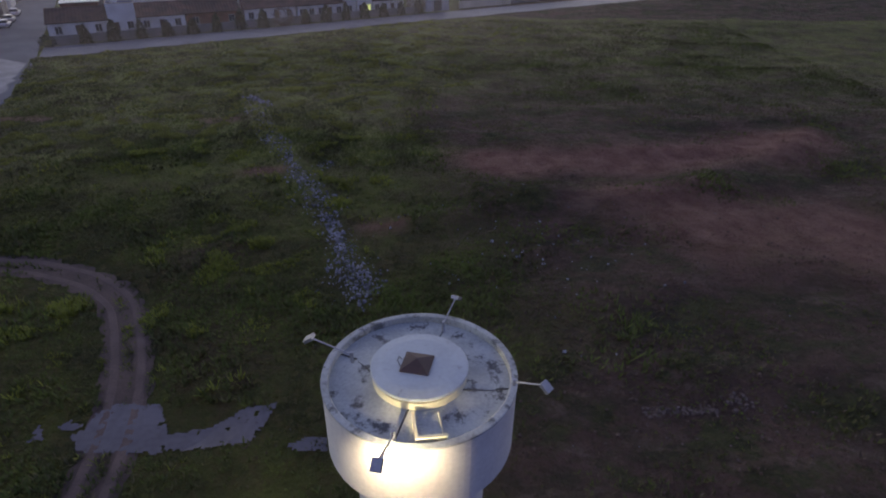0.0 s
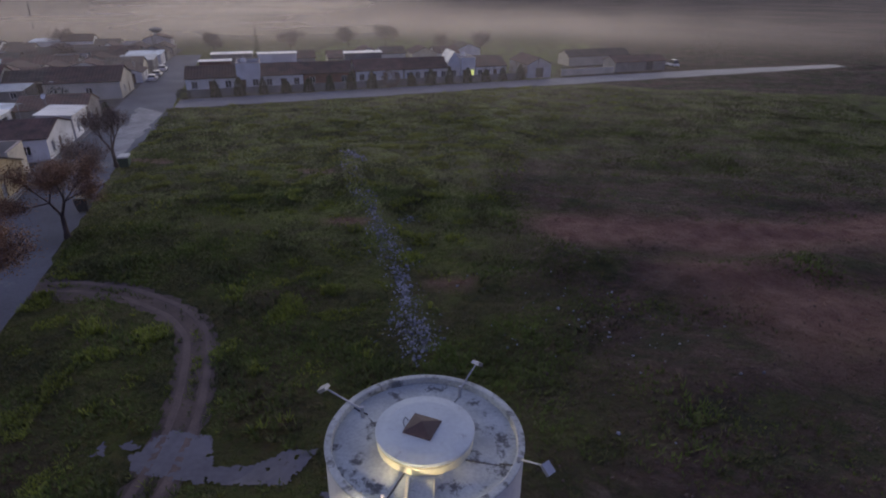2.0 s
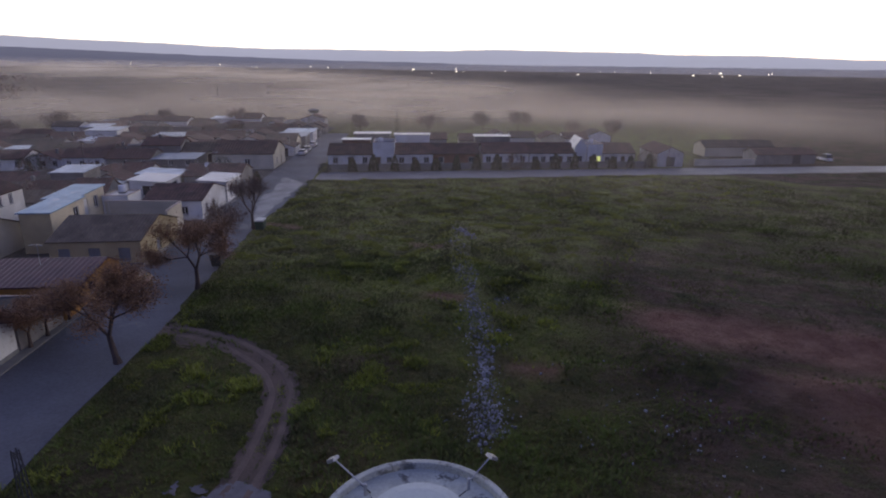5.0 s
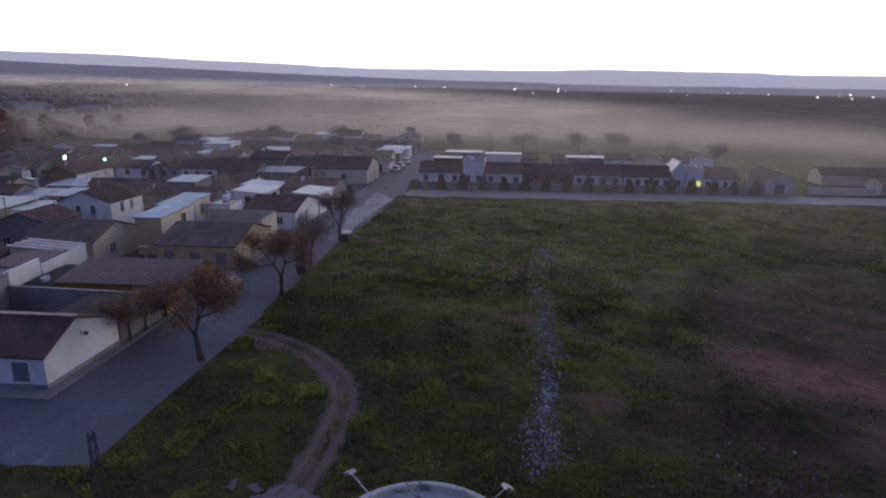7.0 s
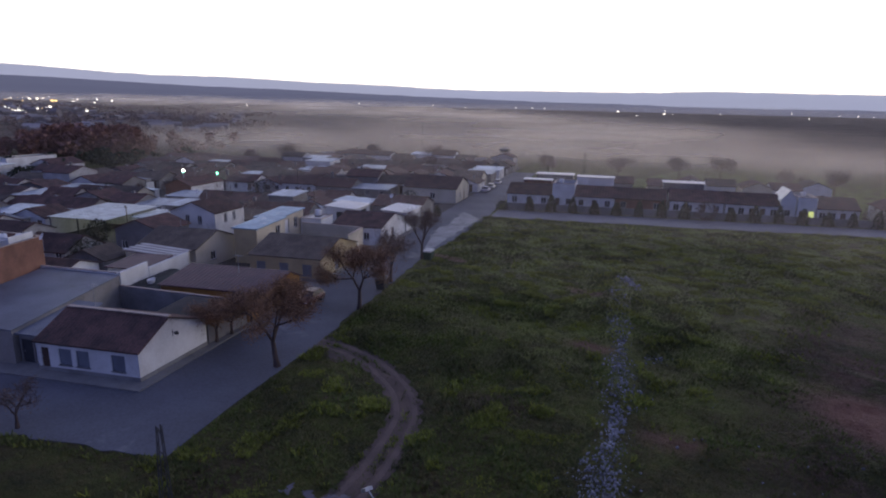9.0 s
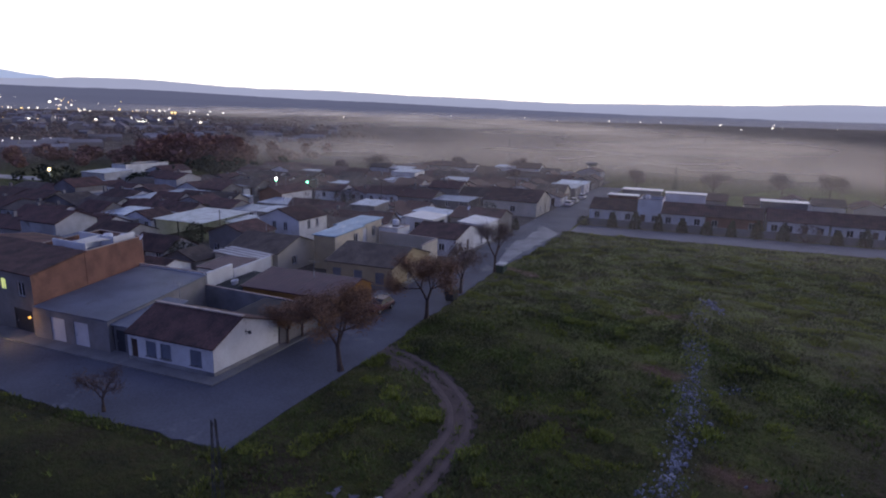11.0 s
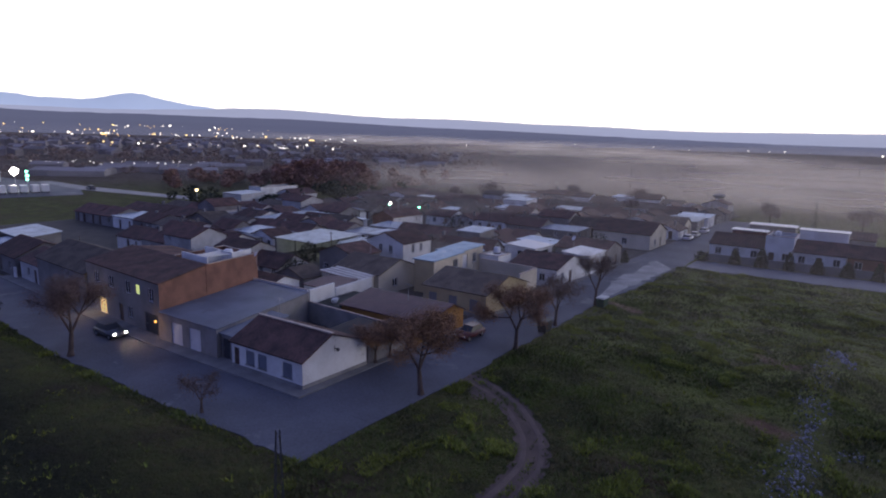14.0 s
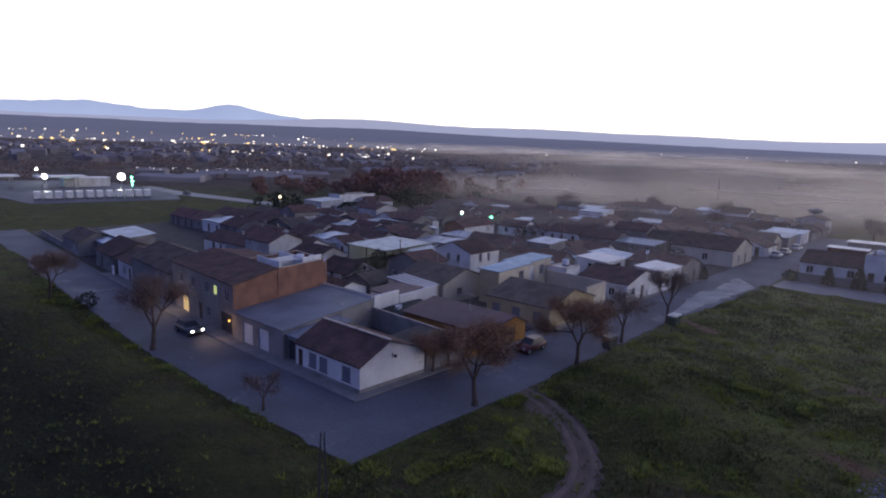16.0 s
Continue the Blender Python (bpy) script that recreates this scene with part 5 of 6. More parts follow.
def waste_bin(label, u, v, mat, lid):
    w = plan(u, v)
    b = thing("waste_container", w.x, w.y, 0.05, label, "bin", "street waste containers", turn=AU)
    bm = bmesh.new()
    lo, hi = [(-0.75, -0.5), (0.75, -0.5), (0.75, 0.5), (-0.75, 0.5)], [(-0.95, -0.62), (0.95, -0.62), (0.95, 0.62), (-0.95, 0.62)]
    a = [bm.verts.new((x, y, 0.16)) for x, y in lo]
    c = [bm.verts.new((x, y, 1.35)) for x, y in hi]
    bm.faces.new(a[::-1])
    bm.faces.new(c)
    for i in range(4):
        j = (i + 1) % 4
        bm.faces.new((a[i], a[j], c[j], c[i]))
    bmesh.ops.bevel(bm, geom=bm.edges[:], offset=0.05, segments=2, affect="EDGES")
    part("tub", bm, mat, b)
    bm = bmesh.new()
    box(bm, -1.0, 1.0, -0.66, 0.66, 1.36, 1.55)
    bmesh.ops.bevel(bm, geom=bm.edges[:], offset=0.08, segments=2, affect="EDGES")
    part("lid", bm, lid, b)
    for x in (-0.6, 0.6):
        for y in (-0.4, 0.4):
            bm = bmesh.new()
            tube(bm, (x, y - 0.04, 0.09), (x, y + 0.04, 0.09), 0.09, 0.09, 10)
            part("wheel", bm, TYRE, b)


waste_bin("green waste container with a pale lid on the verge", 45.4, -8.9, BINGREEN, BINLID)
waste_bin("dark grey waste container on the verge", 30.0, -8.0, BINDARK, BINDARK)

# lattice pole in the corner of the field
lp = thing("lattice_pole", -19.4, 13.1, 0, "slim grey lattice power pole without wires", "pole")
bm = bmesh.new()
for s in (-1, 1):
    for r in (-1, 1):
        tube(bm, (s * 0.32, r * 0.32, -0.2), (s * 0.10, r * 0.10, 7.1), 0.03, 0.03, 4)
part("mast_frame", bm, DARKSTEEL, lp)
bm = bmesh.new()
for k in range(12):
    z0, z1 = k * 0.59, (k + 1) * 0.59
    a0, a1 = 0.32 - 0.22 * z0 / 7.1, 0.32 - 0.22 * z1 / 7.1
    e = -1 if k % 2 else 1
    for p, q in (((-e * a0, -a0), (e * a1, -a1)), ((-e * a0, a0), (e * a1, a1)), ((-a0, -e * a0), (-a1, e * a1)), ((a0, -e * a0), (a1, e * a1))):
        tube(bm, (*p, z0), (*q, z1), 0.015, 0.015, 3)
part("bracing", bm, DARKSTEEL, lp)


def post(label, u, v, h, arm=0.0, name="street_lamp"):
    w = plan(u, v)
    p = thing(name, w.x, w.y, 0, label, "pole", "village poles")
    bm = bmesh.new()
    tube(bm, (0, 0, -0.2), (0, 0, h), 0.09, 0.06, 8)
    part("post", bm, WOODPOLE if name == "power_pole" else STEEL, p)
    bm = bmesh.new()
    tube(bm, (-0.7, 0, h - 0.3), (0.7, 0, h - 0.3), 0.04, 0.04, 5)
    part("crossarm", bm, DARKSTEEL, p)


for u, v, h in ((12, 62, 6), (40, 37, 6.5), (66, 20, 6.5), (92, 38, 7), (120, 14, 7), (92, -89, 7.5), (150, 3, 7)):
    post("slim weathered pole among the roofs", u, v, h, name="power_pole")
# wall bracket and cable on the corner house's gable
w = plan(4.6, 0.62)
wb = thing("wall_bracket", w.x, w.y, 3.1, "dark cable bracket on the white gable", "bracket")
bm = bmesh.new()
tube(bm, (0, 0, 0), (0.5, 0.25, 0.05), 0.03, 0.03, 5)
tube(bm, (0.1, 0.05, 0.25), (0.1, 0.05, -0.3), 0.03, 0.03, 5)
part("arm", bm, DARKSTEEL, wb)
bm = bmesh.new()
box(bm, 0.35, 0.65, 0.1, 0.35, -0.1, 0.12)
part("junction_box", bm, DARKSTEEL, wb)
# satellite dishes and aerials on the terrace
for k, (u, v, z) in enumerate(((10.5, 28.5, 6.8), (15.5, 25.0, 6.8), (47, 30, 7.3), (64, 4, 5.6))):
    w = plan(u, v)
    a = thing("satellite_dish", w.x, w.y, z, "white satellite dish on a short mast", "dish", "roof dishes")
    bm = bmesh.new()
    tube(bm, (0, 0, -0.8), (0, 0, 0.6), 0.03, 0.03, 5)
    part("mast", bm, STEEL, a)
    bm = bmesh.new()
    lathe(bm, [(0.02, 0.0), (0.25, 0.04), (0.42, 0.12)], 16)
    bmesh.ops.transform(bm, matrix=Matrix.Translation((0, 0, 0.7)) @ Matrix.Rotation(radians(60), 4, "X"), verts=bm.verts)
    part("bowl", bm, WHITEDOOR, a)
# water tanks on roofs, a tub and a table in the yards
def roof_tank(u, v, z, label):
    w = plan(u, v)
    a = thing("water_tank", w.x, w.y, z, label, "tank", "roof tanks", turn=AU)
    bm = bmesh.new()
    lathe(bm, [(0.02, 0.25), (0.52, 0.25), (0.55, 0.32), (0.55, 1.05), (0.50, 1.12), (0.30, 1.18), (0.02, 1.20)], 18)
    part("tank_body", bm, WHITEDOOR, a, smooth=True)
    for x in (-0.35, 0.35):
        bm = bmesh.new()
        box(bm, x - 0.08, x + 0.08, -0.5, 0.5, 0.0, 0.25)
        part("bearer", bm, CONC, a)
    bm = bmesh.new()
    tube(bm, (0.2, 0, 1.15), (0.2, 0, 1.28), 0.16, 0.16, 10)
    part("cap", bm, DARKSTEEL, a)
    return a


first_tank = roof_tank(14.8, 29.6, 6.52, "round white water tank on the roof terrace")
for u, v, z in ((15.6, 27.9, 6.52), (52.2, 12.0, 4.12), (103.0, -22.0, 5.02), (102.2, -73.0, 4.72)):
    w = plan(u, v)
    copy_thing(first_tank, pose(w.x, w.y, z, 0, 0, 30 * u))
for u, v, r, label in ((12.4, 9.6, 0.75, "upturned white bathtub lying in the dark yard"), (12.0, 12.4, 0.5, "small white tub standing in the dark yard"), (19.0, 15.0, 0.45, "small white tub under the netting")):
    w = plan(u, v)
    a = thing("tub", w.x, w.y, 0.05 if u < 15 else 2.1, label, "tub", "yard tubs", turn=AU + 20)
    bm = bmesh.new()
    rings = []
    for k, z in ((1.0, 0.0), (1.12, 0.42), (1.18, 0.45), (1.02, 0.45), (0.9, 0.08)):
        rings.append([bm.verts.new((r * k * math.cos(t) * 1.3, r * k * math.sin(t) * 0.75, z)) for t in (2 * math.pi * i / 16 for i in range(16))])
    for p, q in zip(rings, rings[1:]):
        for i in range(16):
            bm.faces.new((p[i], p[(i + 1) % 16], q[(i + 1) % 16], q[i]))
    bm.faces.new(rings[-1])
    part("shell", bm, WHITEDOOR, a, smooth=True)
for k, (u, v, h) in enumerate(((5.2, 8.6, 4.4), (36.0, 6.0, 4.9), (35.4, 24.0, 4.8), (49.2, 30.0, 6.4), (57.0, 5.0, 4.5), (74.9, 6.0, 4.7), (102.3, 8.0, 5.6), (82.5, 57.8, 5.2), (22.0, 6.0, 3.2))):
    w = plan(u, v)
    a = thing("roof_aerial", w.x, w.y, h, "thin television aerial on a roof ridge", "aerial", "roof aerials", turn=25 * k)
    bm = bmesh.new()
    tube(bm, (0, 0, -0.3), (0, 0, 2.2), 0.03, 0.025, 5)
    part("mast", bm, STEEL, a)
    bm = bmesh.new()
    tube(bm, (-0.6, 0, 2.05), (0.7, 0, 2.05), 0.02, 0.02, 4)
    for x in (-0.5, -0.2, 0.1, 0.4, 0.65):
        tube(bm, (x, -0.35, 2.05), (x, 0.35, 2.05), 0.014, 0.014, 4)
    part("elements", bm, STEEL, a)
# green lamps in the lanes
for u, v, z, m in ((96, 62, 4.2, LAMPG), (89, 66, 5.2, LAMPG), (88.5, 65.5, 5.6, LAMPW)):
    w = plan(u, v)
    s = thing("lane_lamp", w.x, w.y, 0, "small bright lamp on a slim post in a lane", "lamp", "lane lamps")
    bm = bmesh.new()
    tube(bm, (0, 0, 0), (0, 0, z), 0.06, 0.05, 6)
    part("post", bm, STEEL, s)
    bm = bmesh.new()
    bmesh.ops.create_icosphere(bm, subdivisions=2, radius=0.28, matrix=Matrix.Translation((0, 0, z + 0.15)))
    part("lantern", bm, m, s)


# ---- the field: grass, track, slab, rubble ----
def loose(name, verts, faces, mat, label, category, kind="stuff"):
    me = bpy.data.meshes.new(name)
    me.from_pydata(verts, [], faces)
    me.materials.append(mat)
    return tagged(new(name, me), label, category, kind=kind)


def leafy(name, dark, light, dry):
    """Grass coloured clump by clump and in wide drifts."""
    m = bpy.data.materials.new(name)
    m.use_nodes = True
    n, l = m.node_tree.nodes, m.node_tree.links
    b = n["Principled BSDF"]
    b.inputs["Roughness"].default_value, b.inputs["Specular IOR Level"].default_value = 0.8, 0.15
    geo = n.new("ShaderNodeNewGeometry")
    t = n.new("ShaderNodeTexNoise")
    t.inputs["Scale"].default_value, t.inputs["Detail"].default_value = 0.22, 5
    l.new(geo.outputs["Position"], t.inputs["Vector"])
    r = n.new("ShaderNodeMapRange")
    r.inputs[1].default_value, r.inputs[2].default_value = 0.40, 0.66
    l.new(t.outputs[0], r.inputs[0])
    a, c = n.new("ShaderNodeMix"), n.new("ShaderNodeMix")
    for x in (a, c):
        x.data_type = "RGBA"
    a.inputs[6].default_value, a.inputs[7].default_value = (*dark, 1), (*light, 1)
    l.new(r.outputs[0], a.inputs[0])
    r2 = n.new("ShaderNodeMapRange")
    r2.inputs[1].default_value, r2.inputs[2].default_value = 0.72, 1.0
    l.new(geo.outputs["Random Per Island"], r2.inputs[0])
    l.new(r2.outputs[0], c.inputs[0])
    l.new(a.outputs[2], c.inputs[6])
    c.inputs[7].default_value = (*dry, 1)
    l.new(c.outputs[2], b.inputs["Base Color"])
    return m


GRASS = leafy("meadow_grass", (0.082, 0.090, 0.032), (0.152, 0.194, 0.042), (0.175, 0.15, 0.075))
LUSH = leafy("lush_grass", (0.180, 0.200, 0.036), (0.290, 0.320, 0.054), (0.24, 0.23, 0.085))
DRYGRASS = leafy("dry_weeds", (0.075, 0.060, 0.038), (0.135, 0.100, 0.068), (0.23, 0.18, 0.125))
STONE = material("pale_rubble", (0.33, 0.34, 0.38), (0.10, 0.10, 0.11), 6, 0.9, 0.3, fine=30)
SLABM = material("muddy_concrete", (0.140, 0.130, 0.142), (0.098, 0.090, 0.098), 1.3, 0.8, 0.3, fine=14, stain=((0.070, 0.056, 0.050), 0.9, 0.60))


def tufts(name, count, want, mat, label, seed, size, right=60):
    rng = random.Random(seed)
    verts, faces = [], []
    made = 0
    while made < count:
        x, y = rng.uniform(-105, right), rng.uniform(-25, 135)
        # thin out with distance from the middle of the field
        if rng.random() > 1.15 - y / 170 or field_depth(x, y) < 0.15 or rng.random() > want(x, y):
            continue
        gap = line_gap(x, y, TRACK) if x < -8 and y < 45 else 9
        if math.hypot(x - TX, y - TY) < 2.4 or 0.26 < gap < 0.92 + 0.2 * math.sin(x + y):
            continue
        if -30 < x < 0 and line_gap(x, y, RUBBLE) < 1.3 and rng.random() < 0.8:
            continue
        if uv_of(x, y)[0] < -9 and uv_of(x, y)[1] > -10 and rng.random() < 0.94:
            continue
        if ((x + 13.6) / 6.0) ** 2 + ((y - 20.3) / 1.6) ** 2 < 1:
            continue
        if x < -18 and y > 40 and 0.25 < line_gap(x, y, FAINT) < 0.75 and rng.random() < 0.45 or x < -2 and any(bare_gap(x, y, *s) < 0.9 for s in BARE) and rng.random() < 0.9:
            continue
        made += 1
        z = bump_at(x, y) - 0.03
        k = (0.6 + 0.9 * max(0.0, noise.noise((x * 0.22, y * 0.22, 2)) + 0.25)) * size
        for _ in range(5):
            a, r = rng.uniform(0, 6.283), rng.uniform(0.0, 0.25) * k
            h, w, t = k * rng.uniform(0.35, 0.8), k * rng.uniform(0.05, 0.12), k * rng.uniform(0.1, 0.55)
            cx, cy, ca, sa = x + r * math.cos(a), y + r * math.sin(a), math.cos(a), math.sin(a)
            i = len(verts)
            verts += [(cx - sa * w, cy + ca * w, z), (cx + sa * w, cy - ca * w, z), (cx + ca * t + sa * w * 0.8, cy + sa * t - ca * w * 0.8, z + h * 0.8), (cx + ca * t * 1.3, cy + sa * t * 1.3, z + h)]
            faces += [(i, i + 1, i + 2, i + 3)]
    return loose(name, verts, faces, mat, label, "grass")


def soil_side(x, y):
    return soil_at(x, y, 9 * noise.noise((x * 0.04, y * 0.04, 3)) + 4 * noise.noise((x * 0.13, y * 0.13, 7)))


def clay_side(x, y):
    return clay_at(x, y, 9 * noise.noise((x * 0.04, y * 0.04, 3)) + 4 * noise.noise((x * 0.13, y * 0.13, 7)))


FAINT = [(-36.6, 78.5), (-31.2, 68.6), (-28.6, 61.6), (-26, 54), (-22.4, 45)]
tufts("meadow_grass", 66000, lambda x, y: (1 - soil_side(x, y)) * (0.14 + 1.3 * max(0.0, 0.30 + noise.noise((x * 0.085, y * 0.11, 4)))), GRASS, "uneven green meadow grass in clumps", 5, 0.42)


def lumps(x, y):
    k = noise.noise((x * 0.42, y * 0.42, 8)) - 0.12
    if k < 0:
        return 0.0
    return (1 - soil_side(x, y)) * max(0.0, min(1.0, (max(-4, y * 0.35 - 20) - x) / 12)) * min(1.0, 0.45 + y / 90) * min(1.0, 5 * k) * max(0.05, min(1.0, 0.45 + 1.6 * noise.noise((x * 0.055, y * 0.055, 11))))


tufts("lush_grass", 21000, lumps, LUSH, "soft yellow-green lumps of lush grass", 8, 0.50, 20)
tufts("dry_weeds", 16000, lambda x, y: (0.12 + 0.5 * soil_side(x, y) * max(0.0, 0.5 + 1.2 * noise.noise((x * 0.3, y * 0.3, 1)))) * (1 - 0.97 * clay_side(x, y)), DRYGRASS, "low dry brown weeds on bare soil", 6, 0.28)


tufts("soil_weeds", 17000, lambda x, y: soil_side(x, y) * (1 - clay_side(x, y)) * max(0.0, 0.1 + 1.6 * noise.noise((x * 0.11, y * 0.16, 15))), GRASS, "patches of low green weeds on the bare soil", 16, 0.34)


def ribbon(name, line, half, z, mat, label, category, wobble=0.15, shift=0.0):
    """A sheet that follows a line over the ground."""
    pts = []
    for (ax, ay), (bx, by) in zip(line, line[1:]):
        n = max(1, int(math.hypot(bx - ax, by - ay) / 0.6))
        pts += [(ax + (bx - ax) * i / n, ay + (by - ay) * i / n) for i in range(n)]
    pts.append(line[-1])
    for _ in range(5):
        pts = [pts[0]] + [((a[0] + 2 * b[0] + c[0]) / 4, (a[1] + 2 * b[1] + c[1]) / 4) for a, b, c in zip(pts, pts[1:], pts[2:])] + [pts[-1]]
    verts, faces = [], []
    for i, (x, y) in enumerate(pts):
        a, b = pts[max(0, i - 1)], pts[min(len(pts) - 1, i + 1)]
        d = Vector((b[0] - a[0], b[1] - a[1])).normalized()
        n = Vector((-d.y, d.x))
        for s in (-1, -0.5, 0, 0.5, 1):
            k = s * half + shift + (wobble * noise.noise((x * 1.3, y * 1.3, s)) if abs(s) == 1 else 0)
            px, py = x + n.x * k, y + n.y * k
            verts.append((px, py, bump_at(px, py) + z - (0.05 if abs(s) == 1 else 0)))
    for i in range(len(pts) - 1):
        for j in range(4):
            a = i * 5 + j
            faces.append((a, a + 1, a + 6, a + 5))
    return loose(name, verts, faces, mat, label, category, "structure")


ribbon("dirt_track", TRACK, 1.45, 0.03, DIRT, "worn dirt track curving through the grass", "track")
RUT = material("packed_rut", (0.155, 0.108, 0.086), (0.098, 0.069, 0.056), 3, 0.9, 0.4)
ribbon("track_mouth", [(-39.6, 36.4), (-36.2, 34.6), (-31.0, 34.6)], 1.9, 0.024, DIRT, "bare trodden earth where the track meets the street", "track", 0.5)
for s in (-0.68, 0.68):
    ribbon("wheel_rut", TRACK, 0.36, 0.045, RUT, "packed pale wheel rut of the dirt track", "track", 0.1, s)

# crossing slab: worn patches of poured concrete, thinning out into the mud
def inside(x, y, ring):
    c = False
    for (ax, ay), (bx, by) in zip(ring, ring[1:] + ring[:1]):
        if (ay > y) != (by > y) and x < ax + (bx - ax) * (y - ay) / (by - ay):
            c = not c
    return c


def slab_patch(ring, label):
    verts, faces, index, step = [], [], {}, 0.11
    x0, x1 = min(p[0] for p in ring) - 0.4, max(p[0] for p in ring) + 0.4
    y0, y1 = min(p[1] for p in ring) - 0.4, max(p[1] for p in ring) + 0.4

    def corner(i, j):
        if (i, j) not in index:
            x, y = x0 + i * step, y0 + j * step
            index[i, j] = len(verts)
            verts.append((x + 0.05 * noise.noise((x * 9, y * 9, 1)), y + 0.05 * noise.noise((x * 9, y * 9, 5)), bump_at(x, y) + 0.045 + 0.012 * noise.noise((x * 3, y * 3, 2))))
        return index[i, j]
    for i in range(int((x1 - x0) / step)):
        for j in range(int((y1 - y0) / step)):
            x, y = x0 + (i + 0.5) * step, y0 + (j + 0.5) * step
            wx = x + 0.32 * noise.noise((x * 1.1, y * 1.1, 3)) + 0.16 * noise.noise((x * 5, y * 5, 4))
            wy = y + 0.20 * noise.noise((x * 1.1, y * 1.1, 6)) + 0.12 * noise.noise((x * 5, y * 5, 7))
            if inside(wx, wy, ring) and noise.noise((x * 2.3, y * 2.3, 9)) < 0.52:
                faces.append((corner(i, j), corner(i + 1, j), corner(i + 1, j + 1), corner(i, j + 1)))
    return loose("track_slab", verts, faces, SLABM, label, "slab", "structure")


slab_patch([(-17.56, 19.75), (-16.44, 21.98), (-14.18, 21.96), (-13.26, 20.55), (-13.0, 19.97), (-10.96, 20.53), (-9.86, 21.38), (-7.97, 21.74), (-8.3, 20.62), (-8.83, 19.28), (-12.5, 19.0), (-15.1, 18.88), (-16.5, 19.04)], "muddy worn concrete apron across the dirt track")
slab_patch([(-19.28, 19.36), (-19.22, 20.46), (-18.5, 19.6)], "broken corner of muddy concrete in the grass")
slab_patch([(-18.33, 20.45), (-18.03, 20.85), (-17.4, 20.7), (-17.82, 20.2)], "broken corner of muddy concrete in the grass")
slab_patch([(-7.1, 19.15), (-6.34, 19.62), (-5.3, 19.46), (-5.2, 18.92), (-6.9, 18.79)], "sunken patch of muddy concrete beside the tower")


def stones(name, places, mat, label, seed):
    """Angular broken lumps, each of its own shape."""
    rng = random.Random(seed)
    verts, faces = [], []
    for x, y, s in places:
        z = bump_at(x, y)
        i = len(verts)
        ring = [(rng.uniform(0.6, 1.1), 2 * math.pi * k / 5 + rng.uniform(-0.3, 0.3)) for k in range(5)]
        flat = rng.uniform(0.35, 0.8)
        for r, a in ring:
            verts.append((x + s * r * math.cos(a), y + s * r * math.sin(a), z - 0.05))
        for r, a in ring:
            verts.append((x + 0.7 * s * r * math.cos(a + 0.3), y + 0.7 * s * r * math.sin(a + 0.3), z + s * flat * rng.uniform(0.7, 1.2)))
        for k in range(5):
            j = (k + 1) % 5
            faces.append((i + k, i + j, i + 5 + j, i + 5 + k))
        faces.append(tuple(i + 5 + k for k in range(5)))
    return loose(name, verts, faces, mat, label, "rubble")


rng = random.Random(77)
heap = []
for _ in range(1700):
    k = rng.random() ** 0.75 * (len(RUBBLE) - 1)
    i = min(int(k), len(RUBBLE) - 2)
    f = k - i
    x, y = (RUBBLE[i][q] + (RUBBLE[i + 1][q] - RUBBLE[i][q]) * f for q in (0, 1))
    w = 0.66 + 0.35 * math.sin(k * 2.3)
    heap.append((x + rng.gauss(0, w), y + rng.gauss(0, 0.8), rng.choice((0.03, 0.04, 0.05, 0.07, 0.09, 0.14)) * rng.uniform(0.8, 1.25)))
stones("rubble_line", heap, STONE, "line of tipped pale rubble and litter through the grass", 4)
heap = [(rng.gauss(6, 5), rng.gauss(37, 4), rng.uniform(0.05, 0.16)) for _ in range(80)] + [(rng.uniform(-8, 40), rng.uniform(18, 75), rng.uniform(0.03, 0.06)) for _ in range(90)] + [(-24.5 + 3.4 * f + rng.gauss(0, 0.35), 75.2 - 3.0 * f + rng.gauss(0, 0.35), rng.uniform(0.08, 0.28)) for f in [rng.random() ** 1.6 for _ in range(60)]] + [(rng.gauss(-11, 0.6), rng.gauss(53.7, 0.6), rng.uniform(0.06, 0.16)) for _ in range(40)]
stones("scattered_stones", heap, STONE, "scattered stones and litter over the bare soil", 9)
clods = []
while len(clods) < 2600:
    x, y = rng.uniform(-4, 60), rng.uniform(14, 85)
    if rng.random() < soil_side(x, y) * (1 - clay_side(x, y)) * (0.2 + max(0.0, noise.noise((x * 0.15, y * 0.15, 6)) + 0.3)) * (1.1 - y / 110):
        clods.append((x, y, 0.04 + 0.11 * rng.random() ** 2.5))
stones("soil_clods", clods, material("brown_clod", (0.150, 0.105, 0.080), (0.080, 0.057, 0.045), 6, 0.95, 0.3), "clods of turned brown soil", 19)
# pale broken slabs at the near edge of the soil
heap = [(10.2 + 3.7 * rng.random(), 21.4 + rng.gauss(0, 0.16), rng.uniform(0.04, 0.14)) for _ in range(150)] + [(15.3 + rng.gauss(0, 0.45), 21.9 + rng.gauss(0, 0.25), rng.uniform(0.06, 0.2)) for _ in range(30)] + [(rng.uniform(9, 20), 20.6 + rng.gauss(0, 0.7), rng.uniform(0.03, 0.1)) for _ in range(60)]
stones("broken_slabs", heap, material("dusty_clod", (0.165, 0.125, 0.105), (0.105, 0.078, 0.064), 4, 0.95, 0.3), "broken pale clods at the edge of the soil", 15)


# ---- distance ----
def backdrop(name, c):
    """Pale far land: the haze of miles of air is in its colour, and it glows."""
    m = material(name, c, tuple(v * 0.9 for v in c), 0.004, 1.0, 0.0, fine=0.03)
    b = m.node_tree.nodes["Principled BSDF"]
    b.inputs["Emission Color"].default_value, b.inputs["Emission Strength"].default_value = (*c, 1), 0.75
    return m


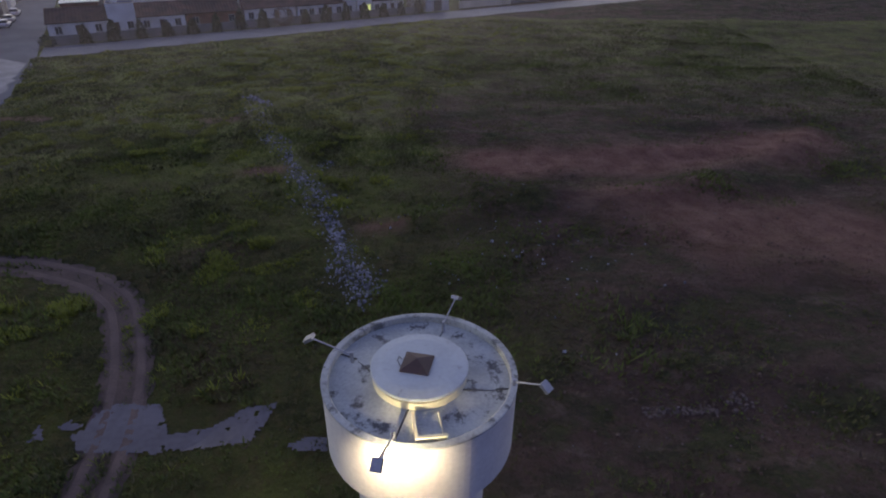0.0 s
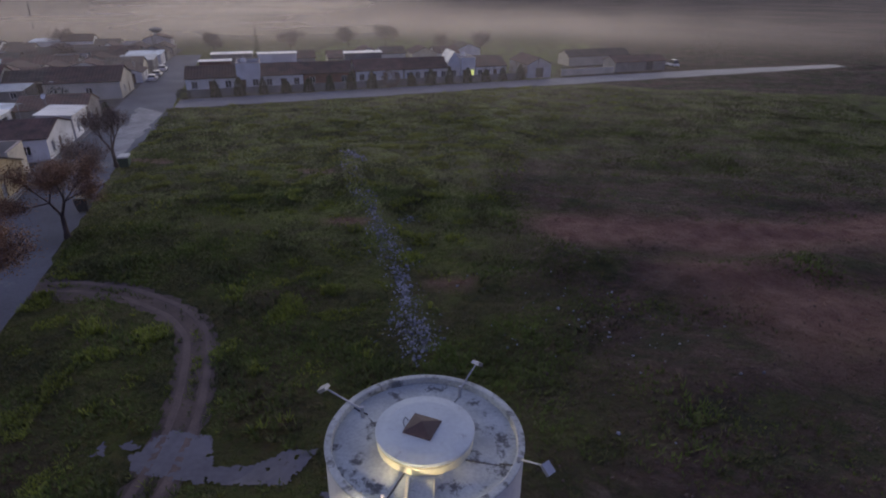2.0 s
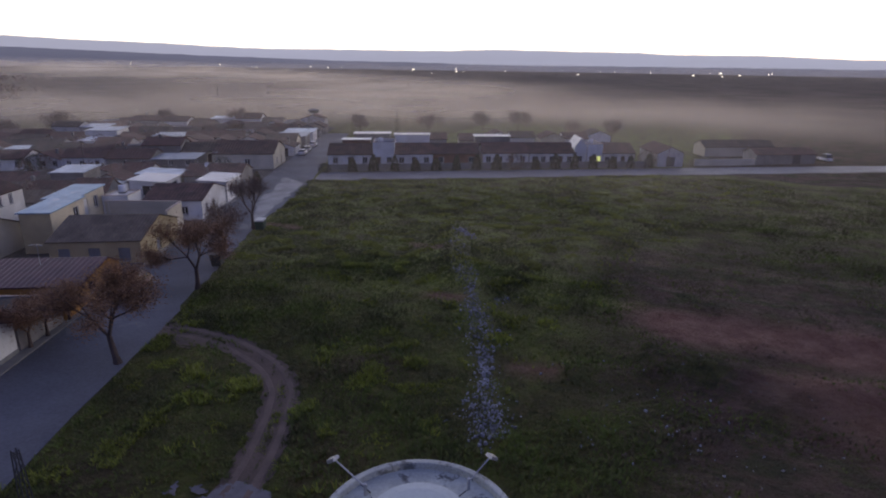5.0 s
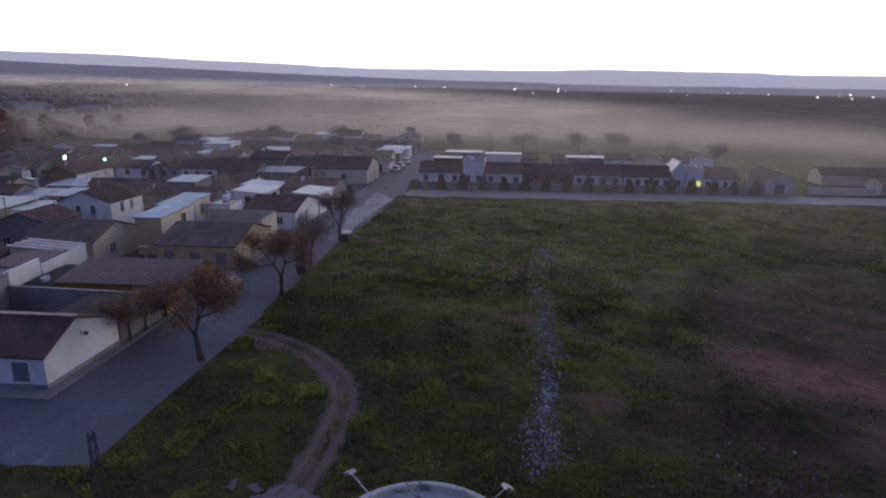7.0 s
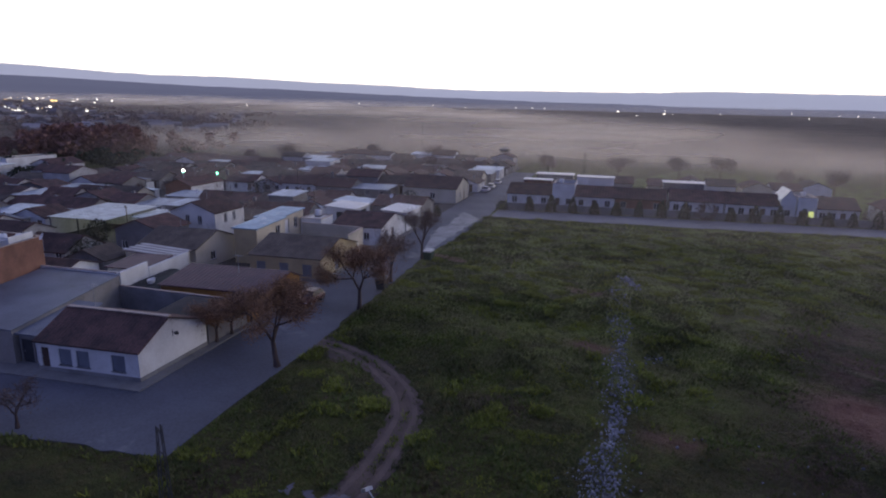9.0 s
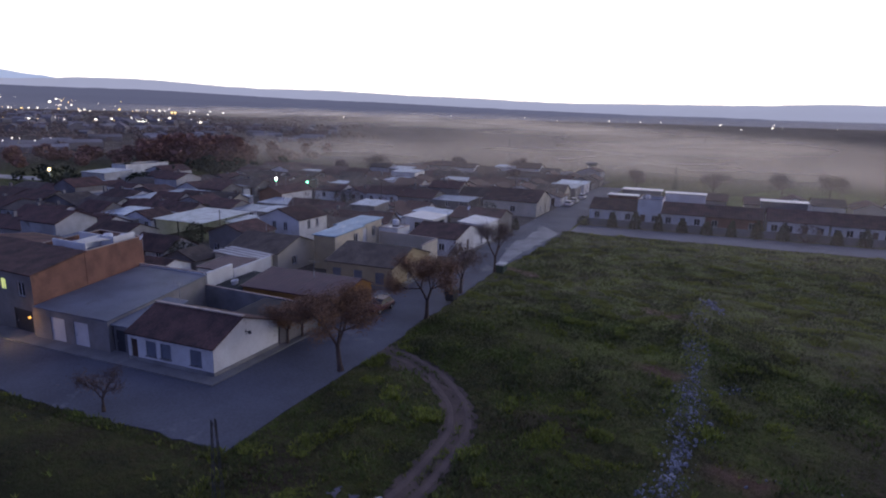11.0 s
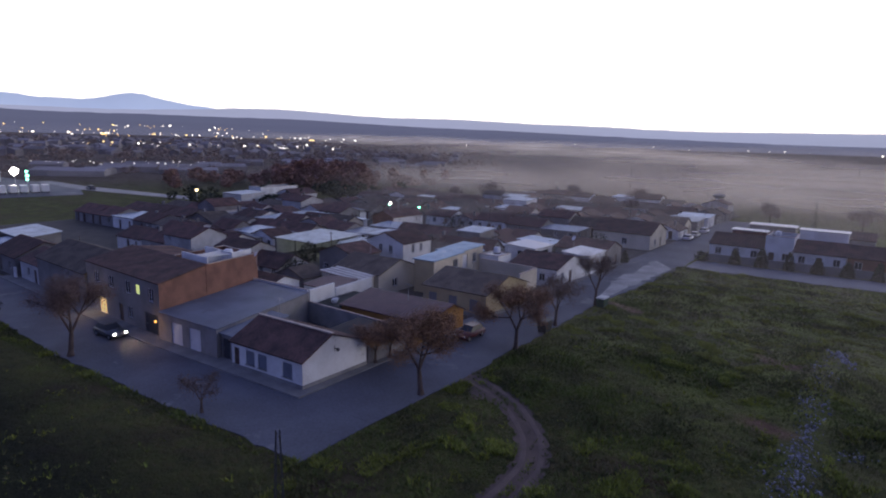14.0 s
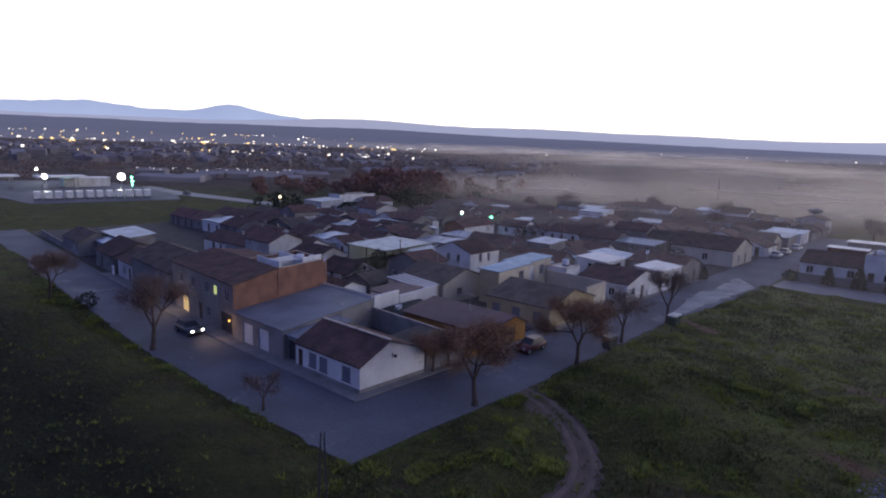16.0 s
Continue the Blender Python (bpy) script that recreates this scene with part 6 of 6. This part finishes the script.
# haze tones painted into the ridges, paler with distance
HILL = backdrop("hazed_scrub", (0.100, 0.104, 0.136))
HILLMID = backdrop("hazed_ridge", (0.35, 0.36, 0.40))
HILLFAR = backdrop("hazed_mountain", (0.38, 0.44, 0.53))


def hills(name, radius, crest, mat, label, a0=20, a1=235):
    """A ridge on an arc round the place; crest gives its height in degrees by bearing."""
    verts, faces = [], []
    n = 320
    for i in range(n + 1):
        a = a0 + (a1 - a0) * i / n
        h = radius * math.tan(radians(crest(a))) + 22
        for rr_, z in ((radius - 350, -3.0), (radius - 120, h * 0.55), (radius, h), (radius + 250, -3.0)):
            verts.append((rr_ * math.cos(radians(a)), rr_ * math.sin(radians(a)), z))
    for i in range(n):
        for k in range(3):
            a = i * 4 + k
            faces.append((a, a + 4, a + 5, a + 1))
    me = bpy.data.meshes.new(name)
    me.from_pydata(verts, [], faces)
    me.polygons.foreach_set("use_smooth", [True] * len(faces))
    me.materials.append(mat)
    return tagged(new(name, me), label, "hills", kind="structure")


def low_crest(a):
    return 0.12 + 0.28 * max(0.0, min(1.0, (a - 112) / 16)) + 0.10 * noise.noise((a * 0.10, 0, 0)) + 0.05 * noise.noise((a * 0.7, 3, 0)) + 0.95 * max(0.0, min(1.0, (a - 128) / 40))


def mid_crest(a):
    return 1.22 + 0.14 * noise.noise((a * 0.11, 5, 0)) + 0.05 * noise.noise((a * 0.6, 3, 0)) + 0.9 * max(0.0, min(1.0, (a - 128) / 40)) - 0.5 * max(0.0, min(1.0, (a - 172) / 10)) + 0.22 * math.exp(-((a - 107) / 9) ** 2) - 0.5 * max(0.0, min(1.0, (96 - a) / 24)) + 0.03 * noise.noise((a * 2.3, 9, 0))


def high_crest(a):
    k = max(0.0, min(1.0, (a - 160) / 17))
    return 2.30 * k * k * (3 - 2 * k) + 0.75 * math.exp(-((a - 180) / 2.4) ** 2) + 0.45 * math.exp(-((a - 191.5) / 4) ** 2) + 0.3 * math.exp(-((a - 202) / 5) ** 2) + 0.10 * noise.noise((a * 0.5, 8, 0)) + 0.05 * noise.noise((a * 1.7, 8, 0))


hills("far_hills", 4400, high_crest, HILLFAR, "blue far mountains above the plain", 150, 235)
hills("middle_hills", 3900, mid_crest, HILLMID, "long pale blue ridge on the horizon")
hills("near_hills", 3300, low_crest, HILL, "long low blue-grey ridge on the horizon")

HAZEL = material("hazy_leaf", (0.24, 0.175, 0.155), (0.16, 0.118, 0.108), 4, 0.9, 0.2)
# far woods: clumps of small leaf faces in belts
def woods(name, spots, mat, label, seed, tris=26):
    rng = random.Random(seed)
    verts, faces = [], []
    for x, y, w, h in spots:
        for _ in range(tris):
            k = rng.random()
            r = w * 0.5 * math.sqrt(max(0.02, 1 - (2 * k - 1) ** 2)) * rng.uniform(0.5, 1.0)
            a = rng.uniform(0, 6.283)
            s = w * 0.22
            p = Vector((x + r * math.cos(a), y + r * math.sin(a), h * (0.12 + 0.88 * k)))
            i = len(verts)
            for q in ((0, 0, 0), (rng.uniform(-s, s), rng.uniform(-s, s), rng.uniform(0, s)), (rng.uniform(-s, s), rng.uniform(-s, s), rng.uniform(-s * 0.5, s))):
                verts.append(tuple(p + Vector(q)))
            faces.append((i, i + 1, i + 2))
    return loose(name, verts, faces, mat, label, "trees")


def polar(a, d):
    return d * math.cos(radians(a)), d * math.sin(radians(a))


rng = random.Random(31)
spots = []
for _ in range(2000):
    a, d = rng.uniform(146, 215), 520 + 1500 * rng.random() ** 1.3
    x, y = polar(a, d)
    if field_depth(x, y) > 0 and d < 300:
        continue
    if noise.noise((x * 0.004, y * 0.004, 2)) > -0.12:
        spots.append((x, y, rng.uniform(5, 10) * (1 + d / 2500), rng.uniform(2.5, 6)))
woods("far_groves", spots, HAZEL, "dull groves scattered over the distant plain", 41)
# the dark grove behind the village
spots = []
for _ in range(150):
    a, d = rng.gauss(162.3, 2.7) if rng.random() < 0.75 else rng.uniform(150, 176), rng.uniform(248, 300)
    spots.append((*polar(a, d), rng.uniform(3.5, 8.5), rng.uniform(3.5, 9.5) * (1.1 if abs(a - 163) < 5 else 0.7)))
woods("village_grove", spots, material("grove_leaf", (0.33, 0.185, 0.14), (0.20, 0.115, 0.092), 4, 0.9, 0.2), "tall dark rusty grove behind the village", 43, 210)
spots = [(x + rng.gauss(0, 3), y + rng.gauss(0, 3), rng.uniform(3, 6), rng.uniform(2, 4.5)) for x, y in (plan(80 + k * 5, 132 + 14 * math.sin(k * 1.1)) for k in range(16)) for _ in range(3)]
woods("lane_thicket", spots, LEAF_DARK, "dark thicket along the lane beyond the houses", 47, 90)


# brown scrub between the village and the town, and hedges over the plain
spots = []
while len(spots) < 260:
    a, d = rng.uniform(148, 200), rng.uniform(285, 560)
    x, y = polar(a, d)
    if noise.noise((x * 0.012, y * 0.012, 5)) > -0.05 and not (a > 166 and d < 400 and rng.random() < 0.7):
        spots.append((x, y, rng.uniform(3, 7), rng.uniform(1.6, 4.2)))
woods("brown_scrub", spots, HAZEL, "brown scrub and hedges across the plain", 53, 60)


def far_tree(u, v, h, k):
    w = plan(u, v)
    t = thing("far_tree", w.x, w.y, 0, "rounded bare tree standing in the mist beyond the roofs", "tree", "trees beyond the village")
    r2 = random.Random(k)
    bm = bmesh.new()
    tube(bm, (0, 0, -0.3), (0, 0, h * 0.45), 0.22, 0.14, 6)
    part("trunk", bm, BARK, t)
    bm = bmesh.new()
    lobes = [Vector((r2.gauss(0, 0.22), r2.gauss(0, 0.22), r2.uniform(0.42, 0.75))) * h for _ in range(9)]
    for _ in range(2400):
        d = Vector((r2.gauss(0, 1), r2.gauss(0, 1), r2.gauss(0, 0.85))).normalized() * (h * 0.24) * r2.random() ** 0.5
        c = r2.choice(lobes) + d
        leaf_cloud(bm, [((c.x, c.y, max(0.6, c.z)), 0.3)], 1, 0.34, r2)
    part("crown", bm, HAZEL, t)


for k, (u, v, h) in enumerate(((165.5, 84, 6.6), (180, 58, 6.4), (179, 33, 6.6), (172, -10.5, 5.6), (171, -34, 5.8), (177, -54, 6.2), (176, -67, 6.8), (157, -83, 5.4), (144, -92, 6.4), (157, 93, 4.6), (158, 28, 4.8))):
    far_tree(u, v, h * 1.2, 70 + k)
# slim cypress and the mushroom-shaped far tank
bush("slim dark cypress behind the row", *plan(150, -24), 1.6, 8.5, 90, LEAF_DARK, True, 420, "cypress", "cypresses")
wt = thing("far_water_tower", *plan(186, 7.6), 0, "small pale mushroom-shaped water tower beyond the roofs", "water tower")
bm = bmesh.new()
lathe(bm, [(1.3, 0), (1.1, 5.4)], 20)
part("shaft", bm, WHITE, wt)
bm = bmesh.new()
lathe(bm, [(1.1, 5.4), (2.1, 6.1), (2.1, 6.6), (0.02, 7.0)], 24)
part("bowl", bm, GREYWALL, wt)
for a, d, h in ((116, 420, 24), (133, 330, 22), (137.5, 900, 40)):
    x, y = polar(a, d)
    m_ = thing("radio_mast", x, y, 0, "thin lattice mast in the plain", "mast", "masts of the plain")
    bm = bmesh.new()
    tube(bm, (0, 0, 0), (0, 0, h * 0.5), 0.35, 0.12, 4)
    part("mast_shaft", bm, DARKSTEEL, m_)

# ---- mist over the plain ----
def mist_material():
    m = bpy.data.materials.new("ground_mist")
    m.use_nodes = True
    n, l = m.node_tree.nodes, m.node_tree.links
    n.clear()
    out = n.new("ShaderNodeOutputMaterial")
    mix = n.new("ShaderNodeMixShader")
    both = n.new("ShaderNodeMixShader")
    tr, di, tl = n.new("ShaderNodeBsdfTransparent"), n.new("ShaderNodeBsdfDiffuse"), n.new("ShaderNodeBsdfTranslucent")
    for s in (di, tl):
        s.inputs[0].default_value = (1.0, 0.87, 0.735, 1)
    both.inputs[0].default_value = 0.85
    l.new(di.outputs[0], both.inputs[1])
    l.new(tl.outputs[0], both.inputs[2])
    at = n.new("ShaderNodeAttribute")
    at.attribute_name = "thickness_of_mist"
    geo = n.new("ShaderNodeNewGeometry")
    mp = n.new("ShaderNodeMapping")
    mp.inputs["Scale"].default_value = (0.006, 0.006, 0.06)
    l.new(geo.outputs["Position"], mp.inputs[0])
    t = n.new("ShaderNodeTexNoise")
    t.inputs["Scale"].default_value, t.inputs["Detail"].default_value, t.inputs["Roughness"].default_value = 1.0, 6, 0.55
    l.new(mp.outputs[0], t.inputs["Vector"])
    r = n.new("ShaderNodeMapRange")
    r.inputs[1].default_value, r.inputs[2].default_value = 0.18, 0.68
    l.new(t.outputs[0], r.inputs[0])
    mul = n.new("ShaderNodeMath")
    mul.operation = "MULTIPLY"
    l.new(at.outputs["Fac"], mul.inputs[0])
    l.new(r.outputs[0], mul.inputs[1])
    l.new(mul.outputs[0], mix.inputs[0])
    l.new(tr.outputs[0], mix.inputs[1])
    l.new(both.outputs[0], mix.inputs[2])
    l.new(mix.outputs[0], out.inputs[0])
    return m


MIST = mist_material()


def mist_curtain(d, top, dense):
    """One upright drift of mist on an arc; dense(bearing, distance) from 0 to 1, thinning upwards and downwards."""
    verts, faces, val = [], [], []
    angs = [48 + 170 * i / 140 for i in range(141)]
    rows = (0.0, 0.12, 0.3, 0.5, 0.7, 0.88, 1.0)
    for a in angs:
        w = d * (1 + 0.06 * noise.noise((a * 0.12, d * 0.01, 0)))
        h = top * (1 + 0.35 * noise.noise((a * 0.16, d * 0.02, 4)))
        k = max(0.0, min(1.0, dense(a, d)))
        for r in rows:
            verts.append((*polar(a, w), h * r))
            val.append(k * math.sin(math.pi * r ** 0.7) ** 1.3)
    n = len(rows)
    for i in range(140):
        for j in range(n - 1):
            k = i * n + j
            faces.append((k, k + n, k + n + 1, k + 1))
    ob = loose("mist_drift", verts, faces, MIST, "thin pale drift of evening mist over the plain", "mist", "structure")
    ob.data.attributes.new("thickness_of_mist", "FLOAT", "POINT").data.foreach_set("value", val)
    ob.data.polygons.foreach_set("use_smooth", [True] * len(faces))
    ob.visible_shadow = False


def soft(x, lo, hi):
    t = max(0.0, min(1.0, (x - lo) / (hi - lo)))
    return t * t * (3 - 2 * t)


def bank(a, d):
    """The bank: a streak close behind the houses on the glow's side, drawing off into the distance towards the town, with a thin near belt."""
    mid = 255 * math.exp(max(0.0, a - 97) / 27)
    streak = math.exp(-((math.log(d / mid)) / (0.46 if d > mid else 0.85)) ** 2) * (1 - soft(a, 158, 178)) * soft(a, 50, 96)
    belt = math.exp(-((math.log(d / 290)) / 0.20) ** 2) * soft(a, 108, 124) * (1 - soft(a, 150, 164))
    return (0.21 + 0.39 * soft(a, 98, 128)) * streak + 0.26 * soft(a, 112, 135) * math.exp(-((math.log(d / mid)) / 0.16) ** 2) * (1 - soft(a, 160, 178)) + 0.30 * belt


def haze(a, d):
    return 0.034 + 0.05 * soft(d, 500, 2600) + 0.10 * soft(d, 1200, 2400) * (1 - soft(a, 160, 180)) + 0.11 * soft(a, 60, 110) * (1 - soft(a, 140, 165)) * (1 - soft(d, 300, 700))


for d, thick in ((62, 0.055), (100, 0.11), (150, 0.14), (196, 0.20)):
    mist_curtain(d, 15, lambda a, r: thick * soft(a, 60, 95) * (1 - soft(a, 146, 166)))
for d in (238, 266, 300, 350, 415, 510, 640, 820, 1060, 1400, 1900, 2700):
    mist_curtain(d, 8 + 0.010 * d, lambda a, r: bank(a, r) + haze(a, r))

# ---- the town and the service station beyond the lane ----
TOWNWALL = material("far_town_wall", (0.30, 0.28, 0.29), (0.12, 0.105, 0.105), 0.12, 0.9, 0.0)


def blocks(name, spots, mat, label):
    verts, faces = [], []
    for x, y, w, d, h, a in spots:
        i = len(verts)
        c, s = math.cos(a), math.sin(a)
        for z in (0, h):
            for p, q in ((-w, -d), (w, -d), (w, d), (-w, d)):
                verts.append((x + c * p - s * q, y + s * p + c * q, z))
        verts += [(x - c * w, y - s * w, h * 1.45), (x + c * w, y + s * w, h * 1.45)]
        for f in ((0, 1, 5, 4), (1, 2, 6, 5), (2, 3, 7, 6), (3, 0, 4, 7), (4, 5, 9, 8), (6, 7, 8, 9), (5, 6, 9), (7, 4, 8)):
            faces.append(tuple(i + k for k in f))
    return loose(name, verts, faces, mat, label, "buildings")


rng = random.Random(5)
spots, dots_w, dots_y = [], [], []
for _ in range(420):
    a, d = rng.uniform(163, 208), rng.uniform(560, 1700)
    if a < 172 and rng.random() < 0.5:
        continue
    x, y = polar(a, d)
    spots.append((x, y, rng.uniform(4, 9), rng.uniform(3.5, 7), rng.uniform(3, 6), rng.uniform(0, 3)))
for k in range(16):
    x, y = polar(171.5 + 0.95 * k + rng.uniform(-0.4, 0.4), rng.uniform(325, 385))
    spots.append((x, y, rng.uniform(5, 13), rng.uniform(4, 8), rng.uniform(2.4, 3.4), rng.uniform(-0.2, 0.2) + 1.4))
for _ in range(60):
    x, y = polar(rng.uniform(150, 172), rng.uniform(420, 900))
    spots.append((x, y, rng.uniform(4, 10), rng.uniform(3, 5), rng.uniform(2.2, 3.2), rng.uniform(0, 3)))
blocks("far_town_houses", spots, TOWNWALL, "low pale houses of a distant town")
for _ in range(330):
    a, d = rng.uniform(162, 208), rng.choice((700, 780, 860, 1900, 2300, 2500, 2700, 2850)) * rng.uniform(0.96, 1.04)
    if noise.noise((a * 0.55, d * 0.004, 3)) < -0.12:
        continue
    (dots_w if rng.random() < 0.42 + 0.35 * (a < 180) else dots_y).append((*polar(a, d), rng.uniform(5, 8), d * (0.00036 + 0.0012 * rng.random() ** 3.2)))


def foot(a, f):
    """Height of the ridge's lower slope, f of the way up."""
    return -3 + f * (0.55 * (3300 * math.tan(radians(low_crest(a))) + 22) + 3)


# the upper town on the foot of the ridge
for _ in range(170):
    a, f = rng.uniform(168, 208), rng.choice((0.25, 0.5, 0.62, 0.70)) + rng.uniform(-0.05, 0.05)
    x, y = polar(a, 2950 + 230 * f)
    if noise.noise((a * 0.5, f * 3, 8)) < -0.05:
        continue
    (dots_w if rng.random() < 0.5 else dots_y).append((x * 0.995, y * 0.995, foot(a, f) + 6, 2950 * (0.00036 + 0.0010 * rng.random() ** 3)))
for _ in range(44):
    dots_w.append((*polar(rng.uniform(85, 168), rng.uniform(1200, 2700)), rng.uniform(6, 14), rng.uniform(0.6, 1.7)))
for k in range(22):
    dots_w.append((*polar(173.5 + 0.62 * k + rng.uniform(-0.25, 0.25), 350 + rng.uniform(-18, 18)), 5.5, rng.uniform(0.12, 0.26)))


def lamp_glow(name, c, power):
    m = plain(name, c, 0.5)
    b = m.node_tree.nodes["Principled BSDF"]
    b.inputs["Emission Color"].default_value, b.inputs["Emission Strength"].default_value = (*c, 1), power
    return m


AMBER = lamp_glow("sodium_lamp", (1.0, 0.66, 0.22), 2.8)
PALELAMP = lamp_glow("pale_lamp", (1.0, 0.90, 0.72), 3.0)


def lights(name, spots, mat, label):
    verts, faces = [], []
    for x, y, z, r in spots:
        i = len(verts)
        verts += [(x + r * 1.6, y, z), (x, y + r * 1.6, z), (x - r * 1.6, y, z), (x, y - r * 1.6, z), (x, y, z + r), (x, y, z - r)]
        faces += [(i + p, i + q, i + s) for p, q, s in ((0, 1, 4), (1, 2, 4), (2, 3, 4), (3, 0, 4), (1, 0, 5), (2, 1, 5), (3, 2, 5), (0, 3, 5))]
    return loose(name, verts, faces, mat, label, "lights")


lights("town_white_lights", dots_w, PALELAMP, "small white lamps of the distant town and plain")
lights("town_amber_lights", dots_y, AMBER, "small amber street lamps of the distant town")
# pale lane leading to the service station
strip("far_lane", [(84, 250), (90, 252), (88.5, 222), (92.5, 172), (95.5, 148), (88.5, 146), (85.0, 170), (79.5, 205)], 0.06, PALEROAD, "pale lane beyond the village", "road")
strip("station_yard", [(26, 190), (72, 186), (84, 215), (84, 300), (20, 310)], 0.05, ASPHALT, "grey asphalt yard of the service station", "yard")


def station_canopy(u, v, half, label):
    w = plan(u, v)
    st = thing("station_canopy", w.x, w.y, 0, label, "canopy", "station canopies", turn=AU)
    bm = bmesh.new()
    box(bm, -half, half, -5, 5, 4.8, 5.4)
    part("canopy_slab", bm, WHITEDOOR, st)
    bm = bmesh.new()
    box(bm, -half, half, 5.02, 5.10, 4.9, 5.3)
    part("edge_light", bm, LAMPG, st)
    for x in (-half * 0.65, half * 0.65):
        for y in (-3, 3):
            bm = bmesh.new()
            tube(bm, (x, y, 0), (x, y, 4.8), 0.25, 0.25, 8)
            part("column", bm, STEEL, st)
        bm = bmesh.new()
        box(bm, x - 0.6, x + 0.6, -0.9, 0.9, 0.0, 1.7)
        part("pump_block", bm, DULLWHITE, st)


station_canopy(54, 254, 9, "flat white service station canopy with a green lit edge")
station_canopy(34, 262, 7, "second white station canopy with a green lit edge")
w = plan(66, 262)
kiosk = thing("station_kiosk", w.x, w.y, 0, "low white station shop with a lit glass front", "shop", turn=AU)
bm = bmesh.new()
box(bm, -9, 9, -4, 4, 0, 3.6)
part("shop_wall", bm, DULLWHITE, kiosk)
bm = bmesh.new()
box(bm, -9.3, 9.3, -4.3, 4.3, 3.6, 4.0)
part("roof_slab", bm, WHITEDOOR, kiosk)
for k in range(4):
    bm = bmesh.new()
    box(bm, -8 + 4.1 * k, -4.6 + 4.1 * k, 4.02, 4.06, 0.4, 2.8)
    part("shop_window", bm, CANOPYLIT, kiosk)


def flood_mast(u, v, h, r, mat, label, power=0):
    w = plan(u, v)
    m_ = thing("yard_light_mast", w.x, w.y, 0, label, "lamp", "yard lights")
    bm = bmesh.new()
    tube(bm, (0, 0, 0), (0, 0, h), 0.15, 0.1, 6)
    part("mast", bm, STEEL, m_)
    bm = bmesh.new()
    bmesh.ops.create_icosphere(bm, subdivisions=2, radius=r, matrix=Matrix.Translation((0, 0, h + r * 0.6)))
    part("lantern", bm, mat, m_)
    if power:
        p = new("yard_light", bpy.data.lights.new("yard_light", "POINT"))
        p.data.energy, p.data.color, p.data.shadow_soft_size = power, (0.95, 1.0, 0.88), r
        p.location = (w.x, w.y, h - 0.8)


flood_mast(63.5, 216, 6.0, 1.35, LAMPW, "dazzling white yard light on a mast", 1400)
flood_mast(42, 231, 6.0, 0.95, LAMPW, "bright white yard light on a mast", 1000)
flood_mast(56, 292, 6.0, 0.5, LAMPW, "bright white yard light on a mast", 700)
flood_mast(66.5, 214, 6.4, 0.42, LAMPG, "green lit price sign on a post")
flood_mast(66.5, 213.6, 4.9, 0.5, LAMPG, "green lit price sign on a post")
flood_mast(66.5, 213.8, 3.6, 0.42, LAMPG, "green lit price sign on a post")
flood_mast(79.7, 134, 4.6, 0.40, WARMLAMP, "warm lane lamp above a dark hedge", 220)
for k in range(12):
    w = plan(32 + 3.1 * k, 204.5 - 0.42 * k)
    v_ = thing("parked_van", w.x, w.y, 0.05, "pale box van parked in the station yard", "van", "vans in the yard", turn=AU + 80 + 3 * math.sin(k * 2.7))
    bm = bmesh.new()
    box(bm, -2.6, 1.3, -1.0, 1.0, 0.6, 2.9)
    part("cargo_box", bm, PAINTS["white"], v_)
    bm = bmesh.new()
    box(bm, 1.32, 2.7, -0.95, 0.95, 0.5, 2.1)
    part("cab", bm, PAINTS["silver"], v_)
    for x in (-1.6, 1.9):
        for s in (-1, 1):
            bm = bmesh.new()
            tube(bm, (x, s * 0.8, 0.38), (x, s * 1.0, 0.38), 0.38, 0.38, 10)
            part("wheel", bm, TYRE, v_)
car("dark car with its lights on in the far lane", 83, 204, AV + 180, "grey", "parked cars", lit=True)
